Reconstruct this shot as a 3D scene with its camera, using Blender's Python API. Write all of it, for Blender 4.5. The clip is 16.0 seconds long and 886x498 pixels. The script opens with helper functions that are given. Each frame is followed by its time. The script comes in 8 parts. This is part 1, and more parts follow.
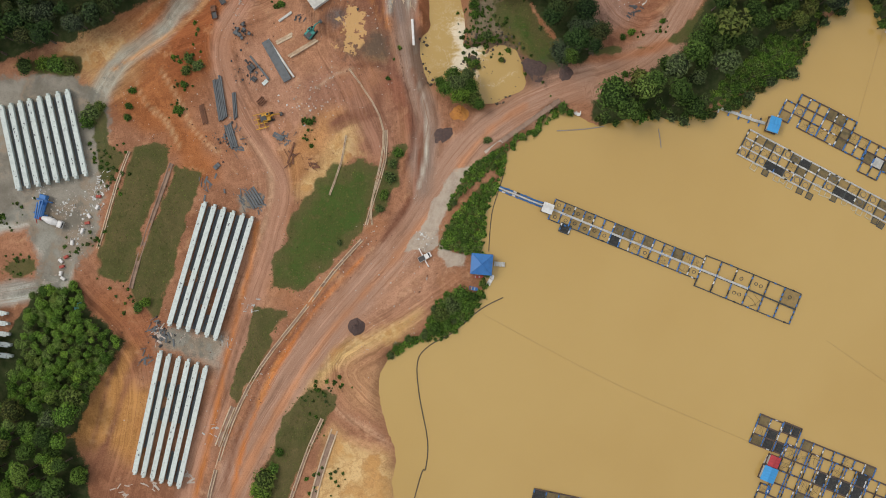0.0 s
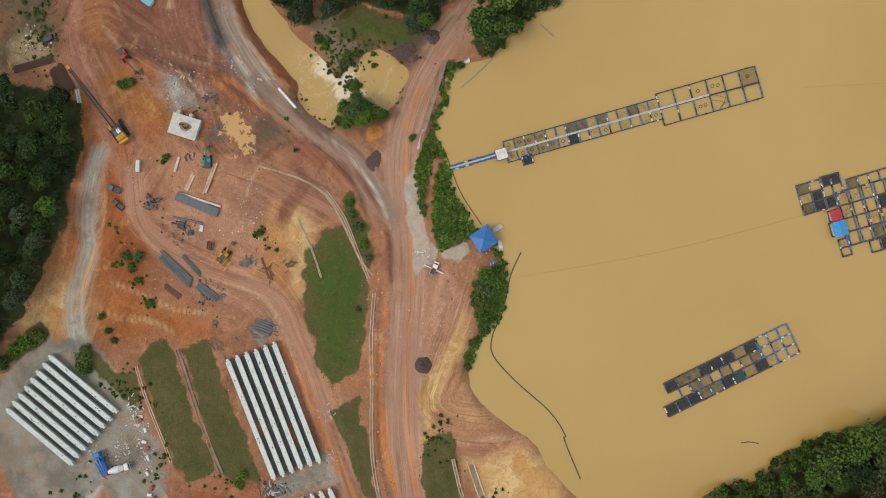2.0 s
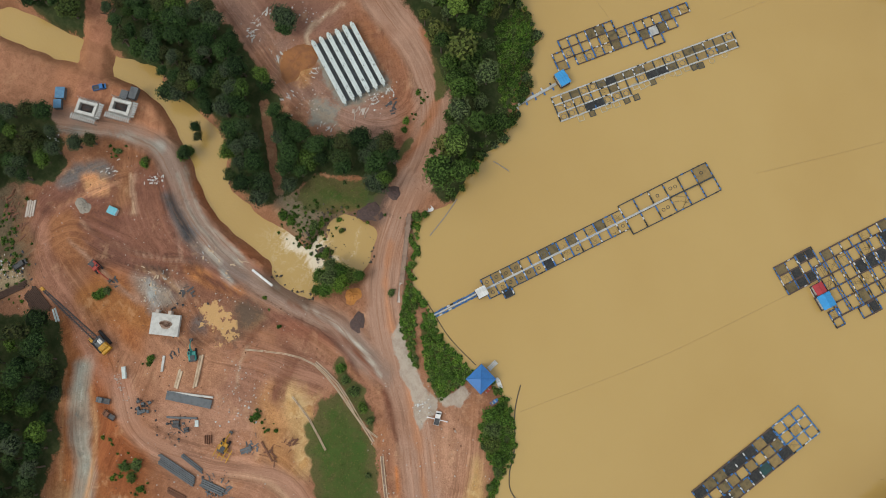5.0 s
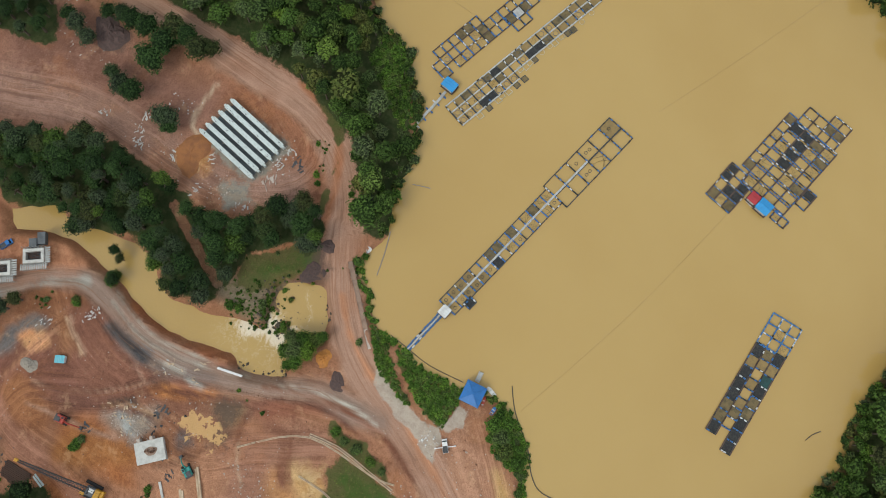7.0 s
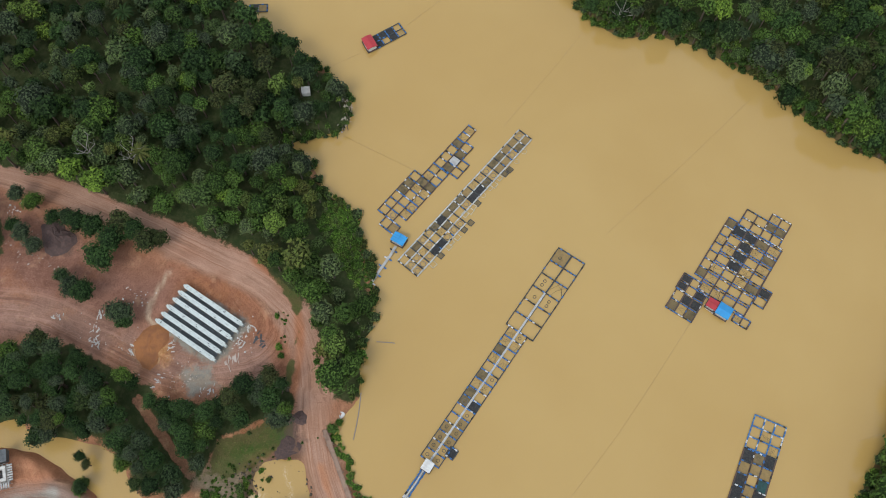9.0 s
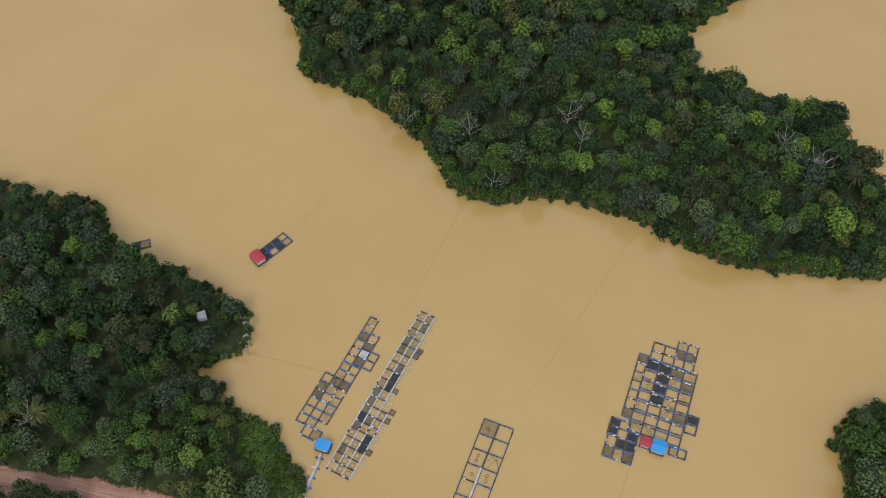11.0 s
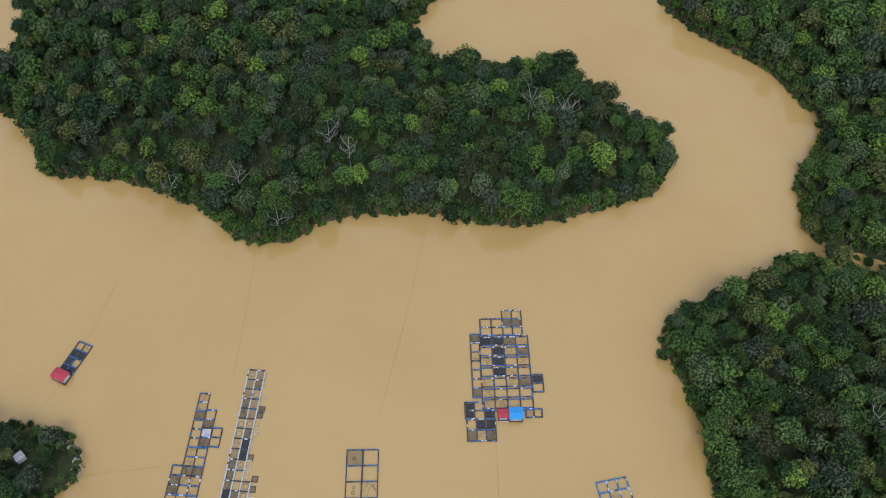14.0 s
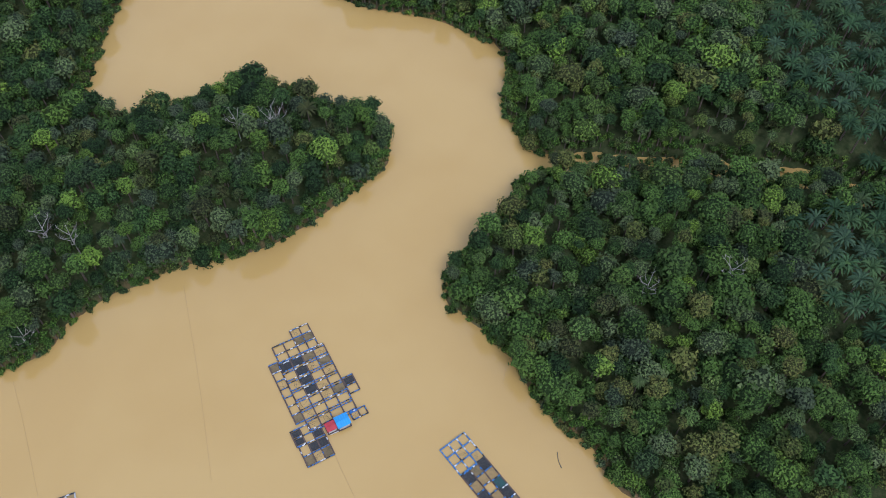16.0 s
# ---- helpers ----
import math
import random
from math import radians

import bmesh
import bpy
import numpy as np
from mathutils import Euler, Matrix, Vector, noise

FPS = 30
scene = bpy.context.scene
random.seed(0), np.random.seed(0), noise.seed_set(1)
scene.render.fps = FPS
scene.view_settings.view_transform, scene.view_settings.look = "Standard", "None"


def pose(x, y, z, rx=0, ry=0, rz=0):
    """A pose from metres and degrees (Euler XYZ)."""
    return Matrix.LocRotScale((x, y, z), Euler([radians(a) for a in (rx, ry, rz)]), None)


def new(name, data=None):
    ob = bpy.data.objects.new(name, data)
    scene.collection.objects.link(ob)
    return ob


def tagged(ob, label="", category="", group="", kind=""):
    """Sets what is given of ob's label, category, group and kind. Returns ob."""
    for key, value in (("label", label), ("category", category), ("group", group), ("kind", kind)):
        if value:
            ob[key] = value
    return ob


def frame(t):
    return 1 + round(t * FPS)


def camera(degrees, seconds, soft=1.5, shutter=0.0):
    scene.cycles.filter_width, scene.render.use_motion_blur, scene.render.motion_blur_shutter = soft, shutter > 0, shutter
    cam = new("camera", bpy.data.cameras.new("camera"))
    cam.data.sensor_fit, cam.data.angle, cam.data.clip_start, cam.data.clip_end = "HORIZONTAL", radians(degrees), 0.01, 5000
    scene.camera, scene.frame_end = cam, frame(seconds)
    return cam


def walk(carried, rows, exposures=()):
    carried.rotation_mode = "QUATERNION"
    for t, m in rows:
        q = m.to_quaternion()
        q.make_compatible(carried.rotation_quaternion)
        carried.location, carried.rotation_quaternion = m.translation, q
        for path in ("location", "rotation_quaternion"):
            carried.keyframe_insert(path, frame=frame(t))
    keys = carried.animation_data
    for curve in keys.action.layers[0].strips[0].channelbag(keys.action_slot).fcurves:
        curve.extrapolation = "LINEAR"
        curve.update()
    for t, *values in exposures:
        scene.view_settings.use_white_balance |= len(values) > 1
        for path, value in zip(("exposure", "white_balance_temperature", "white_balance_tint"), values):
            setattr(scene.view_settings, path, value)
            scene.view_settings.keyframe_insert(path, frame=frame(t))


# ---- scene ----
# Camera: hovers at one spot, turns and tilts up.  Rows: seconds, heading, tilt from straight down, roll.
EYE_HEIGHT = 300.0
cam = camera(52.94, 16.0, soft=1.0)
TURNS = [
    (0.0, -0.00, -0.10, -0.00), (0.5, -7.21, -0.07, -0.01), (1.0, -16.23, -0.03, -0.00),
    (1.5, -27.05, -0.01, 0.00), (2.0, -37.88, 0.03, -0.00), (2.5, -46.25, 0.06, -0.01),
    (3.0, -46.59, 0.39, -0.02), (3.5, -46.69, 2.55, 0.02), (4.0, -46.88, 5.07, 0.21),
    (4.2, -46.81, 6.18, 0.21), (4.6, -47.39, 8.09, 0.21), (5.0, -49.00, 9.48, 0.21),
    (5.4, -51.42, 10.40, 0.21), (5.8, -54.45, 10.93, 0.22), (6.3, -58.77, 11.14, 0.22),
    (6.5, -60.66, 11.14, 0.30), (7.0, -68.53, 11.17, 0.10), (7.5, -76.81, 11.17, 0.11),
    (8.0, -77.12, 12.76, 0.09), (8.5, -77.28, 16.68, 0.03), (9.0, -77.35, 20.81, -0.09),
    (9.5, -83.07, 24.37, -0.15), (10.0, -86.93, 27.84, -0.17), (10.2, -87.26, 29.16, -0.20),
    (10.6, -88.45, 31.33, -0.17), (11.0, -90.46, 32.76, -0.10), (11.4, -92.97, 33.61, -0.02),
    (11.8, -95.67, 34.01, 0.05), (12.3, -98.83, 34.13, 0.09), (12.5, -99.97, 34.11, 0.11),
    (13.0, -103.08, 34.11, 0.11), (13.5, -107.64, 34.09, 0.17), (14.0, -113.36, 34.09, 0.24),
    (14.5, -118.69, 34.10, 0.27), (15.0, -126.28, 34.12, 0.34), (15.5, -132.55, 34.18, 0.46),
    (16.0, -140.32, 34.26, 0.45),
]
walk(cam, [(t, pose(0, 0, EYE_HEIGHT) @ pose(0, 0, 0, 0, 0, a) @ pose(0, 0, 0, b, 0, 0) @ pose(0, 0, 0, 0, 0, c)) for t, a, b, c in TURNS],
     [(0.0, 0.13, 6650, 10), (3.5, 0.1, 6550, 9), (7.0, 0.15, 6200, 5), (9.0, 0.27, 6000, 9), (12.5, 0.14, 5600, 18), (16.0, 0.46, 5250, 18)])

# ---- daylight: an overcast tropical sky ----
SUN_UP, SUN_TURN = radians(52), radians(294)
world = bpy.data.worlds.new("overcast_sky")
scene.world = world
world.use_nodes = True
wn, wl = world.node_tree.nodes, world.node_tree.links
sky = wn.new("ShaderNodeTexSky")
sky.sky_type, sky.sun_disc, sky.sun_elevation, sky.sun_rotation = "NISHITA", False, SUN_UP, SUN_TURN
sky.air_density, sky.dust_density, sky.ozone_density = 1.0, 6.0, 1.0
cloud = wn.new("ShaderNodeMix")
cloud.data_type, cloud.blend_type = "RGBA", "MIX"
cloud.inputs[0].default_value = 0.7
cloud.inputs[7].default_value = (6.6, 6.75, 6.9, 1)
wl.new(sky.outputs[0], cloud.inputs[6])
wl.new(cloud.outputs[2], wn["Background"].inputs[0])
wn["Background"].inputs[1].default_value = 0.105
sun = new("sun", bpy.data.lights.new("sun", "SUN"))
sun.data.energy, sun.data.angle, sun.data.color = 1.0, radians(24), (1.0, 0.95, 0.88)
sun.rotation_euler = (radians(90) - SUN_UP, 0, math.pi - SUN_TURN)
scene.view_settings.exposure = 0.0

# ---- materials ----
class Graph:
    """A small helper to write node trees as nested calls."""

    def __init__(self, name):
        self.mat = bpy.data.materials.new(name)
        self.mat.use_nodes = True
        self.nodes, self.links = self.mat.node_tree.nodes, self.mat.node_tree.links
        self.bsdf = self.nodes["Principled BSDF"]
        self.where = self.geo = None

    def put(self, value, socket):
        if isinstance(value, bpy.types.NodeSocket):
            self.links.new(value, socket)
        elif isinstance(value, (tuple, list)) and len(value) == 3 and socket.type == "RGBA":
            socket.default_value = (*value, 1)
        else:
            socket.default_value = value

    def noise(self, scale, detail=3.0, at=None, rough=0.55, color=False):
        n = self.nodes.new("ShaderNodeTexNoise")
        n.inputs["Scale"].default_value, n.inputs["Detail"].default_value, n.inputs["Roughness"].default_value = scale, detail, rough
        self.links.new(at or self.place(), n.inputs["Vector"])
        return n.outputs[1 if color else 0]

    def place(self):
        if self.where is None:
            self.where = self.nodes.new("ShaderNodeTexCoord").outputs["Object"]
        return self.where

    def world_place(self):
        if self.geo is None:
            self.geo = self.nodes.new("ShaderNodeNewGeometry")
        return self.geo.outputs["Position"]

    def island(self):
        self.world_place()
        return self.geo.outputs["Random Per Island"]

    def any_object(self):
        return self.nodes.new("ShaderNodeObjectInfo").outputs["Random"]

    def attr(self, name, out=0):
        n = self.nodes.new("ShaderNodeAttribute")
        n.attribute_name = name
        return n.outputs[out]

    def split(self, colour):
        n = self.nodes.new("ShaderNodeSeparateColor")
        self.links.new(colour, n.inputs[0])
        return n.outputs

    def math(self, op, a, b=0.0, c=0.0):
        n = self.nodes.new("ShaderNodeMath")
        n.operation = op
        for value, socket in zip((a, b, c), n.inputs):
            self.put(value, socket)
        return n.outputs[0]

    def step(self, value, low, high):
        n = self.nodes.new("ShaderNodeMapRange")
        n.interpolation_type = "SMOOTHSTEP"
        self.put(value, n.inputs[0])
        self.put(low, n.inputs[1])
        self.put(high, n.inputs[2])
        return n.outputs[0]

    def mix(self, factor, a, b, kind="MIX"):
        n = self.nodes.new("ShaderNodeMix")
        n.data_type, n.blend_type = "RGBA", kind
        self.put(factor, n.inputs[0])
        self.put(a, n.inputs[6])
        self.put(b, n.inputs[7])
        return n.outputs[2]

    def stretch(self, vector, sx, sy, sz):
        n = self.nodes.new("ShaderNodeVectorMath")
        n.operation = "MULTIPLY"
        self.links.new(vector, n.inputs[0])
        n.inputs[1].default_value = (sx, sy, sz)
        return n.outputs[0]

    def bump(self, height, strength, distance):
        n = self.nodes.new("ShaderNodeBump")
        n.inputs["Strength"].default_value, n.inputs["Distance"].default_value = strength, distance
        self.links.new(height, n.inputs["Height"])
        self.links.new(n.outputs[0], self.bsdf.inputs["Normal"])

    def done(self, colour, rough=0.8, metal=0.0, specular=0.4):
        self.put(colour, self.bsdf.inputs["Base Color"])
        self.put(rough, self.bsdf.inputs["Roughness"])
        self.put(metal, self.bsdf.inputs["Metallic"])
        self.bsdf.inputs["Specular IOR Level"].default_value = specular
        return self.mat


def worn(name, base, dirt, scale=1.0, amount=0.5, rough=0.7, metal=0.0, relief=0.02):
    """Paint, metal, timber or concrete with grain, stains and a difference from piece to piece."""
    g = Graph(name)
    at = g.world_place()
    fine, broad = g.noise(scale * 6, 4, at), g.noise(scale * 0.7, 3, at)
    c = g.mix(g.math("MULTIPLY", g.step(broad, 0.4, 0.7), amount), base, dirt)
    c = g.mix(g.math("MULTIPLY", g.step(fine, 0.5, 0.75), amount * 0.7), c, dirt)
    c = g.mix(g.math("MULTIPLY", g.any_object(), 0.25), c, tuple(x * 0.55 for x in base))
    g.bump(fine, 0.4, relief)
    return g.done(c, g.math("MULTIPLY_ADD", fine, 0.3, rough - 0.15), metal)


CONCRETE = worn("pale_concrete", (0.62, 0.69, 0.665), (0.36, 0.41, 0.40), 1.6, 0.4, 0.85)
CAP = worn("raw_concrete", (0.62, 0.62, 0.58), (0.32, 0.31, 0.28), 0.8, 0.5, 0.9)
OLD_CONCRETE = worn("stained_concrete", (0.33, 0.23, 0.17), (0.17, 0.105, 0.075), 0.5, 0.6, 0.9)
TIMBER = worn("weathered_timber", (0.062, 0.07, 0.07), (0.03, 0.034, 0.036), 1.5, 0.5, 0.85)
GREY_DECK = worn("grey_decking", (0.5, 0.51, 0.49), (0.26, 0.25, 0.23), 1.2, 0.5, 0.8)
BROWN_DECK = worn("brown_decking", (0.11, 0.075, 0.058), (0.05, 0.04, 0.036), 1.2, 0.5, 0.85)
BLUE_DRUM = worn("blue_plastic", (0.035, 0.17, 0.46), (0.03, 0.07, 0.16), 2.0, 0.5, 0.5)
WHITE_DRUM = worn("white_plastic", (0.66, 0.68, 0.68), (0.35, 0.35, 0.33), 2.0, 0.5, 0.55)
PALE_BLUE = worn("pale_blue_paint", (0.11, 0.26, 0.42), (0.07, 0.14, 0.24), 2.0, 0.5, 0.6)
NET = worn("dark_netting", (0.03, 0.032, 0.034), (0.07, 0.068, 0.06), 2.5, 0.7, 0.95)
BROWN_NET = worn("muddy_netting", (0.3, 0.21, 0.085), (0.2, 0.145, 0.07), 1.2, 0.6, 0.95)
MURKY_NET = worn("slimy_brown_netting", (0.2, 0.15, 0.072), (0.085, 0.075, 0.045), 0.8, 0.8, 0.95)
TEAL_NET = worn("teal_netting", (0.035, 0.09, 0.085), (0.03, 0.05, 0.05), 0.8, 0.8, 0.9)
BAMBOO = worn("pale_bamboo", (0.52, 0.46, 0.31), (0.22, 0.2, 0.11), 1.5, 0.6, 0.85)
BLUE_SHEET = worn("blue_sheet_metal", (0.04, 0.18, 0.48), (0.03, 0.09, 0.22), 0.7, 0.35, 0.45)
SKY_SHEET = worn("light_blue_sheet", (0.05, 0.32, 0.68), (0.05, 0.2, 0.42), 0.7, 0.3, 0.45)
RED_SHEET = worn("red_sheet_metal", (0.45, 0.045, 0.055), (0.25, 0.04, 0.04), 0.7, 0.35, 0.5)
WHITE_SHEET = worn("white_sheet_metal", (0.72, 0.73, 0.71), (0.42, 0.41, 0.38), 0.8, 0.4, 0.5)
YELLOW = worn("yellow_paint", (0.62, 0.33, 0.025), (0.25, 0.14, 0.05), 1.5, 0.5, 0.5)
TEAL = worn("teal_paint", (0.05, 0.33, 0.29), (0.08, 0.18, 0.16), 1.5, 0.4, 0.5)
RED_PAINT = worn("red_paint", (0.42, 0.06, 0.04), (0.22, 0.07, 0.05), 1.5, 0.4, 0.5)
WHITE_PAINT = worn("white_paint", (0.75, 0.75, 0.74), (0.5, 0.46, 0.42), 1.5, 0.3, 0.4)
TURQUOISE = worn("turquoise_sheet", (0.16, 0.52, 0.62), (0.3, 0.5, 0.55), 1.0, 0.4, 0.6)
STEEL = worn("dark_steel", (0.09, 0.095, 0.1), (0.05, 0.04, 0.035), 1.2, 0.5, 0.6, 0.4)
DARK_TIMBER = worn("dark_brown_timber", (0.075, 0.043, 0.03), (0.04, 0.026, 0.02), 1.2, 0.5, 0.9)
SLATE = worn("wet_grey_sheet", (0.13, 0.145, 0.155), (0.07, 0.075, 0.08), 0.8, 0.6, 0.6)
RUST = worn("rusty_steel", (0.20, 0.09, 0.05), (0.1, 0.06, 0.045), 1.5, 0.6, 0.85)
RUBBER = worn("black_rubber", (0.025, 0.025, 0.027), (0.06, 0.05, 0.04), 3.0, 0.4, 0.85)
GLASS = worn("tinted_cab_glass", (0.02, 0.03, 0.035), (0.04, 0.04, 0.04), 1.0, 0.2, 0.15)
STONE = worn("broken_concrete", (0.54, 0.48, 0.42), (0.36, 0.25, 0.18), 1.0, 0.5, 0.9)
ROCK = worn("dark_rock", (0.12, 0.1, 0.075), (0.05, 0.05, 0.03), 0.8, 0.6, 0.9)
PALE_CURB = worn("muddy_pale_concrete", (0.60, 0.48, 0.34), (0.36, 0.21, 0.12), 0.6, 0.6, 0.9)
DARK_HEAP = worn("dark_crusher_run", (0.085, 0.06, 0.055), (0.14, 0.085, 0.07), 2.0, 0.6, 0.95)
ORANGE_HEAP = worn("orange_sand_heap", (0.52, 0.23, 0.055), (0.34, 0.14, 0.05), 0.6, 0.8, 0.95)
CLAY_HEAP = worn("brown_clay_heap", (0.37, 0.16, 0.06), (0.25, 0.11, 0.055), 0.5, 0.8, 0.95)
GREY_HEAP = worn("grey_aggregate", (0.32, 0.29, 0.24), (0.24, 0.2, 0.16), 2.0, 0.5, 0.95)
FADED_ROPE = worn("faded_rope", (0.40, 0.27, 0.11), (0.34, 0.23, 0.1), 1.0, 0.5, 0.9)
ROPE = worn("wet_rope", (0.10, 0.085, 0.06), (0.05, 0.05, 0.04), 2.0, 0.5, 0.9)
BARK = worn("tree_bark", (0.13, 0.1, 0.075), (0.07, 0.055, 0.04), 2.0, 0.6, 0.95)
DEAD_WOOD = worn("bare_grey_wood", (0.30, 0.28, 0.26), (0.2, 0.18, 0.16), 2.0, 0.5, 0.95)


def foliage(name, dark, mid, light, grey, olive):
    """Leaves: the tint is stored tree by tree, with a second difference from leaf to leaf."""
    g = Graph(name)
    at = g.world_place()
    t = g.math("FRACT", g.math("ADD", g.attr("tint", 2), g.any_object()))
    t2, t3 = g.math("FRACT", g.math("MULTIPLY", t, 7.31)), g.math("FRACT", g.math("MULTIPLY", t, 23.7))
    c = g.mix(t, tuple(0.75 * q for q in dark), tuple(1.15 * q for q in mid))
    c = g.mix(g.math("MULTIPLY", g.step(t2, 0.62, 0.9), 0.85), c, grey)
    c = g.mix(g.math("MULTIPLY", g.step(t2, 0.2, 0.05), 0.85), c, olive)
    c = g.mix(g.math("MULTIPLY", g.step(t3, 0.84, 0.99), 0.85), c, light)
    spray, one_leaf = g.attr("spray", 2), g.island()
    fine, patch = g.noise(2.6, 3, at, 0.7), g.noise(0.5, 3, at, 0.6)
    c = g.mix(g.math("MULTIPLY", g.step(patch, 0.4, 0.65), 0.35), c, mid)
    leafy = g.mix(one_leaf, g.mix(1.0, c, (0.72, 0.75, 0.78), "MULTIPLY"), g.mix(1.0, c, (1.5, 1.45, 1.3), "MULTIPLY"))
    leafy = g.mix(g.step(fine, 0.42, 0.62), leafy, g.mix(1.0, leafy, (1.35, 1.3, 1.15), "MULTIPLY"))
    # crown interior: leaf colour darkened to stand for shade between the sprays
    core_shade = g.mix(g.step(fine, 0.45, 0.6), g.mix(1.0, c, (0.25, 0.26, 0.28), "MULTIPLY"), g.mix(1.0, c, (0.6, 0.6, 0.63), "MULTIPLY"))
    c = g.mix(spray, core_shade, leafy)
    g.bump(fine, 0.6, 0.4)
    return g.done(c, 0.75, 0.0, 0.1)


LEAVES = foliage("broad_leaves", (0.031, 0.061, 0.017), (0.061, 0.111, 0.024), (0.127, 0.208, 0.028), (0.081, 0.105, 0.053), (0.097, 0.099, 0.031))
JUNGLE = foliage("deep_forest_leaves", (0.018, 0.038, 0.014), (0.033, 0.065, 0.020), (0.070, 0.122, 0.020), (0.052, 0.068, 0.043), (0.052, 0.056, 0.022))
PALM_LEAVES = foliage("palm_fronds", (0.024, 0.055, 0.026), (0.040, 0.081, 0.036), (0.066, 0.121, 0.037), (0.050, 0.088, 0.053), (0.055, 0.083, 0.033))
FRESH = foliage("fresh_scrub_leaves", (0.063, 0.138, 0.023), (0.103, 0.196, 0.030), (0.144, 0.253, 0.034), (0.115, 0.161, 0.052), (0.115, 0.149, 0.040))
GRASS_BLADES = foliage("olive_grass", (0.07, 0.086, 0.024), (0.095, 0.105, 0.034), (0.1, 0.135, 0.03), (0.12, 0.112, 0.05), (0.115, 0.1, 0.042))
SHRUB = foliage("shrub_leaves", (0.041, 0.088, 0.016), (0.066, 0.128, 0.022), (0.106, 0.176, 0.024), (0.081, 0.106, 0.043), (0.078, 0.097, 0.028))


def earth():
    """Bare laterite, haul roads with wheel streaks, grass, gravel, pale sand and woodland floor."""
    g = Graph("laterite_ground")
    at = g.world_place()
    a, b, c3 = g.split(g.attr("mask_a")), g.split(g.attr("mask_b")), g.split(g.attr("mask_c"))
    dry = g.attr("mask_a", 3)
    track = g.attr("track", 1)
    warp = g.nodes.new("ShaderNodeVectorMath")
    warp.operation = "MULTIPLY_ADD"
    g.links.new(g.noise(0.09, 4, at, 0.6, True), warp.inputs[0])
    warp.inputs[1].default_value = (5, 5, 5)
    g.links.new(at, warp.inputs[2])
    bent = warp.outputs[0]
    n40, n9, n2, n03 = g.noise(0.03, 5, at), g.noise(0.11, 8, bent, 0.65), g.noise(0.45, 7, at, 0.68), g.noise(2.4, 5, at, 0.7)
    vein = g.math("ABSOLUTE", g.math("SUBTRACT", g.noise(0.055, 6, bent, 0.6), 0.5))
    gully = g.math("ABSOLUTE", g.math("SUBTRACT", g.noise(0.16, 6, bent, 0.62), 0.5))
    speck = g.noise(1.5, 3, at, 0.8)
    edge = g.math("MULTIPLY", g.math("SUBTRACT", n2, 0.5), 1.5)
    fine_edge = g.math("MULTIPLY", g.math("SUBTRACT", n03, 0.5), 0.7)

    def cover(mask, low=0.3, high=0.7):
        return g.step(g.math("ADD", g.math("ADD", mask, edge), fine_edge), low, high)

    def some(mask, amount):
        return g.math("MULTIPLY", mask, amount)

    soil = g.attr("soil")
    lift, drop = g.mix(1.0, soil, (1.45, 1.5, 1.55), "MULTIPLY"), g.mix(1.0, soil, (0.55, 0.5, 0.48), "MULTIPLY")
    clay = g.mix(some(g.step(n9, 0.45, 0.66), 0.45), soil, lift)
    clay = g.mix(some(g.step(n40, 0.46, 0.62), 0.5), clay, drop)
    clay = g.mix(some(g.step(g.noise(0.042, 5, bent, 0.6), 0.54, 0.64), 0.3), clay, (0.42, 0.165, 0.065))
    clay = g.mix(some(g.step(g.noise(0.2, 7, at, 0.7), 0.53, 0.68), 0.5), clay, drop)
    clay = g.mix(some(g.step(vein, 0.035, 0.0), 0.4), clay, lift)
    clay = g.mix(some(g.step(gully, 0.03, 0.0), 0.25), clay, drop)
    clay = g.mix(some(g.step(n2, 0.53, 0.68), 0.4), clay, lift)
    clay = g.mix(some(g.step(n03, 0.52, 0.6), 0.5), clay, drop)
    clay = g.mix(some(g.step(n03, 0.44, 0.36), 0.45), clay, lift)

    clay = g.mix(some(g.step(g.noise(0.13, 8, bent, 0.72), 0.55, 0.68), 0.6), clay, g.mix(0.5, lift, (0.58, 0.36, 0.21)))

    def along(coordinates, amount, onto, reach):
        sway = g.nodes.new("ShaderNodeVectorMath")
        sway.operation = "MULTIPLY_ADD"
        g.links.new(g.noise(0.07, 4, at, 0.6, True), sway.inputs[0])
        sway.inputs[1].default_value = (0, reach, 0)
        g.links.new(coordinates, sway.inputs[2])
        wide = g.noise(1.0, 5, g.stretch(sway.outputs[0], 0.022, 0.5, 0), 0.62)
        thin = g.noise(1.0, 4, g.stretch(sway.outputs[0], 0.03, 1.7, 0), 0.6)
        rut = g.noise(1.0, 3, g.stretch(sway.outputs[0], 0.012, 2.6, 0), 0.6)
        onto = g.mix(g.math("MULTIPLY", g.step(rut, 0.56, 0.64), g.math("MULTIPLY", amount, 0.55)), onto, lift)
        onto = g.mix(g.math("MULTIPLY", g.step(wide, 0.5, 0.66), amount), onto, lift)
        onto = g.mix(g.math("MULTIPLY", g.step(wide, 0.46, 0.34), amount), onto, drop)
        return g.mix(g.math("MULTIPLY", g.step(thin, 0.54, 0.66), amount), onto, g.mix(0.5, drop, (0.36, 0.16, 0.085)))

    road = along(track, 0.7, g.mix(some(g.step(n9, 0.45, 0.66), 0.35), soil, lift), 1.6)
    road = g.mix(some(g.step(n03, 0.52, 0.64), 0.35), road, drop)
    road = g.mix(some(g.step(n03, 0.43, 0.34), 0.3), road, lift)
    haul = g.attr("haul", 1)
    apart = g.nodes.new("ShaderNodeSeparateXYZ")
    g.links.new(haul, apart.inputs[0])
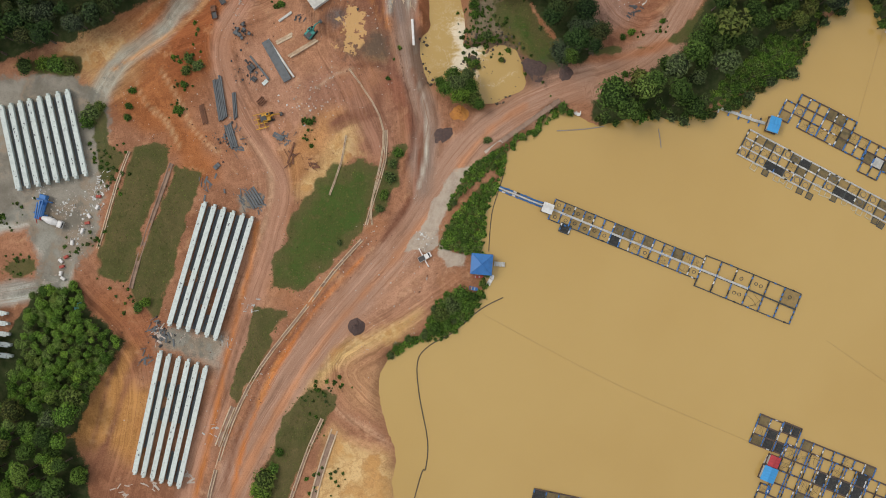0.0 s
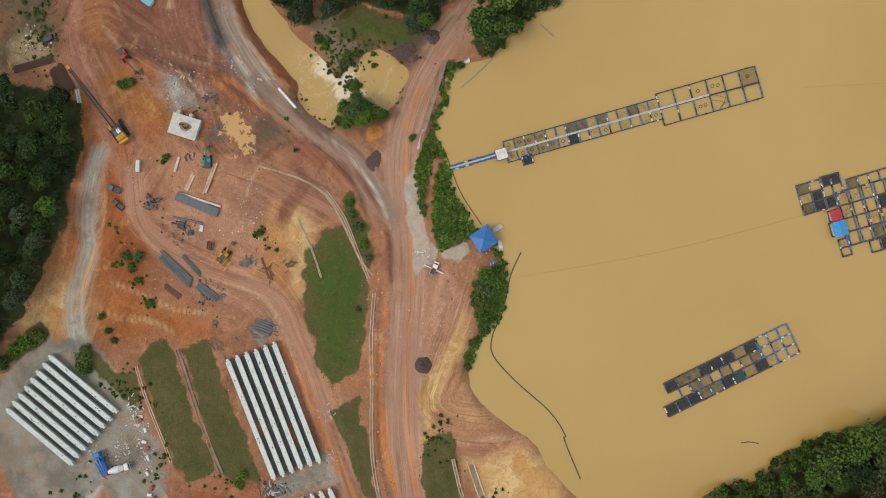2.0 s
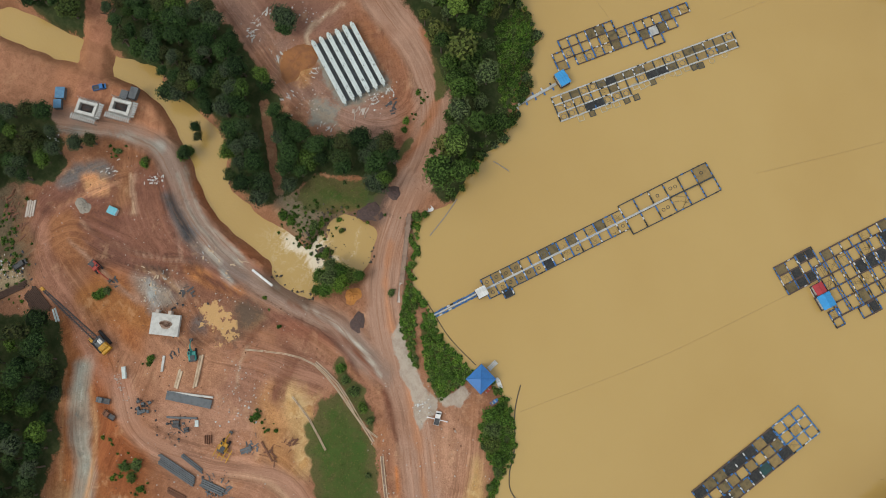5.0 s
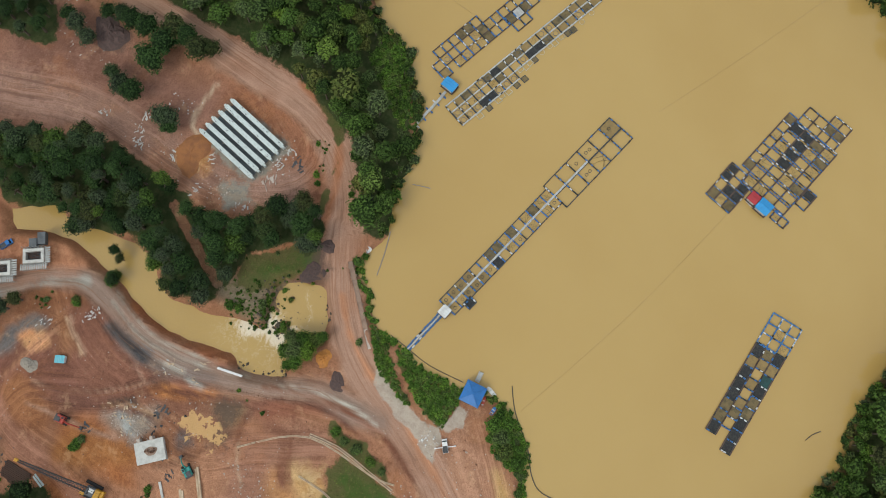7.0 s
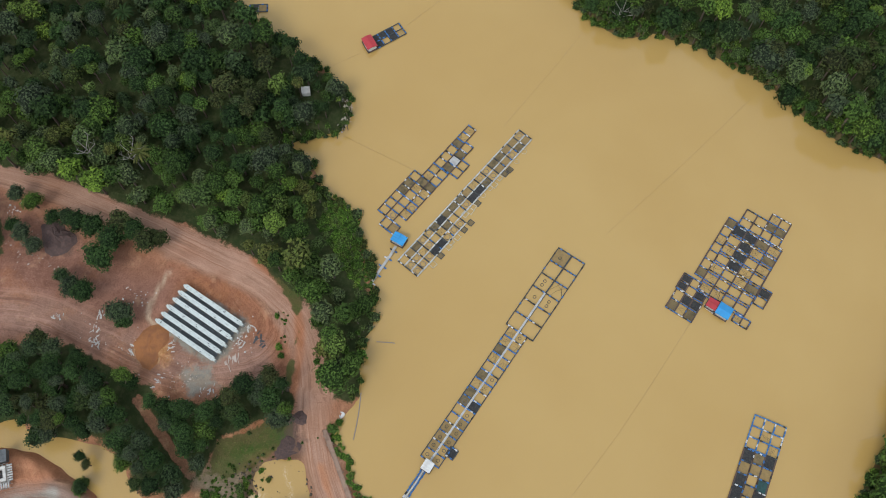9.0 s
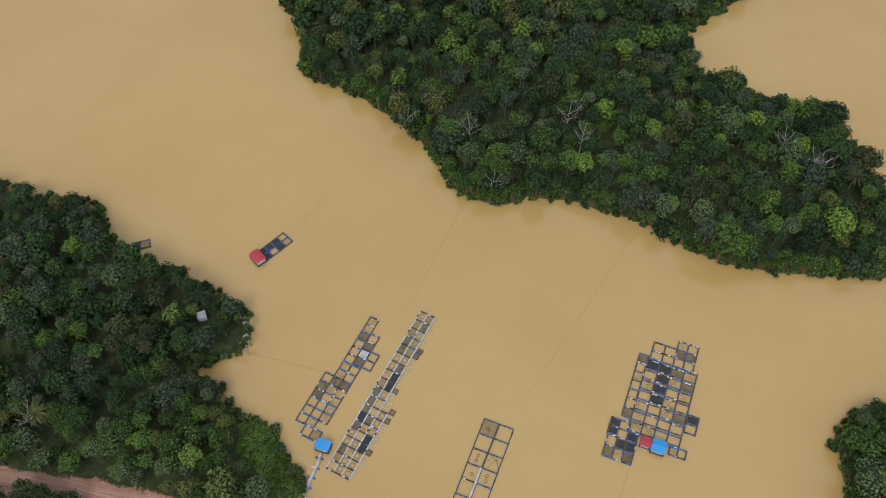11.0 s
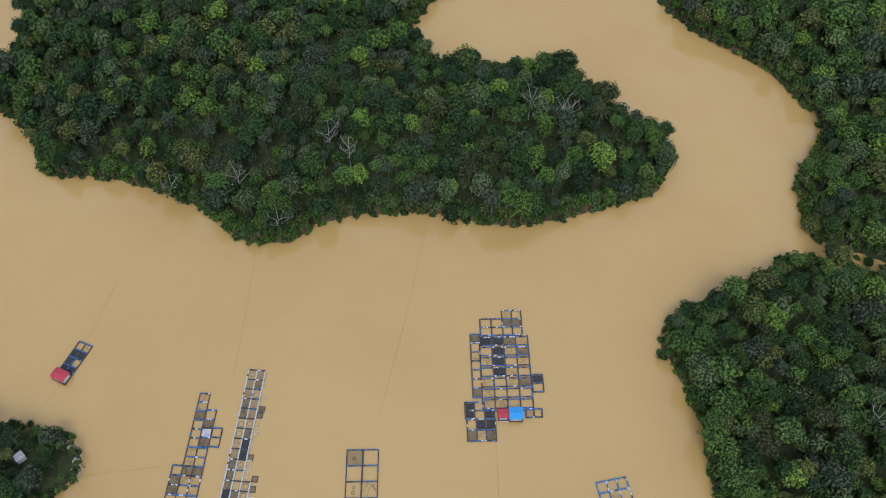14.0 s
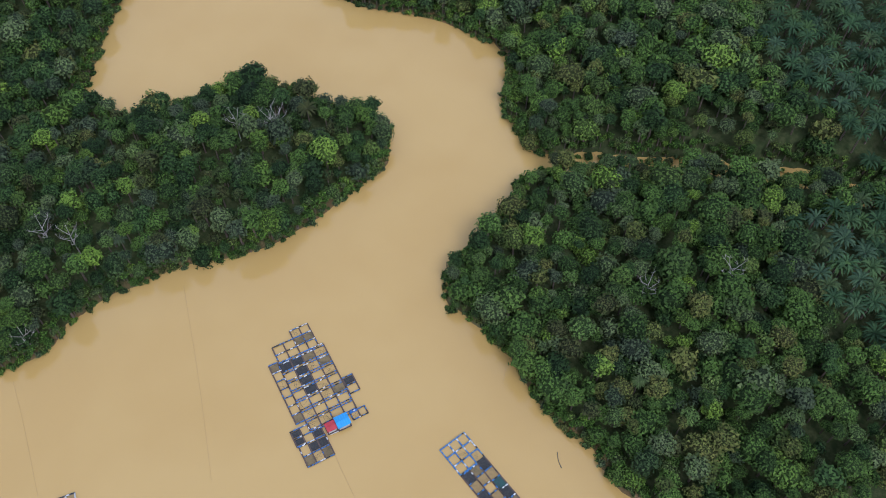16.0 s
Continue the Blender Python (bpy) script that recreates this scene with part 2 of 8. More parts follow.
    clay = along(haul, g.math("MULTIPLY", apart.outputs[2], 0.7), clay, 2.6)
    scatter_m = g.math("MULTIPLY", g.step(speck, 0.68, 0.75), g.step(g.noise(0.08, 3, at), 0.5, 0.62))
    clay = g.mix(some(scatter_m, 0.7), clay, (0.6, 0.5, 0.4))
    road = g.mix(some(scatter_m, 0.5), road, (0.55, 0.45, 0.37))
    sand = g.mix(g.step(n9, 0.36, 0.64), (0.50, 0.235, 0.075), (0.60, 0.40, 0.20))
    sand = g.mix(some(g.step(vein, 0.05, 0.0), 0.6), sand, (0.66, 0.49, 0.28))
    sand = g.mix(some(g.step(gully, 0.04, 0.0), 0.6), sand, (0.34, 0.15, 0.06))
    sand = g.mix(some(g.step(n03, 0.5, 0.75), 0.45), sand, (0.38, 0.19, 0.08))
    gravel = g.mix(g.step(n9, 0.35, 0.65), (0.17, 0.16, 0.14), (0.31, 0.29, 0.262))
    gravel = g.mix(some(g.step(n03, 0.48, 0.75), 0.55), gravel, (0.14, 0.125, 0.11))
    gravel = g.mix(some(g.step(speck, 0.66, 0.74), 0.6), gravel, (0.55, 0.54, 0.5))
    gravel = g.mix(some(g.step(vein, 0.05, 0.0), 0.35), gravel, (0.36, 0.24, 0.16))
    heart = g.step(g.math("ADD", g.attr("lawn", 2), g.math("MULTIPLY", g.math("SUBTRACT", n9, 0.5), 1.2)), 0.5, 0.95)
    lush = g.mix(heart, (0.105, 0.098, 0.036), g.mix(g.step(n9, 0.4, 0.62), (0.066, 0.1, 0.022), (0.048, 0.105, 0.018)))
    straw = g.mix(g.step(n9, 0.38, 0.64), (0.112, 0.096, 0.04), (0.074, 0.08, 0.026))
    grass = g.mix(dry, lush, straw)
    grass = g.mix(some(g.step(n2, 0.52, 0.72), 0.6), grass, (0.17, 0.125, 0.06))
    grass = g.mix(some(g.step(n03, 0.42, 0.7), 0.55), grass, (0.045, 0.06, 0.018))
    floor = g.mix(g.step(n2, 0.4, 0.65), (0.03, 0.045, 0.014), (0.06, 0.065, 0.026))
    pale = g.mix(g.step(n2, 0.4, 0.7), (0.48, 0.40, 0.345), (0.37, 0.29, 0.245))
    pale = g.mix(some(g.step(n03, 0.5, 0.75), 0.4), pale, (0.56, 0.51, 0.46))
    dark = g.mix(n03, (0.07, 0.05, 0.043), (0.15, 0.10, 0.08))
    col = g.mix(some(cover(b[1], 0.2, 0.85), 0.6), clay, sand)
    col = g.mix(some(cover(a[0], 0.2, 0.85), 0.92), col, road)
    col = g.mix(some(cover(a[2], 0.25, 0.8), 0.92), col, gravel)
    col = g.mix(some(g.step(g.math("ADD", a[1], g.math("MULTIPLY", edge, 0.55)), 0.3, 0.7), 0.95), col, grass)
    col = g.mix(some(cover(b[2], 0.3, 0.9), 0.7), col, dark)
    col = g.mix(some(cover(b[0], 0.3, 0.7), 0.92), col, pale)
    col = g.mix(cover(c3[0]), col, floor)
    col = g.mix(g.math("MULTIPLY", g.step(g.math("ADD", g.math("ADD", c3[1], edge), g.math("MULTIPLY", g.math("SUBTRACT", g.noise(0.3, 5, bent, 0.6), 0.5), 3.2)), 0.5, 0.6), g.math("MULTIPLY", g.step(c3[1], 0.1, 0.4), 0.9)), col, (0.60, 0.36, 0.165))
    col = g.mix(some(c3[2], 0.45), col, (0.27, 0.13, 0.06))
    col = g.mix(1.0, col, (0.98, 1.02, 0.96), "MULTIPLY")
    g.bump(g.math("ADD", n2, g.math("MULTIPLY", n03, 0.5)), 0.6, 0.5)
    return g.done(col, 0.92, 0.0, 0.2)


def muddy_water(name, foam):
    g = Graph(name)
    at = g.world_place()
    broad = g.noise(0.012, 3, at)
    c = g.mix(g.step(broad, 0.35, 0.65), (0.455, 0.30, 0.095), (0.485, 0.33, 0.112))
    c = g.mix(g.math("MULTIPLY", g.noise(0.05, 4, at), 0.3), c, (0.425, 0.275, 0.075))
    rough = 0.06
    if foam:
        f = g.attr("foam", 2)
        bend = g.nodes.new("ShaderNodeVectorMath")
        bend.operation = "MULTIPLY_ADD"
        g.links.new(g.noise(0.25, 4, at, 0.6, True), bend.inputs[0])
        bend.inputs[1].default_value = (5, 5, 0)
        g.links.new(at, bend.inputs[2])
        swirl = g.noise(0.5, 9, g.stretch(bend.outputs[0], 0.45, 1.6, 1), 0.75)
        wisp = g.math("ABSOLUTE", g.math("SUBTRACT", g.noise(0.3, 6, bend.outputs[0], 0.65), 0.5))
        white = g.step(g.math("ADD", f, g.math("MULTIPLY", g.math("SUBTRACT", swirl, 0.5), 1.7)), 0.4, 0.95)
        white = g.math("MAXIMUM", white, g.math("MULTIPLY", g.math("MULTIPLY", g.step(wisp, 0.03, 0.0), g.step(f, 0.05, 0.5)), 0.4))
        c = g.mix(g.math("MULTIPLY", white, 0.8), c, (0.8, 0.72, 0.57))
        rough = g.math("MULTIPLY_ADD", white, 0.5, 0.12)
    g.bump(g.noise(0.5 if not foam else 1.1, 3, at), 0.05 if not foam else 0.25, 0.2)
    g.bsdf.inputs["IOR"].default_value = 1.6
    return g.done(c, rough, 0.0, 0.5)


GROUND = earth()
LAKE = muddy_water("muddy_lake_water", False)
RIVER_WATER = muddy_water("muddy_river_water", True)

# ---- the plan, in metres: x to the right and y up as seen from straight above ----
SHORE_SITE = [(-16.6, -84.6), (-16, -69), (-19.1, -61.3), (-22.1, -49.9), (-21.4, -42.3), (-17.5, -37.9), (-11.8, -33.1), (-4.6, -30.8), (3, -28), (9.1, -22.5), (11.6, -17.5), (14.1, -11.4), (12.6, -0.3), (13, 7.3), (14.1, 14.9), (17.5, 21.6), (20.2, 29.2), (23.1, 34.9), (30.7, 40), (38.3, 45.9), (45.9, 44), (53, 41.2), (60.2, 43.1), (69.7, 45.4), (78.3, 42.7), (85.9, 44.4), (96.4, 47.3), (108.5, 55.2), (118.1, 60.1), (120.7, 68.2), (123.4, 73.3), (129.1, 77), (133.7, 81.1), (138.5, 88.2), (140.5, 92.1), (142.8, 88.3), (146.3, 79.3), (150.7, 73), (156.7, 72.1), (163.1, 73.8), (167.9, 77.5), (172, 83.4), (177.7, 93.4)]
SHORE_SITE2 = [(186, 113.3), (190.3, 122.3), (198.7, 132), (212, 138.1), (218.7, 147.4), (217.1, 160.8), (228.3, 185.7)]
ISLAND = [(395.7, 54), (370.2, 60.3), (355.8, 74.3), (331.8, 74.3), (324.1, 63.3), (290.3, 61.8), (283, 49.4), (275.5, 35.9), (264.2, 22.4), (253.1, 11.5), (240.4, 1.8), (225.4, -4.9), (218.8, -12.4), (214.3, -28.3), (217.9, -39.7), (216.5, -55.1), (211.6, -66.2), (207.1, -78.4), (200.9, -88.9), (193.1, -98.8), (187.3, -109.1), (182.8, -122.1), (180.5, -140.4), (178.9, -159.1), (177.9, -173.3), (184.5, -184.6), (189.4, -190.4), (195.8, -191), (213.8, -184.7), (234.7, -177.4), (255.3, -172.6), (261, -160.7), (269.2, -144.5), (282.3, -123.4), (295.7, -115.3), (307.5, -112), (332.8, -142.1), (347, -161.8), (358.6, -180)]
EAST = [(14.2, -120.2), (23.7, -120.5), (34.7, -126), (49.5, -126.1), (63.5, -129.6), (76.4, -134.5), (90.3, -138.4), (102, -139), (110.7, -137.6), (117.4, -143.8), (122.5, -153.5), (120.8, -169.5), (122.5, -183), (125.8, -199.8), (127.2, -204.7), (119.7, -221.2)]
NORTHEAST = [(118.2, -229.7), (124, -227.2), (134.5, -222.6), (149.1, -228.5), (160.6, -237), (173.7, -257), (186.8, -265), (202.1, -262.3), (219.2, -261.1), (240.3, -251.3), (262.4, -241.9), (284.5, -240.1)]
FAR = [(393.4, 169.8), (390, 150.1), (366, 145.3), (354.9, 135), (363.7, 115.4), (379, 111.2), (396.3, 109.9)]
CREEK = [(122, -224.4), (108.2, -236.9), (89.2, -248.3), (71.2, -265.6), (51.5, -270), (39.9, -283.8), (17, -291.1), (3.2, -298.8), (-23.3, -314.1)]
ROAD_MAIN = [(-78.4, -98.8), (-72.7, -84), (-65.1, -68.5), (-53.8, -48.6), (-42.4, -32), (-30.1, -17.4), (-18.7, -4.5), (-9.3, 7.2), (-1.7, 18.6), (4, 27.7), (12.5, 37.5), (23.8, 45.4), (37.1, 52.1), (50.3, 55.9), (50.2, 55), (65, 61.2), (76.2, 70.8), (84.3, 85.5), (88.8, 102.7), (93, 120), (99.2, 145.5), (103.2, 169), (105.2, 192), (106.7, 219.6)]
ROAD_RIVER = [(-7.4, 19.5), (-6.8, 31.8), (-5.1, 42.2), (-8.7, 56.4), (-9.6, 62.5), (-12.9, 80.5), (-12.5, 94.1), (-9.5, 107.6), (-3.8, 118.5), (-0.1, 130.1), (-3.8, 143.5), (-12, 156.5), (-21.7, 172.9)]
ROAD_LEFT = [(-117.1, 47), (-112.4, 56.4), (-104.4, 65.5), (-93.5, 73.5), (-88.9, 80.7), (-80.8, 88.7), (-70.9, 96.2)]
ROAD_INNER = [(-86, -87.5), (-83.1, -74.2), (-78, -59), (-70.8, -38.2), (-63.2, -15.5), (-57.2, 3.4), (-53.7, 19.5), (-59.4, 31.5), (-67.9, 45.1), (-74.2, 60.2), (-73.6, 71.6), (-67, 82.9), (-68.7, 92.5), (-60.3, 114), (-54.6, 130.2), (-46.3, 141.1), (-36.7, 147.8), (-23.4, 142.1)]
ROAD_SITE = [(-31.4, 145), (-33.3, 121.7), (-28.4, 105.3), (-16.7, 90.1), (-14.4, 73.7), (-9.4, 60.1)]
ROAD_TRACK = [(-127.6, -6), (-134.2, 1.6), (-131.4, 7.2), (-137, 10.1), (-148.4, 9.1), (-159.7, 8.2)]
ROAD_TRACK2 = [(-127.6, -6), (-129.5, -11.7), (-140.8, -14.5), (-156, -16.4)]
GRASS = [
    [(-102, 34.1), (-93.5, 35.2), (-90.6, 34.1), (-97.7, 14.8), (-105.2, -13), (-115.8, -9.8), (-112.4, 7.2), (-107.7, 24.3)],
    [(-89.7, 28.1), (-81.2, 25.6), (-85.9, 9.1), (-95, -22.3), (-103.9, -20.2), (-104.5, -12.6), (-98.8, 3.4), (-93.5, 18.6)],
    [(-34.8, 27.7), (-27.2, 29.9), (-20.6, 26.2), (-23.5, 14.8), (-27.3, 3.4), (-34.8, -2.2), (-48.1, -15.5), (-59.4, -14.5), (-57.5, -4.1), (-48.1, 12.9), (-40.5, 23.3)],
    [(-17.4, 34.1), (-12.5, 35), (-14.4, 25.2), (-19.3, 11.4), (-25.4, 8), (-22.5, 20.5)],
    [(-63.2, -19.3), (-52.8, -21.5), (-61, -38.2), (-68.9, -52.4), (-71.8, -49.6), (-67.4, -34.8)],
    [(-46.2, -46.7), (-34.8, -49.6), (-39.6, -59), (-50, -78.9), (-52.8, -87.5), (-65.2, -87.5), (-59.5, -72.3), (-53.8, -56.2)],
    [(17, 23.1), (18.2, 20.5), (15.1, 14.8), (13.2, 7.2), (13.2, -2.2), (5.9, -1.9), (-0.8, -0.3), (0.8, 6.3), (5.3, 12.5), (10.2, 18.6)],
    [(20.1, 34.1), (21.6, 29.9), (16.7, 26.2), (11.5, 22.4), (5.9, 16.7), (2.3, 11.8), (1.9, 14.8), (5.9, 22.4), (10.6, 28.8)],
    [(-17.8, -35.9), (-15.9, -32.9), (-7.4, -29.7), (-4.5, -23.1), (-1.7, -17.4), (2.1, -15.1), (9.1, -15.9), (12.9, -17), (11.5, -19.3), (6.8, -23.1), (2.1, -30.6), (-8.3, -31.6), (-15.9, -36.7)],
    [(12.1, 87.6), (24, 67.9), (32.5, 56.9), (50, 66.5), (97.4, 69.4), (120.9, 68.2), (118.2, 86.8), (91.5, 84.3), (71.5, 67.1), (42.7, 63.4), (25.9, 79.1)],
    [(18.3, 83.3), (28, 82), (39, 67.5), (31, 64), (20, 70.5), (16, 78)],
    [(-119.5, 49), (-113.5, 47.3), (-111.5, 34.6), (-107.7, 29.5), (-110.3, 22), (-115, 21), (-115.5, 32)],
    [(-144.7, 60.7), (-137, 63.9), (-121.7, 63.9), (-121.1, 58.2), (-129.4, 58.2), (-140.9, 58.2)],
    [(-149, -8.2), (-146, -3.2), (-136.5, -3.8), (-136.5, -7.8), (-143.5, -10.5)],
]
GRAVEL = [
    [(-163.5, 57.4), (-137, 58.7), (-124.7, 58.3), (-111.4, 50.8), (-112.4, 20.5), (-118.1, 1.6), (-125.7, -12.6), (-137, -12.6), (-135.1, -0.3), (-140.8, 7.2), (-148.4, 7.2), (-163.5, 7.2)],
    [(-67.9, 17.6), (-60.4, 17.6), (-60.4, 12), (-67, 12.5)],
    [(-93.5, -27.2), (-74.6, -30.6), (-75.5, -38.2), (-96.4, -34.4)],
    [(76.7, 111.5), (68.5, 83), (52.2, 90.9), (59.6, 116.8)],
    [(47, 101.4), (52.4, 93.1), (45.8, 88), (40.4, 96.2)],
]
PAVED = [
    [(-13.1, -1.3), (-7.4, 7.2), (-1.7, 15.7), (4.5, 26.5), (8.7, 27.7), (9.7, 26.2), (3, 16.7), (-0.8, 8.2), (-2.6, 1.5), (-5.5, -2.2)],
    [(-0.8, -0.3), (7.8, -2.2), (7.2, -6), (3, -5.6), (-1.1, -2.6)],
]
SAND = [
    [(-36.7, -61.9), (-27.3, -66.6), (-17.8, -68.5), (-17.8, -87.5), (-42.4, -87.5), (-39.6, -74.2)],
    [(-34.8, -32.5), (-19.7, -25.9), (-7.4, -23.1), (-15.9, -30.6), (-31.1, -34.4), (-42.4, -42), (-50, -49.6), (-48.1, -42)],
    [(-144.6, 61.7), (-125.6, 66.8), (-108.6, 71.6), (-99.1, 69.7), (-114.3, 58.3), (-125.6, 60.6)],
    [(-36.7, 37.5), (-29.1, 38.5), (-27.2, 30.9), (-34.8, 28), (-45.2, 18.6), (-46.2, 22.4), (-39.6, 28)],
    [(51.4, 120.6), (56.7, 110.1), (51.1, 107.5), (46.6, 116.2)],
]
DARK = [
    [(25.7, 62.1), (35.2, 64), (44.3, 59.3), (33.3, 54.5), (26.7, 54.5)],
    [(84.7, 168.5), (91, 161.4), (87, 153.9), (78.5, 152.1), (76.5, 160)],
    [(-15.6, 104.3), (-11.6, 102.9), (-9.4, 110.4), (-8.5, 117.9), (-11.9, 115.9)],
    [(-34.8, 71.6), (-17.8, 71.6), (-17.8, 64.9), (-25.3, 63), (-32.9, 64)],
]
PUDDLE = [
    [(-34.8, 76.3), (-29.1, 78.7), (-25.3, 75.3), (-26.3, 68.7), (-30.1, 65.5), (-34.8, 69.7)],
    [(-29.7, 80.2), (-25.9, 72), (-28.7, 66.6), (-34.6, 68.8), (-35.2, 73.5)],
]
RIVER = [(1, 208.8), (12.2, 170.5), (19.4, 152.2), (16.3, 145.2), (17.2, 129.4), (16.3, 115.6), (7, 106.9), (4.2, 95.5), (6.2, 81.6), (6.7, 73.4), (7.1, 67.3), (22.5, 67.8), (25.7, 59.7), (25.8, 54.1), (13.4, 48.8), (6.9, 59.9), (-4.2, 56.1), (-7.4, 69.2), (-3.6, 75.1), (-4.4, 97.8), (0.5, 112.8), (7.2, 126.7), (11.7, 139.7), (11.5, 150.4), (6.1, 167.4), (-8, 204)]
WOODS_NORTH = [(109.4, 225.3), (107.9, 191.1), (106.1, 168.4), (103.4, 139.1), (99.4, 116.4), (93.4, 95.5), (86.5, 77.9), (78.7, 65.5), (60.9, 54), (50, 49.7), (48.5, 43.4), (54.1, 40), (73.8, 41.1), (95, 49.5), (114.9, 58.8), (126.3, 74.6), (137, 86.8), (147.8, 71.1), (153.8, 69.6), (163, 72.9), (168.8, 80.7), (181.7, 104.6), (195.2, 122.5), (189.2, 120.4), (210.6, 137.2), (216.5, 159.9), (229.1, 190)]
WOODS_RIVER = [(29.4, 218), (39.2, 179.4), (43.1, 164), (48.6, 143), (43, 124.3), (38.2, 108.3), (38.1, 93.6), (48, 77.2), (53.8, 68.9), (46.6, 60.4), (35.1, 63.3), (27, 68), (17.5, 84.3), (9.1, 87.7), (6.5, 96.8), (9.7, 106.6), (17.5, 112.9), (20, 125), (16.2, 140), (20.3, 147.3), (14.1, 166.6), (5.3, 204.9)]
WOODS_SOUTH = [(-202.5, -37.7), (-157.6, -22.7), (-146.4, -30.2), (-137.1, -15.3), (-122.1, -11.5), (-118.4, -22.7), (-106.3, -31.1), (-115.6, -45.2), (-125, -63.8), (-118.5, -76.9), (-122.2, -105), (-202.6, -105)]
WOODS_WEST = [(-157.5, 58.5), (-146.3, 63.1), (-122.1, 70.2), (-108.1, 76.2), (-115.1, 73.6), (-100, 81.9), (-73.9, 103.1), (-66.7, 114.6), (-76.2, 130.2), (-95.5, 150.7), (-189.4, 96.3)]
WOODS_WEST2 = [(-36.3, 196.1), (-15.7, 168.6), (-24.5, 151.5), (-32.8, 149.1), (-44.5, 161.5), (-70, 176)]
WOODS_TOP = [(77, 245.2), (96.4, 196.1), (85.4, 182.3), (73.8, 179.2), (69.6, 187.1), (71.4, 197), (61.5, 236.8)]
PALMS = [(108.4, -390.2), (91.7, -339.6), (74.1, -315.7), (50.3, -310.8), (26.9, -296.5), (0.7, -306.5), (-27.3, -328.3), (23.9, -462)]
PALMS2 = [(26.8, -248.1), (14.5, -265.9), (2.1, -291.6), (-30.7, -319.4), (-65.4, -228.8), (-33.3, -213.3), (-15.3, -219.4), (0, -222.4), (16.1, -225.4)]
RIVER_CROSSING = [(27.0, 186.3), (21.7, 181.4), (16.3, 176.8), (9.7, 171.7), (3.0, 166.8), (-2.3, 162.3)]
FALLS = [(8.4, 72.7), (9.9, 69.4), (10.3, 65.6), (8.8, 63.1)]
SPILL = [(24.5, 59.9), (20.3, 56.6), (14.9, 54.1), (11.7, 57), (9.9, 60.8)]
ISLES = [(10.3, 62.3), (15.7, 70.7), (19.9, 63.9), (14, 66.2), (22.2, 68.5)]
WOOD_TRAIL = [(35.1, 113.6), (26.6, 102.8), (20.7, 95), (16, 88.7)]
CREEPERS = [(109, 71.5), (120.7, 69.8), (121.9, 63.4), (114, 57.5), (107.8, 53), (98.2, 46.4), (89.1, 45.4), (89.3, 51.5), (98, 59.9)]
DEPOT = [(141, -348.2), (123, -373.3)]
DEPOT_YARD = [(158, -347), (146, -338), (128, -350), (114, -370)]
BANK_PATH = [(2.1, 10.1), (6.8, 16.7), (12.5, 21.4), (16.7, 25.2)]
WASH = [(-6.9, 55.1), (-6.1, 72.3), (-2.7, 83.7), (3.1, 87.6), (9.8, 76.1), (11.1, 68.5), (9.8, 62.7), (5.9, 58.9), (-0.8, 57.9), (-3.6, 55.1)]
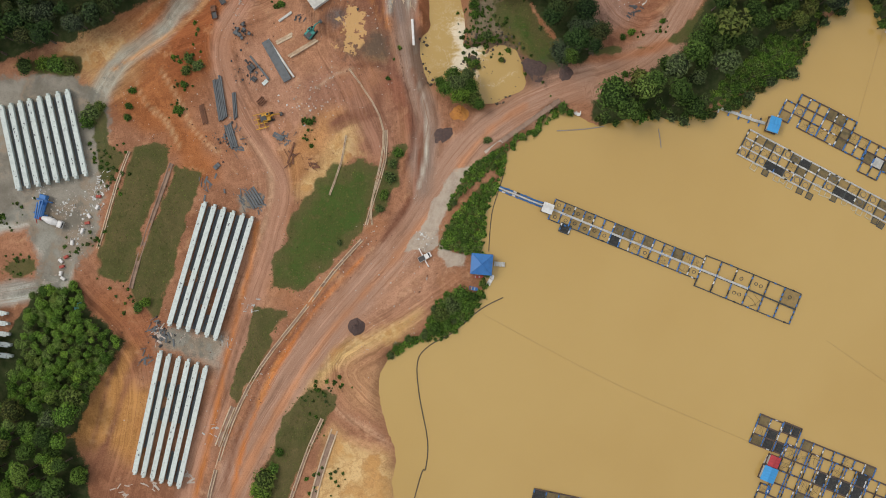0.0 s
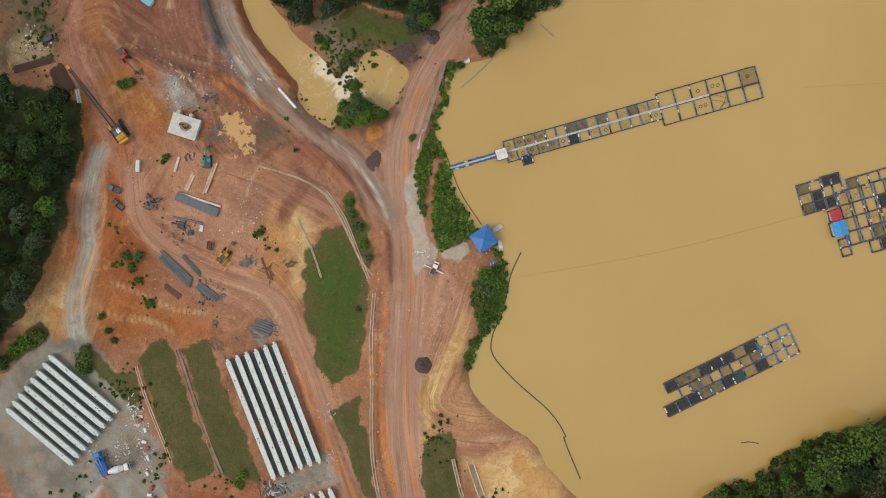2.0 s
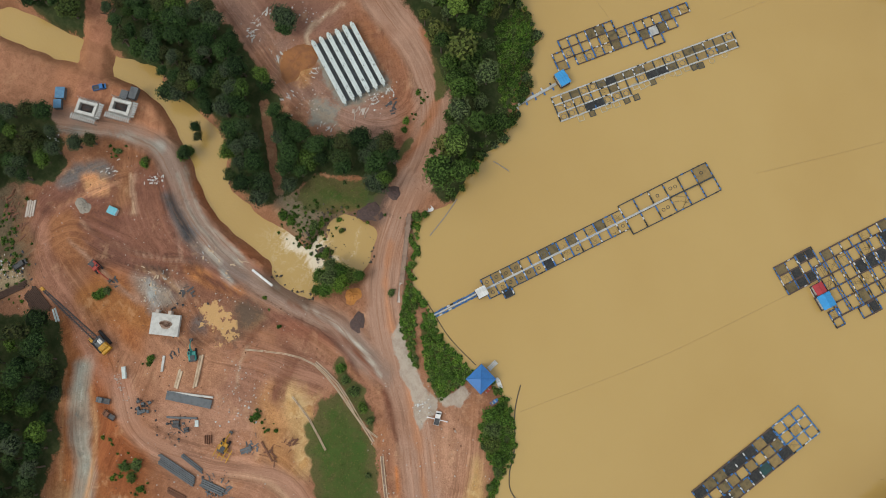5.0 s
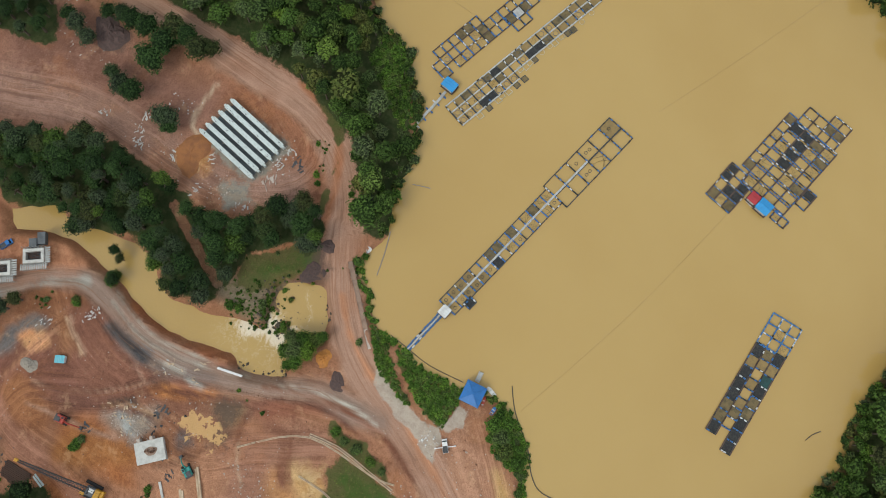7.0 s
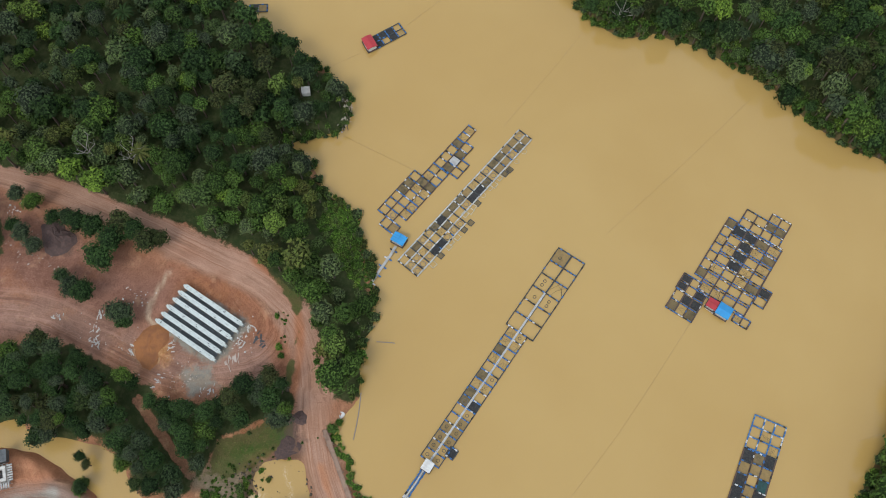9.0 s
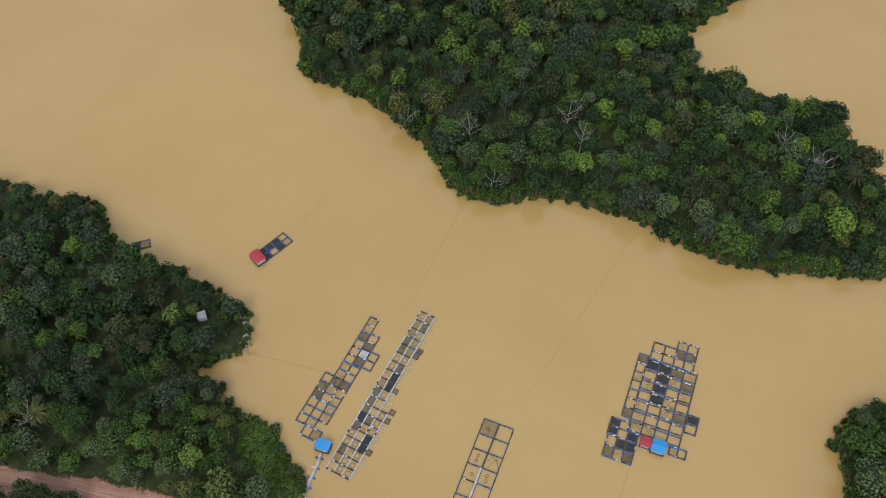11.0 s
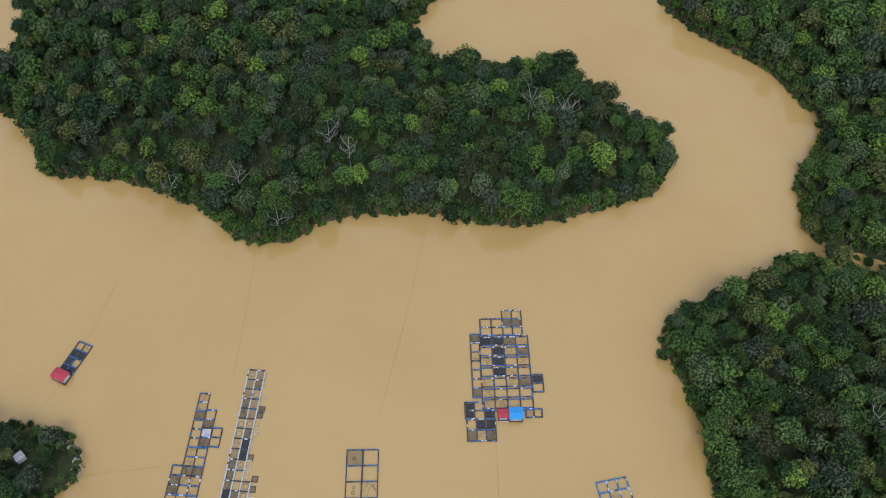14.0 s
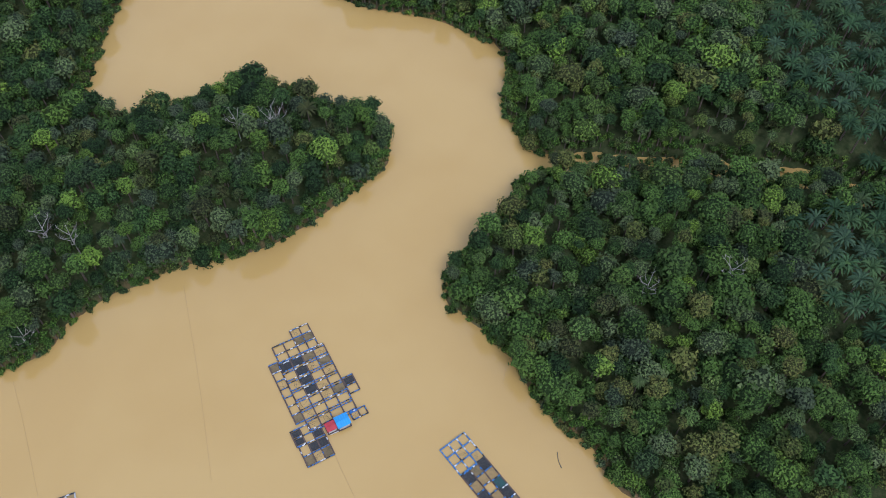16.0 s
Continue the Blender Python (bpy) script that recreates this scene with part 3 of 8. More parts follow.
# soils: base colour, softness of the edge in metres, outline
SOILS = [
    ((0.2, 0.085, 0.06), 8, [(-43.2, 157.5), (-29.3, 147), (-8, 135.7), (-1, 121.2), (-9.5, 104.9), (-11.4, 84.5), (-10.5, 69.6), (-25.1, 76.7), (-31.3, 97.1), (-41.6, 113.7), (-46.6, 127.4), (-61.4, 123.5), (-51.7, 141.1)]),
    ((0.26, 0.128, 0.094), 9, [(94.6, 209.8), (88.8, 163.3), (81.1, 128.3), (82.5, 111.9), (65.3, 112.4), (53.4, 128.8), (56.8, 150.8), (46.8, 167.6), (44.4, 187.6)]),
    ((0.28, 0.12, 0.07), 8, [(97.3, 125.4), (94.7, 96.8), (82.7, 72.4), (59.3, 65.6), (49.6, 72.8), (61.8, 90.7), (81.2, 117.8)]),
    ((0.31, 0.175, 0.135), 5, [(59.8, 194.4), (63.7, 157.7), (60.2, 135.4), (58.9, 104), (65.2, 75.5), (47, 76), (42.6, 104.6), (45.8, 126), (49.3, 156.2), (44.4, 187.6)]),
    ((0.42, 0.16, 0.055), 2.5, [(60.2, 116.8), (60.5, 110.7), (49.6, 109), (51.3, 119.8)]),
    ((0.2, 0.09, 0.066), 5, [(-36.6, 123.8), (-28.9, 110), (-21.6, 98.6), (-13.2, 80.2), (-19.2, 87.7), (-36.1, 105.7), (-42.8, 117.8)]),
    ((0.23, 0.095, 0.048), 4, [(-18.5, 149.6), (-6.6, 139.8), (-2.2, 125.3), (-5.1, 119.9), (-8.9, 129.5), (-15.4, 139.2), (-19.2, 146.2)]),
    ((0.3, 0.125, 0.062), 5, [(-47.7, 137), (-38.4, 135.5), (-39.3, 123.9), (-45.4, 120.5), (-50.7, 126.1)]),
    ((0.37, 0.135, 0.052), 4, [(-48.9, 117.2), (-40.3, 110.9), (-45.3, 98.1), (-54.2, 88.1), (-57.4, 92.9), (-53.8, 104.4)]),
    ((0.3, 0.135, 0.07), 3, [(-13.2, 135.5), (-12.5, 130.5), (-21.2, 122.9), (-25.8, 127.7)]),
    ((0.36, 0.13, 0.05), 6, [(-62.2, 116.1), (-64.7, 93.7), (-73.6, 81.1), (-74.6, 65.6), (-88.2, 44.5), (-101.5, 39.5), (-127.3, 66.8), (-99.4, 81), (-74.5, 104.1)]),
    ((0.31, 0.098, 0.038), 5, [(-69.3, 95.9), (-66.1, 89.7), (-75, 77.1), (-80, 60.4), (-88, 55.2), (-93.1, 68.7), (-79.5, 87.3)]),
    ((0.42, 0.24, 0.12), 5, [(-117.9, 76), (-106.1, 74.4), (-102.4, 62.3), (-111.8, 50.4), (-129.9, 64.2)]),
    ((0.35, 0.125, 0.048), 4, [(-93.4, 50), (-75.4, 28.2), (-84.1, 21.1), (-93.7, 36.7), (-101.5, 39.5), (-103.9, 52.9)]),
    ((0.31, 0.15, 0.102), 5, [(-36, 68.8), (-22.9, 57.7), (-16.6, 42.7), (-18.3, 30.7), (-31.4, 36.4), (-43.3, 40.7), (-52.4, 50.3), (-44.1, 63.6)]),
    ((0.42, 0.205, 0.125), 4, [(-47.6, 85.3), (-36, 68.8), (-46.9, 58.3), (-58.6, 70.7)]),
    ((0.41, 0.21, 0.14), 5, [(-61.2, 70.7), (-48.3, 54.3), (-39.5, 33.9), (-50.2, 28.8), (-63.4, 31.9), (-54.7, 6.3), (-60.4, -9.5), (-66.9, -5.3), (-62.4, 19.8), (-67.3, 36), (-74.8, 54.9)]),
    ((0.58, 0.37, 0.18), 3.5, [(-31.7, 43.5), (-29.4, 38.3), (-35.5, 24.2), (-45.9, 17.4), (-48.4, 21.4), (-43.3, 29.7), (-40.1, 37.3)]),
    ((0.46, 0.225, 0.1), 4, [(-41.9, 44.7), (-31.3, 43.1), (-51.8, 19.5), (-52.8, 31.6)]),
    ((0.24, 0.095, 0.06), 2, [(-14.6, 65.6), (-9, 49.9), (-6.9, 31), (-7.2, 17.6), (-9.6, 28.4), (-13.8, 45.3), (-21, 54.3)]),
    ((0.35, 0.125, 0.066), 3, [(3.1, 122.5), (0.4, 114), (-5, 100), (-8, 86.5), (-7.2, 68.8), (-11.8, 71), (-11.4, 84.5), (-11.1, 98.1), (-8.1, 109)]),
    ((0.19, 0.165, 0.16), 2, [(-31.3, 148.2), (-21.9, 146.2), (-17, 140.3), (-18.5, 136.9), (-24.1, 144), (-31.1, 145.2)]),
    ((0.58, 0.31, 0.15), 1.5, [(-26.1, 140.8), (-20.6, 136.8), (-23.6, 132.5), (-27.5, 138)]),
    ((0.13, 0.11, 0.11), 2, [(-11.2, 117.9), (-13, 110), (-14.1, 101.3), (-16.6, 102), (-15.7, 111.4)]),
    ((0.2, 0.13, 0.11), 2.5, [(-14.7, 111.8), (-16.4, 99.6), (-14.7, 86.6), (-18.5, 87), (-20.1, 98.7), (-18.9, 109.2)]),
    ((0.32, 0.26, 0.225), 3, [(-37.8, 105.4), (-32.6, 95.8), (-29.4, 89.6), (-37.5, 88.5), (-42, 96)]),
    ((0.48, 0.19, 0.07), 2, [(-23.8, 94.3), (-19.3, 82.2), (-16.1, 69.4), (-19.6, 71.4), (-23.8, 83.2), (-26, 91.6)]),
    ((0.27, 0.13, 0.085), 3, [(-34, 68.1), (-21.7, 61.4), (-10.8, 58.8), (-18.3, 77.9), (-26.4, 75.3)]),
    ((0.11, 0.08, 0.05), 5, [(-56.3, 174.1), (-41.2, 156.8), (-50.5, 145.5), (-54.5, 134.3), (-66.6, 131.8), (-87.7, 143)]),
    ((0.33, 0.25, 0.16), 3, [(-71.7, 142.8), (-63.7, 139.9), (-62.1, 134.9), (-64, 129), (-65.9, 132.5), (-73.2, 136)]),
    ((0.3, 0.115, 0.058), 6, [(-120, -11.7), (-108.7, -15.5), (-93.5, -23.1), (-97.3, -38.2), (-110.6, -38.2), (-108.7, -28.7), (-118.1, -19.3)]),
    ((0.44, 0.21, 0.075), 5, [(-127.6, -64.7), (-117.2, -47.7), (-107.7, -32.5), (-103, -45.8), (-98.3, -49.6), (-104, -74.2), (-114.4, -66.6)]),
    ((0.3, 0.13, 0.075), 5, [(-125.8, -83.7), (-120.1, -70.4), (-103, -74.2), (-91.7, -85.6)]),
    ((0.4, 0.2, 0.12), 4, [(-72.7, -38.2), (-65.1, -23.1), (-57.5, 1.6), (-48.1, -0.3), (-53.8, -15.5), (-65.1, -38.2), (-72.7, -53.4)]),
    ((0.36, 0.3, 0.255), 3, [(-95.4, -28.7), (-72.7, -30.6), (-73.7, -42), (-78.4, -38.2), (-91.6, -34.4)]),
    ((0.44, 0.23, 0.15), 6, [(-42.4, -34.4), (-27.3, -15.5), (-12.1, -2.2), (3, -7.9), (-4.5, -19.3), (-15.9, -25), (-27.3, -32.5), (-36.7, -40.1)]),
    ((0.56, 0.36, 0.16), 3, [(-53.8, -57.1), (-50, -47.7), (-36.7, -34.4), (-23.5, -28.7), (-7.4, -21.2), (-15.9, -30.6), (-27.3, -34.4), (-42.4, -47.7)]),
    ((0.43, 0.225, 0.125), 5, [(-42.4, -47.7), (-27.3, -38.2), (-17.8, -38.2), (-17.8, -57.1), (-27.3, -55.3), (-34.8, -49.6)]),
    ((0.66, 0.41, 0.19), 4, [(-36.7, -61.9), (-27.3, -66.6), (-17.8, -70.4), (-17.8, -87.5), (-42.4, -87.5), (-39.6, -74.2)]),
    ((0.19, 0.145, 0.1), 3, [(15.6, 89.2), (24.6, 74.4), (26.1, 62.5), (17.3, 63.9), (9.4, 65.6), (8.4, 73.5), (9.1, 82.1)]),
    ((0.13, 0.075, 0.07), 3, [(25.7, 64), (34.3, 64.9), (39, 62.1), (44.7, 58.3), (38, 56.4), (31.4, 60.2), (33.3, 54.5), (26.7, 54.1)]),
    ((0.33, 0.2, 0.15), 1.5, [(-15.9, 71.6), (-12.1, 54.5), (-8.3, 39.4), (-9.3, 24.3), (-4.5, 20.5), (-1.7, 35.6), (-4.5, 48.9), (-8.3, 71.6)]),
    ((0.37, 0.15, 0.056), 3, [(-51.9, 116.9), (-45.0, 111.5), (-43.2, 101.5), (-44.0, 93.0), (-47.4, 89.7), (-59.0, 110.0), (-57.3, 116.2)]),
    ((0.3, 0.125, 0.06), 3, [(-41.5, 139.4), (-39.4, 135.7), (-42.1, 126.7), (-46.0, 119.9), (-50.4, 121.0), (-49.2, 129.0), (-46.0, 135.3)]),
    ((0.15, 0.115, 0.11), 1.5, [(-37.0, 80.6), (-32.8, 78.3), (-36.3, 72.6), (-40.4, 77.4)]),
    ((0.19, 0.12, 0.075), 2.5, [(-21.1, 72.8), (-16.8, 68.6), (-19.1, 62.6), (-24.4, 61.8), (-28.0, 66.5)]),
    ((0.15, 0.13, 0.13), 2, [(-21.8, 145.9), (-17.6, 139.4), (-18.9, 136.4), (-23.4, 141.6), (-29.2, 143.9), (-29.2, 147.5)]),
    ((0.6, 0.29, 0.15), 1, [(-26.2, 138.6), (-21.4, 135.2), (-23.9, 131.9), (-28.5, 136.5)]),
    ((0.55, 0.25, 0.12), 1, [(-25.0, 143.6), (-21.8, 140.6), (-22.6, 138.5), (-26.0, 141.9)]),
    ((0.5, 0.2, 0.07), 1.5, [(-22.6, 89.9), (-20.7, 84.1), (-17.9, 73.9), (-20.3, 73.4), (-23.7, 82.2), (-24.5, 88.7)]),
    ((0.32, 0.11, 0.055), 2.5, [(-1.0, 117.3), (-0.5, 109.4), (-4.9, 94.3), (-5.8, 83.6), (-5.8, 71.5), (-9.8, 70.0), (-9.3, 79.3), (-9.9, 89.0), (-7.4, 103.9), (-4.2, 114.1)]),
    ((0.23, 0.1, 0.068), 3, [(-11.6, 128.9), (-9.5, 119.9), (-15.0, 110.2), (-20.1, 96.6), (-28.4, 99.3), (-33.1, 109.3), (-30.1, 119.5), (-22.3, 119.6)]),
    ((0.42, 0.185, 0.105), 3, [(18.3, 190.3), (22.2, 183.3), (12.2, 170.0), (3.8, 162.6), (9.7, 152.3), (12.8, 138.6), (8.0, 130.7), (-0.7, 137.4), (-13.8, 158.2), (-14.4, 167.3)]),
]
# bands of soil along a line: base colour, width, softness, line
STROKES = [
    ((0.39, 0.225, 0.165), 12, 3, [(-78.4, -98.8), (-72.7, -84), (-65.1, -68.5), (-53.8, -48.6), (-42.4, -32), (-30.1, -17.4), (-18.7, -4.5), (-9.3, 7.2), (-1.7, 18.6), (4, 27.7), (12.5, 37.5), (23.8, 45.4), (37.1, 52.1), (50.3, 55.9), (50.2, 55), (65, 61.2), (76.2, 70.8), (84.3, 85.5), (88.8, 102.7), (93, 120), (99.2, 145.5), (103.2, 169), (105.2, 192), (106.7, 219.6)]),
    ((0.45, 0.205, 0.115), 2.2, 1.5, [(-74.9, -96.8), (-69.2, -82), (-61.6, -66.5), (-50.3, -46.6), (-38.9, -30), (-26.6, -15.4), (-15.2, -2.5), (-5.8, 9.2), (1.8, 20.6), (7.5, 29.7), (16, 39.5), (27.3, 47.4)]),
    ((0.275, 0.185, 0.152), 7.5, 3.5, [(-7.4, 19.5), (-6.8, 31.8), (-5.1, 42.2), (-8.7, 56.4), (-9.6, 62.5), (-12.9, 80.5), (-12.5, 94.1), (-9.5, 107.6), (-3.8, 118.5), (-0.1, 130.1), (-3.8, 143.5), (-12, 156.5), (-21.7, 172.9)]),
    ((0.4, 0.21, 0.145), 7, 2.5, [(-86, -87.5), (-83.1, -74.2), (-78, -59), (-70.8, -38.2), (-63.2, -15.5), (-57.2, 3.4), (-53.7, 19.5), (-59.4, 31.5), (-67.9, 45.1), (-74.2, 60.2), (-73.6, 71.6), (-67, 82.9)]),
    ((0.36, 0.17, 0.115), 5, 4, [(-67, 82.9), (-68.7, 92.5), (-60.3, 114), (-54.6, 130.2), (-46.3, 141.1)]),
    ((0.36, 0.33, 0.285), 6.5, 3, [(-117.1, 47), (-112.4, 56.4), (-104.4, 65.5), (-93.5, 73.5), (-88.9, 80.7), (-80.8, 88.7), (-70.9, 96.2)]),
    ((0.4, 0.385, 0.36), 7, 2, [(-127.6, -6), (-134.2, 1.6), (-131.4, 7.2), (-137, 10.1), (-148.4, 9.1), (-159.7, 8.2)]),
    ((0.4, 0.385, 0.36), 7, 2, [(-127.6, -6), (-129.5, -11.7), (-140.8, -14.5), (-156, -16.4)]),
    ((0.33, 0.29, 0.26), 3, 1.5, [(-20.8, 163.4), (-13.9, 154.1), (-8.1, 146.3), (-3.9, 139.7), (-0.1, 130.1)]),
    ((0.36, 0.31, 0.27), 0.7, 0.9, [(-2.8, 118.9), (-7.4, 111), (-11, 102.2), (-12.2, 90.4), (-11.3, 79.4), (-9, 65.8)]),
    ((0.36, 0.31, 0.27), 0.7, 0.9, [(0.3, 118.4), (-4.3, 110.5), (-8.3, 100.8), (-9.5, 90.3), (-8.5, 78.1)]),
    ((0.6, 0.56, 0.5), 0.7, 1.1, [(-8.6, 55.4), (-6.8, 50.2), (-6.0, 43.8), (-5.3, 37.5), (-5.7, 31.9), (-6.8, 25.6), (-8.0, 20.4)]),
    ((0.42, 0.36, 0.31), 1, 1.4, [(-16, 95.5), (-15.6, 91.7), (-15.4, 88.1)]),
    ((0.5, 0.32, 0.21), 1, 0.8, [(-13.8, 130.6), (-19.4, 123.8), (-23, 120.6)]),
    ((0.45, 0.22, 0.13), 1.2, 1, [(-39.5, 142.3), (-28.2, 137.4), (-18.2, 132.4)]),
    ((0.4, 0.23, 0.165), 1.3, 1, [(-43.9, 130.1), (-44.2, 116.4), (-44.4, 105.6), (-41.5, 89.9)]),
    ((0.17, 0.075, 0.055), 1, 1.2, [(-35.7, 132.7), (-35.3, 122.4), (-31.2, 110.5), (-22.9, 97.3)]),
    ((0.42, 0.25, 0.18), 0.8, 0.8, [(-36.8, 131.6), (-35.4, 119.7), (-31, 108), (-22.6, 94.9)]),
    ((0.2, 0.085, 0.055), 1.2, 1.2, [(-35.9, 127.2), (-34.8, 116.3), (-32.9, 110.1), (-35.2, 109.2)]),
    ((0.5, 0.26, 0.13), 1.2, 1, [(-74.5, 104.1), (-87.4, 90.1), (-101.1, 77.2), (-109.9, 70.2)]),
    ((0.5, 0.26, 0.13), 1.2, 1, [(-74.1, 89.9), (-85, 76.6), (-99, 66.9), (-110.3, 59.8)]),
    ((0.52, 0.3, 0.17), 0.9, 0.8, [(-94.5, 59.4), (-89.4, 51.2), (-83.1, 39), (-74.7, 31.5)]),
    ((0.5, 0.29, 0.16), 0.9, 0.8, [(-103.8, 58.3), (-100, 48.8), (-92.9, 42.6), (-88.4, 33.8)]),
    ((0.5, 0.3, 0.2), 1.6, 1.2, [(-64.7, 35.9), (-58.2, 26.4), (-58.5, 13), (-64.2, -2.7)]),
    ((0.5, 0.17, 0.05), 1.4, 1.2, [(-62.3, 8.2), (-64.7, -6), (-68.9, -23.1), (-72.7, -38.2), (-77.4, -60.9), (-83.1, -83.7)]),
    ((0.52, 0.17, 0.05), 1.2, 1, [(-27.3, -4.1), (-42.4, -20.2), (-51.9, -34.4), (-59.5, -47.7), (-67, -66.6), (-70.8, -83.7)]),
    ((0.55, 0.22, 0.08), 1, 1, [(-34.8, -7.9), (-46.2, -20.2), (-55.7, -38.2), (-62.3, -53.4)]),
    ((0.27, 0.12, 0.07), 1.6, 1.2, [(-107.7, -33.5), (-112.5, -45.8), (-116.3, -60.9), (-120.1, -74.2)]),
    ((0.26, 0.11, 0.065), 2.2, 1.5, [(-93.5, -24.9), (-103, -38.2), (-113.4, -66.6), (-123.9, -81.8)]),
    ((0.36, 0.15, 0.08), 2, 1.5, [(91.9, 89.6), (80.7, 71.8), (59.7, 63.8), (43.9, 63.2)]),
    ((0.5, 0.36, 0.26), 1, 1, [(81.2, 117.8), (63.6, 120), (58.9, 104)]),
    ((0.12, 0.11, 0.115), 2.4, 2.2, [(-11.2, 116.5), (-12.9, 110.7), (-14.3, 104.9), (-14.5, 100.1)]),
    ((0.19, 0.14, 0.125), 2.6, 2.6, [(-15.3, 106.8), (-17.1, 97.6), (-15.8, 86.9), (-14.1, 76.7)]),
    ((0.2, 0.075, 0.045), 1.6, 1.6, [(-10.1, 59.4), (-7.4, 46.3), (-7.5, 33.1), (-9.4, 21.3), (-13.4, 11.8), (-20.3, 2.6)]),
    ((0.2, 0.08, 0.05), 1.2, 1.4, [(-35.3, 106.5), (-28.8, 99.5), (-24, 90.9), (-20.9, 80.6)]),
    ((0.19, 0.075, 0.05), 1, 1.2, [(-11.1, 48), (-19.2, 45.5), (-27.3, 43), (-34.7, 39.8)]),
    ((0.13, 0.055, 0.04), 1.2, 1.4, [(-9.9, 43.7), (-10.5, 37.9), (-11.1, 32.0), (-12.6, 27.1), (-14.6, 19.9)]),
    ((0.2, 0.085, 0.055), 3.0, 2.5, [(-21.4, 53.1), (-22.4, 47.7), (-27.0, 44.2), (-32.4, 43.4), (-36.5, 42.2)]),
    ((0.5, 0.34, 0.24), 0.8, 1.2, [(-30.2, 59.9), (-36.2, 58), (-42.4, 53.4)]),
    ((0.18, 0.09, 0.06), 1.6, 1.8, [(-47, 81.9), (-42.5, 75.7), (-34, 68.1), (-26.1, 62.5), (-20.1, 60.3)]),
    ((0.19, 0.075, 0.045), 0.9, 1.2, [(-24.4, 2.5), (-34.8, -8.9), (-44.3, -21.2), (-52.3, -31.6), (-59.5, -42), (-65.1, -54.3), (-69.9, -66.6), (-73.7, -81.8)]),
    ((0.17, 0.08, 0.05), 0.9, 1.2, [(-65.1, -23.1), (-70.8, -40.1), (-73.7, -53.4)]),
    ((0.55, 0.3, 0.16), 1.4, 1.6, [(-36.7, -62.8), (-27.3, -65.7), (-15.9, -69.5)]),
    ((0.5, 0.29, 0.19), 1, 1.6, [(-38.6, -47.7), (-34.8, -55.2), (-25.4, -60.9), (-17.8, -66.6)]),
    ((0.3, 0.16, 0.09), 2, 3, [(33.8, 112.6), (26.7, 103.1), (20.7, 95.3), (16.1, 89)]),
    ((0.06, 0.055, 0.06), 2.6, 2.2, [(-10.7, 115.0), (-13.4, 109.1), (-15.3, 103.8), (-16.7, 100.7)]),
    ((0.52, 0.47, 0.41), 0.7, 1.5, [(-15.8, 93.3), (-15.7, 90.3), (-15.7, 86.8)]),
    ((0.42, 0.41, 0.39), 0.8, 1.6, [(-17.4, 84.2), (-17.6, 81.6), (-17.9, 78.7)]),
    ((0.09, 0.055, 0.045), 2.4, 1.8, [(-33.4, 105.0), (-31.5, 101.3), (-30.7, 97.8)]),
    ((0.1, 0.06, 0.05), 2, 1.6, [(-22.6, 95.0), (-21.4, 90.7)]),
    ((0.33, 0.35, 0.36), 1.8, 2, [(-36.0, 100.8), (-36.4, 98.0)]),
    ((0.36, 0.38, 0.39), 2.4, 2, [(-38.8, 96.4), (-40.4, 93.3), (-42.9, 92.7)]),
    ((0.5, 0.3, 0.18), 0.8, 1.2, [(-35.5, 106.7), (-32.9, 100.3), (-31.7, 94.0), (-32.5, 89.5), (-33.5, 87.9)]),
    ((0.15, 0.06, 0.045), 1.2, 1.4, [(-36.6, 106.0), (-33.9, 99.6), (-33.0, 93.7), (-33.8, 89.2)]),
    ((0.17, 0.075, 0.055), 1.0, 1.3, [(-38.0, 131.6), (-36.6, 122.2), (-35.9, 112.5), (-32.5, 105.6)]),
    ((0.15, 0.065, 0.05), 1.0, 1.3, [(-41.4, 132.3), (-40.0, 123.0), (-38.6, 113.8), (-35.6, 107.6)]),
    ((0.42, 0.25, 0.18), 0.9, 1.2, [(-12.8, 129.1), (-17.3, 126.6), (-19.9, 122.3), (-22.3, 119.6)]),
    ((0.45, 0.27, 0.2), 0.8, 1.2, [(-19.9, 103.3), (-21.8, 99.6), (-23.5, 97.4)]),
    ((0.16, 0.07, 0.05), 1.1, 1.3, [(-22.2, 100.3), (-19.1, 105.3), (-17.2, 110.7), (-15.2, 114.1)]),
    ((0.14, 0.06, 0.045), 1.3, 1.5, [(-29.4, 60.6), (-25.1, 61.4), (-19.9, 60.7), (-14.9, 56.9)]),
    ((0.16, 0.065, 0.045), 1.2, 1.4, [(-23.9, 93.1), (-22.2, 83.2), (-19.8, 74.7), (-18.5, 66.5), (-15.7, 58.3), (-10.9, 51.5)]),
    ((0.38, 0.165, 0.1), 6.5, 2.5, [(27.0, 186.3), (21.7, 181.4), (16.3, 176.8), (9.7, 171.7), (3.0, 166.8), (-2.3, 162.3)]),
]
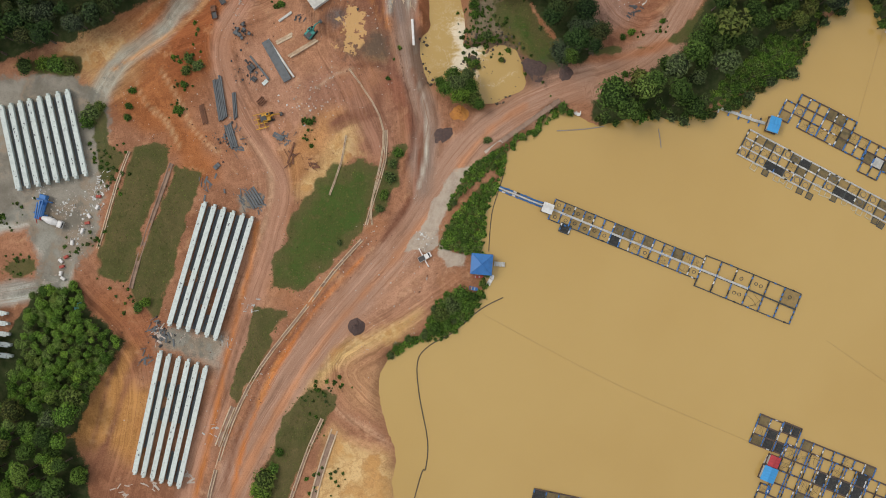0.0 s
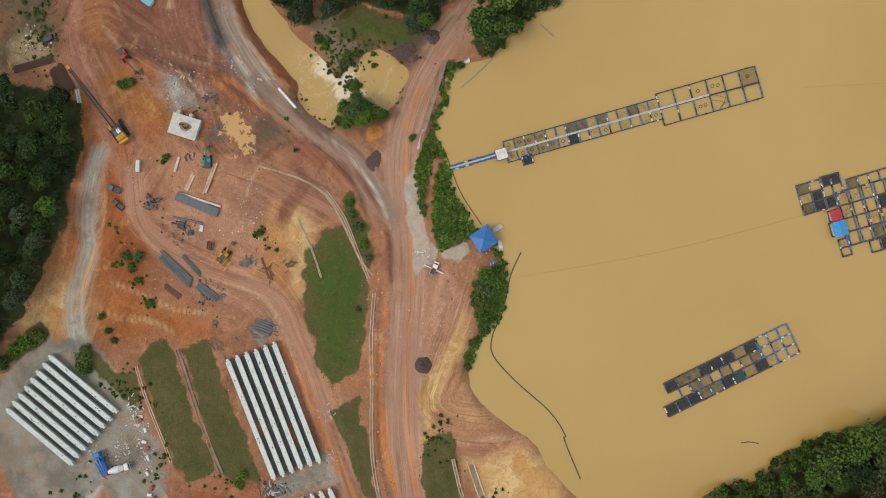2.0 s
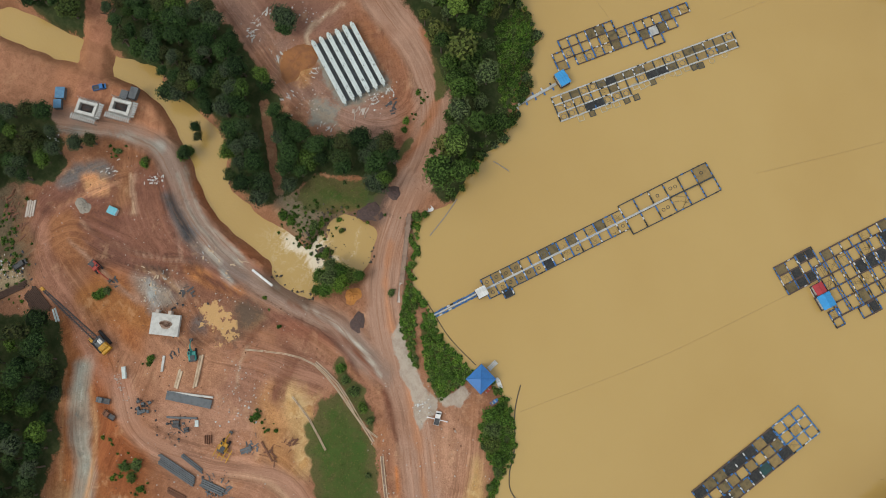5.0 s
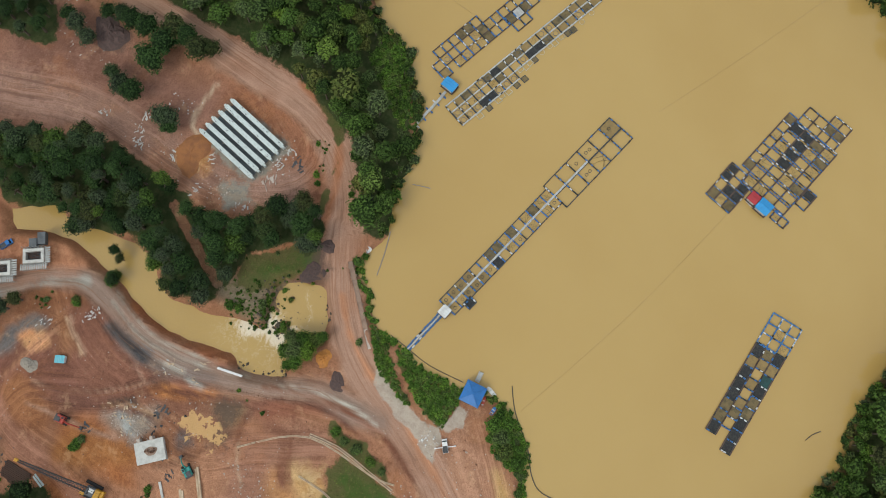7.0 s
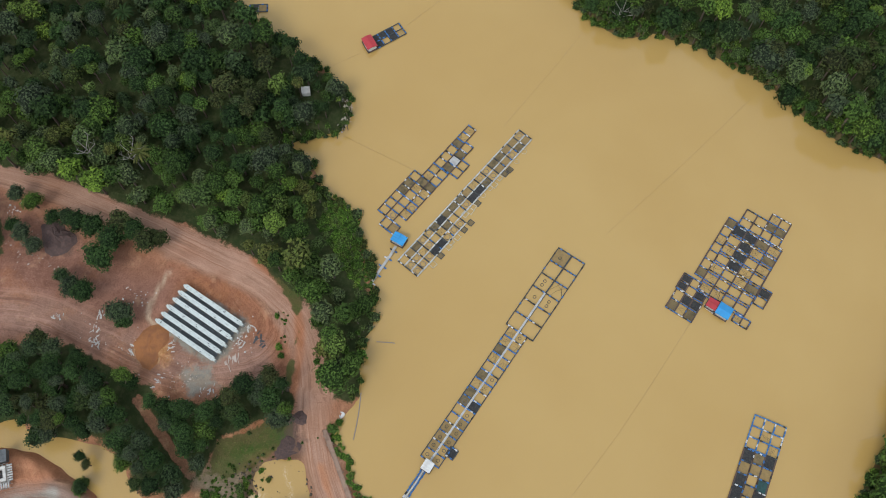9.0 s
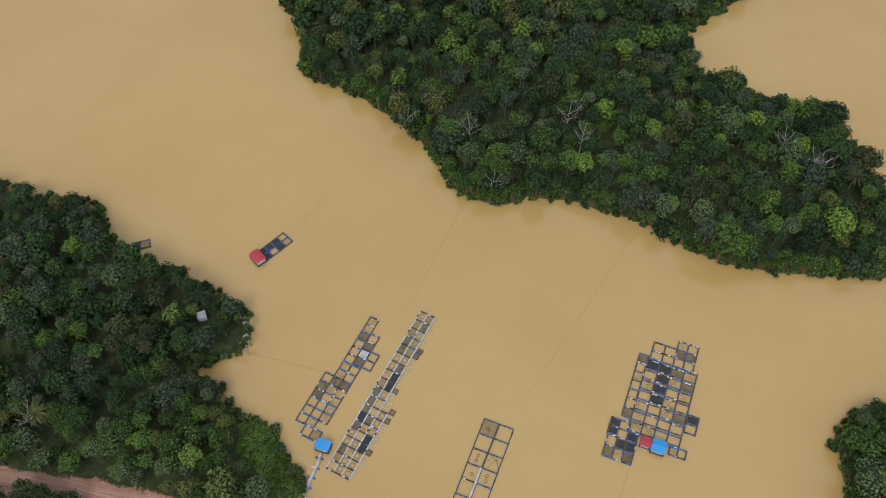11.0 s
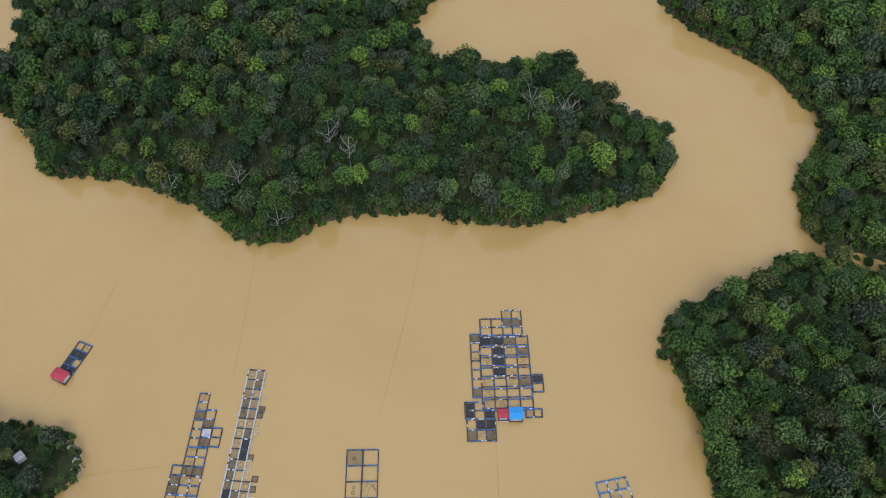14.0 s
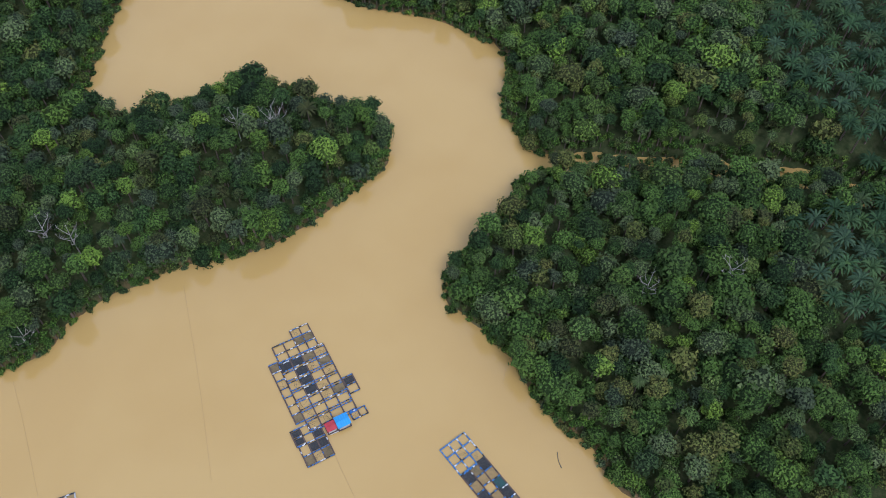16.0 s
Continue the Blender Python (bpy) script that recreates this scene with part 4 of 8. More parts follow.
HAUL_WAYS = [
    [(-68.7, 92.5), (-61.7, 109.9), (-57.3, 127.6), (-51.1, 137.7), (-39.5, 142.3), (-26.2, 136.6), (-11.6, 129.6)],
    [(-55.8, 137.1), (-41.1, 132.8), (-36.7, 121.1), (-31.7, 107.4), (-23.2, 97), (-13.5, 82.5)],
    [(-4.5, 139.1), (-20.8, 122.5), (-28.4, 102.5)],
    [(-10.5, 120), (-17.5, 107.8), (-19.2, 95.6), (-16.3, 77.2), (-11.5, 58.1), (-8.8, 34.4)],
    [(-63.6, 84.3), (-75, 77.1), (-71.5, 58.2), (-63.2, 39.9), (-57, 25), (-58.7, 7.7), (-67.1, -15.9)],
    [(-69.1, 109.4), (-84, 92.1), (-98.1, 79.6), (-112.2, 67.2)],
    [(-65.4, 94.4), (-75.7, 77.8), (-94.4, 70.1), (-113, 57.2)],
    [(-34, 94.5), (-39.9, 72.9), (-31, 55.2), (-23.5, 36.2)],
    [(-110.6, -87.4), (-103, -60.9), (-103, -38.2), (-118.1, -19.3)],
    [(-15.9, -60.9), (-27.3, -53.4), (-34.8, -40.1), (-19.7, -28.7), (-0.8, -15.5)],
    [(52, 190.9), (57, 159.3), (51.5, 128.1), (47.5, 100.2), (56.7, 77), (73.9, 73.9), (90.5, 95.5)],
]

# ---- plan arithmetic ----
TABLE = np.random.RandomState(7).rand(256, 256)


def vnoise(x, y, size, seed=0):
    """Smooth random values from 0 to 1, with cells of that size in metres."""
    u, v = x / size + seed * 17.3, y / size + seed * 31.7
    i, j = np.floor(u).astype(int), np.floor(v).astype(int)
    a, b = u - i, v - j
    a, b = a * a * (3 - 2 * a), b * b * (3 - 2 * b)
    t = lambda p, q: TABLE[p % 256, q % 256]
    return (t(i, j) * (1 - a) + t(i + 1, j) * a) * (1 - b) + (t(i, j + 1) * (1 - a) + t(i + 1, j + 1) * a) * b


def smooth(line, n=4, closed=False):
    """A rounded line through the points."""
    p = [Vector(q) for q in line]
    out, m = [], len(p)
    for k in range(m if closed else m - 1):
        if closed:
            a, b, c, d = p[k - 1], p[k], p[(k + 1) % m], p[(k + 2) % m]
        else:
            a, b, c, d = p[max(k - 1, 0)], p[k], p[k + 1], p[min(k + 2, m - 1)]
        for s in range(n):
            t = s / n
            out.append(tuple(0.5 * (2 * b + (c - a) * t + (2 * a - 5 * b + 4 * c - d) * t * t + (3 * b - a - 3 * c + d) * t ** 3)))
    return out if closed else out + [tuple(p[-1])]


def line_distance(x, y, line, closed=False):
    """Distance to a line, the way along it and the signed way across."""
    best, along, across = np.full(x.shape, 1e9), np.zeros(x.shape), np.zeros(x.shape)
    pts = list(line) + ([line[0]] if closed else [])
    run = 0.0
    for (ax, ay), (bx, by) in zip(pts, pts[1:]):
        dx, dy = bx - ax, by - ay
        size = math.hypot(dx, dy) or 1e-6
        t = np.clip(((x - ax) * dx + (y - ay) * dy) / size ** 2, 0, 1)
        ex, ey = x - ax - t * dx, y - ay - t * dy
        d = np.hypot(ex, ey)
        near = d < best
        best = np.where(near, d, best)
        along = np.where(near, run + t * size, along)
        across = np.where(near, (dx * ey - dy * ex) / size, across)
        run += size
    return best, along, across


def inside(x, y, poly):
    hit = np.zeros(x.shape, bool)
    for (ax, ay), (bx, by) in zip(poly, poly[1:] + poly[:1]):
        if ay != by:
            hit ^= ((ay > y) != (by > y)) & (x < (bx - ax) * (y - ay) / (by - ay) + ax)
    return hit


def depth_in(x, y, poly):
    """Metres inside the outline, negative outside."""
    d = line_distance(x, y, poly, True)[0]
    return np.where(inside(x, y, poly), d, -d)


SITE = smooth(SHORE_SITE + SHORE_SITE2, 3) + [(260, 300), (260, 900), (-900, 900), (-900, -900), (-50, -900), (-40, -300), (-30, -150), (-20, -125), (-14, -105)]
ISLAND_LAND = smooth(ISLAND, 3) + [(470, -320), (900, -320), (900, 54)]
EAST_LAND = [(-60, -900), (-55, -170), (-22, -128), (0, -122)] + smooth(EAST + NORTHEAST, 3) + [(370, -330), (420, -900)]
FAR_LAND = FAR + [(420, 90), (900, 90), (900, 420), (440, 420), (420, 200)]
RIVER_BED = smooth(RIVER, 3, True)
CREEK_LINE = smooth(CREEK, 3)
ROADS = [(smooth(ROAD_MAIN), 11.5), (smooth(ROAD_RIVER), 8.5), (smooth(ROAD_LEFT), 6.0), (smooth(ROAD_INNER[:12]), 6.5), 
         (smooth(ROAD_TRACK), 6.5), (smooth(ROAD_TRACK2), 7.0)]
PALE_ROADS = {2, 4, 5}
WOODS = [WOODS_NORTH + [(250, 260), (230, 330), (112, 330)], WOODS_RIVER, WOODS_SOUTH, WOODS_WEST + [(-260, 180)], WOODS_WEST2, WOODS_TOP]


def land_height(x, y):
    """Height of the ground over the lake, in metres, and the depth inside the land."""
    ds, di = depth_in(x, y, SITE), depth_in(x, y, ISLAND_LAND)
    de, df = depth_in(x, y, EAST_LAND), depth_in(x, y, FAR_LAND)
    wild = np.maximum(np.maximum(di, de), df)
    d = np.maximum(ds, wild)
    d = d + (vnoise(x, y, 6, 3) - 0.5) * 2.2 + (vnoise(x, y, 1.9, 4) - 0.5) * 0.9
    h = np.where(d < 0, np.maximum(d * 0.4, -4), np.minimum(d * 0.45, 1.7))
    h = h + np.clip(wild - 6, 0, 90) * 0.11 + np.clip(depth_in(x, y, WOODS[0]) - 4, 0, 40) * 0.12
    r = depth_in(x, y, RIVER_BED) + (vnoise(x, y, 4, 5) - 0.5) * 1.6
    bank = np.clip((r + 3.5) / 4.5, 0, 1)
    h = h * (1 - bank) + (-3.6) * bank
    for (ix, iy), size in zip(ISLES, (3.4, 4.6, 1.5, 1.4, 2.2)):
        e = np.hypot(x - ix, y - iy) + (vnoise(x, y, 2.2, 6) - 0.5) * 2.0
        h = np.maximum(h, np.where(e < size + 2, -0.9 - 1.1 * np.clip(e / size, 0, 3) ** 2, -9))
    k = line_distance(x, y, RIVER_CROSSING)[0] + (vnoise(x, y, 3, 7) - 0.5) * 1.5
    h = np.where(k < 8, np.maximum(h, 0.9 - np.maximum(k - 3.2, 0) * 0.9), h)
    c = line_distance(x, y, CREEK_LINE)[0]
    h = np.where(c < 12, np.minimum(h, -1.2 + np.maximum(c - 4.2, 0) * 1.0), h)
    return h, d, wild, r


def sheet(name, verts, quads, material, attributes=(), shade=True):
    """One mesh from arrays of points and of four-cornered faces."""
    me = bpy.data.meshes.new(name)
    me.vertices.add(len(verts))
    me.vertices.foreach_set("co", np.asarray(verts, np.float32).ravel())
    n = quads.shape[1]
    me.loops.add(quads.size)
    me.loops.foreach_set("vertex_index", quads.astype(np.int32).ravel())
    me.polygons.add(len(quads))
    me.polygons.foreach_set("loop_start", np.arange(0, quads.size, n, dtype=np.int32))
    me.update(calc_edges=True)
    for key, kind, field, values in attributes:
        me.attributes.new(key, kind, "POINT").data.foreach_set(field, np.asarray(values, np.float32).ravel())
    if shade:
        me.polygons.foreach_set("use_smooth", np.ones(len(quads), bool))
    me.materials.append(material)
    return new(name, me)


def lines(*stretches):
    out = []
    for a, b, s in stretches:
        out += list(np.arange(a, b, s))
    return np.array(out)


def pick(verts, quads, chosen, extra):
    """The chosen faces alone, with the points and values they need."""
    q = quads[chosen]
    used, flat = np.unique(q, return_inverse=True)
    return verts[used], flat.reshape(q.shape), [(k, t, f, np.asarray(v)[used]) for k, t, f, v in extra]


# ---- the ground, one sheet cut into its kinds of surface ----
gx = lines((-4000, -900, 620), (-900, -170, 18), (-170, 125, 1.2), (125, 420, 5), (420, 900, 24), (900, 4100, 640))
gy = lines((-4000, -900, 620), (-900, -480, 30), (-480, -95, 5), (-95, 235, 1.2), (235, 330, 6), (330, 900, 30), (900, 4100, 640))
X, Y = np.meshgrid(gx, gy)
GX, GY = X.ravel(), Y.ravel()
H0, SHORE_D, WILD, RIVER_D = land_height(GX, GY)
jag = (vnoise(GX, GY, 5, 8) - 0.5) * 2.6 + (vnoise(GX, GY, 1.7, 9) - 0.5) * 1.2


def mask(outlines, soft=1.5):
    best = np.full(GX.shape, -50.0)
    for o in outlines:
        best = np.maximum(best, depth_in(GX, GY, o))
    return np.clip(0.5 + (best + jag * 0.9) / (2 * soft), 0, 1)


road_m, track_u, track_v, road_near = np.zeros(GX.shape), np.zeros(GX.shape), np.zeros(GX.shape), np.full(GX.shape, 99.0)
pale_road = np.zeros(GX.shape)
for k, (line, width) in enumerate(ROADS):
    d, u, v = line_distance(GX, GY, line)
    gap = d - width / 2
    near = gap < road_near
    road_near, track_u, track_v = np.where(near, gap, road_near), np.where(near, u + 400 * k, track_u), np.where(near, v, track_v)
    m = np.clip(0.5 - (gap + jag * 0.6) / 2.6, 0, 1)
    road_m = np.maximum(road_m, m)
    if k in PALE_ROADS:
        pale_road = np.maximum(pale_road, np.clip(0.5 - (d - width * 0.32 + jag * 0.3) / 2.0, 0, 1))
SOIL = np.zeros((len(GX), 3)) + [0.335, 0.155, 0.092]
wander = (vnoise(GX, GY, 9, 31) - 0.5) * 2.4 + (vnoise(GX, GY, 3.5, 32) - 0.5) * 1.5 + (vnoise(GX, GY, 1.6, 33) - 0.5) * 0.9
for colour, soft, outline in SOILS:
    m = np.clip(0.5 + (depth_in(GX, GY, smooth(outline, 3, True)) + wander * min(1.6, soft * 0.45)) / (2 * soft), 0, 1)
    SOIL += (m * m * (3 - 2 * m))[:, None] * (np.array(colour) - SOIL)
for colour, width, soft, line in STROKES:
    d = line_distance(GX, GY, smooth(line))[0]
    m = np.clip(0.5 - (d - width / 2 + wander * min(0.9, width * 0.22)) / soft, 0, 1) * np.clip(0.55 + vnoise(GX, GY, 7, 34) * 0.75, 0, 1)
    SOIL += m[:, None] * (np.array(colour) - SOIL)
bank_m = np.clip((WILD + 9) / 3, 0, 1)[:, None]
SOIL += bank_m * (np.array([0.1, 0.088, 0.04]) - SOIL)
haul_gap, haul_u, haul_v = np.full(GX.shape, 99.0), np.zeros(GX.shape), np.zeros(GX.shape)
for k, line in enumerate(HAUL_WAYS):
    d, u, v = line_distance(GX, GY, smooth(line))
    near = d < haul_gap
    haul_gap, haul_u, haul_v = np.where(near, d, haul_gap), np.where(near, u + 300 * k, haul_u), np.where(near, v, haul_v)
jag = jag + wander * 0.8
grass_m, gravel_m = mask(GRASS, 1.1), np.maximum(mask(GRAVEL, 2.5), pale_road * 0.45)
conc_m, sand_m, dark_m = mask(PAVED, 0.8), mask(SAND, 3.0), mask(DARK, 4)
puddle_m = mask(PUDDLE, 3.2)
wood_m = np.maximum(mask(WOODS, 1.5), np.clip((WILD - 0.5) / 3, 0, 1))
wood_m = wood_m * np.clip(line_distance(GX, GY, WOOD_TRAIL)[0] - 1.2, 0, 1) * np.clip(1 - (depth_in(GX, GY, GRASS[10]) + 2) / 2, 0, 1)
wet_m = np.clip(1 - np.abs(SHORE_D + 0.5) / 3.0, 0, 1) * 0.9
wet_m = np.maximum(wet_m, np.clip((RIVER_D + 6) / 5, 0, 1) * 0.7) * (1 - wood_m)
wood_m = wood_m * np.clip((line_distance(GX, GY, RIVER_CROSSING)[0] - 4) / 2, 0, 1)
on_land = np.clip(SHORE_D / 2, 0, 1) * np.clip(-RIVER_D / 3, 0, 1)
rough_z = (vnoise(GX, GY, 14, 1) - 0.5) * 0.9 + (vnoise(GX, GY, 4.5, 2) - 0.5) * 0.5 + (vnoise(GX, GY, 1.9, 6) - 0.5) * 0.3
ridge = np.abs(vnoise(GX + 3 * vnoise(GX, GY, 5, 21), GY, 8, 22) - 0.5) * 2
ridge2 = np.abs(vnoise(GX, GY + 2 * vnoise(GX, GY, 4, 23), 3.4, 24) - 0.5) * 2
rough_z = rough_z - 0.3 * np.exp(-(ridge / 0.12) ** 2) - 0.1 * np.exp(-(ridge2 / 0.15) ** 2)
calm = np.clip(1 - road_m * 0.85 - conc_m - gravel_m * 0.8 - puddle_m, 0.05, 1)
berm = 0.45 * np.exp(-((road_near - 0.9) / 0.8) ** 2)
GZ = H0 + (rough_z * calm + berm) * on_land - puddle_m * 0.15 * on_land
ny, nx = X.shape
idx = np.arange(nx * ny).reshape(ny, nx)
QUADS = np.stack([idx[:-1, :-1], idx[:-1, 1:], idx[1:, 1:], idx[1:, :-1]], -1).reshape(-1, 4)
VERTS = np.stack([GX, GY, GZ], -1)
one = np.ones(GX.shape)
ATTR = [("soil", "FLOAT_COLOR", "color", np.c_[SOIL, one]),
        ("haul", "FLOAT_VECTOR", "vector", np.stack([haul_u, haul_v, np.exp(-(haul_gap / 11) ** 2)], -1)),
        ("lawn", "FLOAT", "value", mask(GRASS, 7)),
        ("mask_a", "FLOAT_COLOR", "color", np.stack([road_m, grass_m, gravel_m, mask([GRASS[0], GRASS[1], GRASS[4], GRASS[5]] + GRASS[11:], 3)], -1)),
        ("mask_b", "FLOAT_COLOR", "color", np.stack([conc_m, sand_m, dark_m, np.exp(-((road_near - 1.0) / 1.3) ** 2)], -1)),
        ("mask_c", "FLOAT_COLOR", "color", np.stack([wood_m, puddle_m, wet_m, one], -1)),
        ("track", "FLOAT_VECTOR", "vector", np.stack([track_u, track_v, one * 0], -1))]
kind = np.where(conc_m > 0.5, 2, np.where((road_m > 0.5) & (grass_m < 0.5), 1, np.where((grass_m > 0.5) & (wood_m < 0.5), 3, 0)))
face_kind = kind[QUADS[:, 0]]
for value, name in enumerate(("ground", "road", "pavement", "grass_plot")):
    v, q, a = pick(VERTS, QUADS, face_kind == value, ATTR)
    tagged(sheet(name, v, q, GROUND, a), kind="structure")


def height_at(x, y):
    """Height of the built ground at a place."""
    i, j = int(np.clip(np.searchsorted(gx, x) - 1, 0, nx - 2)), int(np.clip(np.searchsorted(gy, y) - 1, 0, ny - 2))
    a, b = (x - gx[i]) / (gx[i + 1] - gx[i]), (y - gy[j]) / (gy[j + 1] - gy[j])
    z = GZ.reshape(ny, nx)
    return float((z[j, i] * (1 - a) + z[j, i + 1] * a) * (1 - b) + (z[j + 1, i] * (1 - a) + z[j + 1, i + 1] * a) * b)


# ---- water: the lake at height 0, the river below the causeway ----
lx = lines((-4000, -200, 950), (-200, 140, 4), (140, 4100, 990))
ly = lines((-4000, -120, 970), (-120, 300, 4), (300, 4100, 950))
LX, LY = np.meshgrid(lx, ly)
ldepth = depth_in(LX.ravel(), LY.ravel(), SITE)
li = np.arange(LX.size).reshape(LX.shape)
lq = np.stack([li[:-1, :-1], li[:-1, 1:], li[1:, 1:], li[1:, :-1]], -1).reshape(-1, 4)
keep = (ldepth[lq] < 7).any(1)
lv, lq, _ = pick(np.stack([LX.ravel(), LY.ravel(), LX.ravel() * 0], -1), lq, keep, [])
tagged(sheet("lake_water", lv, lq, LAKE), kind="structure")
rx = lines((-35, 45, 1.5))
ry = lines((40, 215, 1.5))
RX, RY = np.meshgrid(rx, ry)
rdep = depth_in(RX.ravel(), RY.ravel(), RIVER_BED)
falls = line_distance(RX.ravel(), RY.ravel(), FALLS)[0]
spill = line_distance(RX.ravel(), RY.ravel(), SPILL)[0]
wash = np.where(inside(RX.ravel(), RY.ravel(), WASH), 0.38, 0.0) * np.clip(1.3 - falls / 17, 0, 1)
foam = np.clip(1.2 - falls / 6.0, 0, 1) * 0.85 + wash + np.clip(1 - spill / 1.4, 0, 1) * 0.55
upper = np.clip((RX.ravel() - 8) / 5, 0, 1) * np.clip((76 - RY.ravel()) / 3, 0, 1)
rz = -1.7 + upper * 0.35
ri = np.arange(RX.size).reshape(RX.shape)
rq = np.stack([ri[:-1, :-1], ri[:-1, 1:], ri[1:, 1:], ri[1:, :-1]], -1).reshape(-1, 4)
rv, rq, ra = pick(np.stack([RX.ravel(), RY.ravel(), rz], -1), rq, (rdep[rq] > -4).any(1), [("foam", "FLOAT", "value", foam)])
tagged(sheet("river_water", rv, rq, RIVER_WATER, ra), kind="structure")

# ---- trees ----
ICO = bmesh.new()
bmesh.ops.create_icosphere(ICO, subdivisions=2, radius=1)
ICO_P = np.array([v.co[:] for v in ICO.verts])
ICO_F = np.array([[v.index for v in f.verts] for f in ICO.faces])
ICO.free()


def leaf_crown(seed, lobes=11, leaves=400, flat=0.8, leaf=0.075, bulge=0.42, ragged=0.08):
    """A crown of unit radius: a lobed dome, coloured darker for inner shade, clad in small loose leaf sprays. Returns
    points, triangles and which are leaves.
    """
    rnd = np.random.RandomState(seed)
    k = np.arange(lobes) + 0.5
    up = 1 - 1.2 * k / lobes
    turn = 2.39996 * k + rnd.uniform(-0.5, 0.5, lobes)
    ring = np.sqrt(np.clip(1 - up * up, 0, 1))
    c = np.stack([ring * np.cos(turn), ring * np.sin(turn), up], -1) * rnd.uniform(0.42, 0.66, lobes)[:, None]
    size = bulge * rnd.uniform(0.72, 1.12, lobes)
    squash = np.array([rnd.uniform(0.8, 1.12), rnd.uniform(0.8, 1.12), 1])

    def reach(d):
        """How far the lobed dome extends in each direction."""
        b = d @ c.T
        q = b * b - (c * c).sum(1) + size * size
        return np.maximum(np.where(q > 0, b + np.sqrt(np.maximum(q, 0)), 0).max(1), 0.55)

    seen = ICO_P[ICO_F].mean(1)[:, 2] > -0.5
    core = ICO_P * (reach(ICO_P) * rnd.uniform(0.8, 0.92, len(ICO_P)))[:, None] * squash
    m = np.arange(leaves) + 0.5
    dz = 1 - 1.35 * m / leaves
    turn = 2.39996 * m + rnd.uniform(-0.35, 0.35, leaves)
    ring = np.sqrt(np.clip(1 - dz * dz, 0, 1))
    d = np.stack([ring * np.cos(turn), ring * np.sin(turn), dz], -1)
    at = d * (reach(d) * (1 + rnd.normal(0, ragged, leaves).clip(-0.2, 0.2)))[:, None] * squash
    near = ((at[:, None, :] - c[None]) ** 2).sum(2).argmin(1)
    n = at - c[near] * 0.9 + rnd.normal(size=d.shape) * 0.13
    n[:, 2] += 0.12
    n /= np.linalg.norm(n, axis=1)[:, None]
    s = np.cross(n, rnd.normal(size=d.shape))
    s /= np.linalg.norm(s, axis=1)[:, None]
    t = np.cross(n, s)
    w = (leaf * rnd.uniform(0.6, 1.4, leaves))[:, None]
    spray = np.stack([at - s * w, at + s * w * 0.8 - t * w * 0.6 - n * w * 0.25, at + t * w * 1.1 - n * w * 0.15], 1).reshape(-1, 3)
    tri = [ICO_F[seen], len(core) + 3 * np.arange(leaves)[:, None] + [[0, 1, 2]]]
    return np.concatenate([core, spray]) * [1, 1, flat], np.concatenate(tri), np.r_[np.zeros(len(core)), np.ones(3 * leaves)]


def palm_crown(seed, fronds=26):
    """Oil palm: arching fronds about a centre, each a keeled strip of leaflets. Unit radius."""
    rnd = np.random.RandomState(seed)
    pts, tri = [], []
    for k in range(fronds):
        a, rise = 2.4 * k + rnd.uniform(-0.2, 0.2), 0.55 * (1 - k / fronds) + 0.1
        r = rnd.uniform(0.85, 1.05)
        c, s = math.cos(a), math.sin(a)
        base = len(pts)
        for j, q in enumerate((0.05, 0.35, 0.7, 1.0)):
            rr, zz = r * q, rise * math.sin(q * 2.2) - 0.30 * q * q
            w = (0.02, 0.075, 0.085, 0.015)[j]
            pts += [(c * rr - s * w, s * rr + c * w, zz - w * 0.35), (c * rr, s * rr, zz), (c * rr + s * w, s * rr - c * w, zz - w * 0.35)]
        for j in range(3):
            b = base + 3 * j
            for e in (0, 1):
                tri += [(b + e, b + e + 1, b + e + 4), (b + e, b + e + 4, b + e + 3)]
    return np.array(pts), np.array(tri), np.full(len(pts), 0.6)


def trunk_mesh(sides=5):
    """A tapered trunk of unit height and radius."""
    a = np.arange(sides) * 2 * math.pi / sides
    ring = np.stack([np.cos(a), np.sin(a)], -1)
    p = np.concatenate([np.c_[ring, np.zeros(sides)], np.c_[ring * 0.55, np.ones(sides)]])
    i = np.arange(sides)
    j = (i + 1) % sides
    return p, np.concatenate([np.stack([i, j, j + sides], -1), np.stack([i, j + sides, i + sides], -1)])


CROWNS = [leaf_crown(k, 8 + 2 * (k % 4), 280 + 25 * (k % 4), (0.72, 0.85, 1.0, 1.15, 0.9)[k % 5], (0.085, 0.095, 0.078)[k % 3], (0.42, 0.36, 0.5)[k % 3], (0.05, 0.09, 0.07)[k % 3]) for k in range(12)]
LOOSE_CROWNS = [leaf_crown(20 + k, 6 + k, 170, (0.8, 1.0, 1.2)[k % 3], 0.12, 0.34, 0.12) for k in range(4)]
FAR_CROWNS = [leaf_crown(24 + k, 8 + k, 200, (0.8, 0.95, 1.1)[k % 3], 0.115, 0.42, 0.07) for k in range(6)]
THICKET = [leaf_crown(30 + k, 5, 62, 0.8, 0.15, 0.45, 0.12) for k in range(5)]
PALMS_MADE = [palm_crown(k) for k in range(4)]
TRUNK = trunk_mesh()


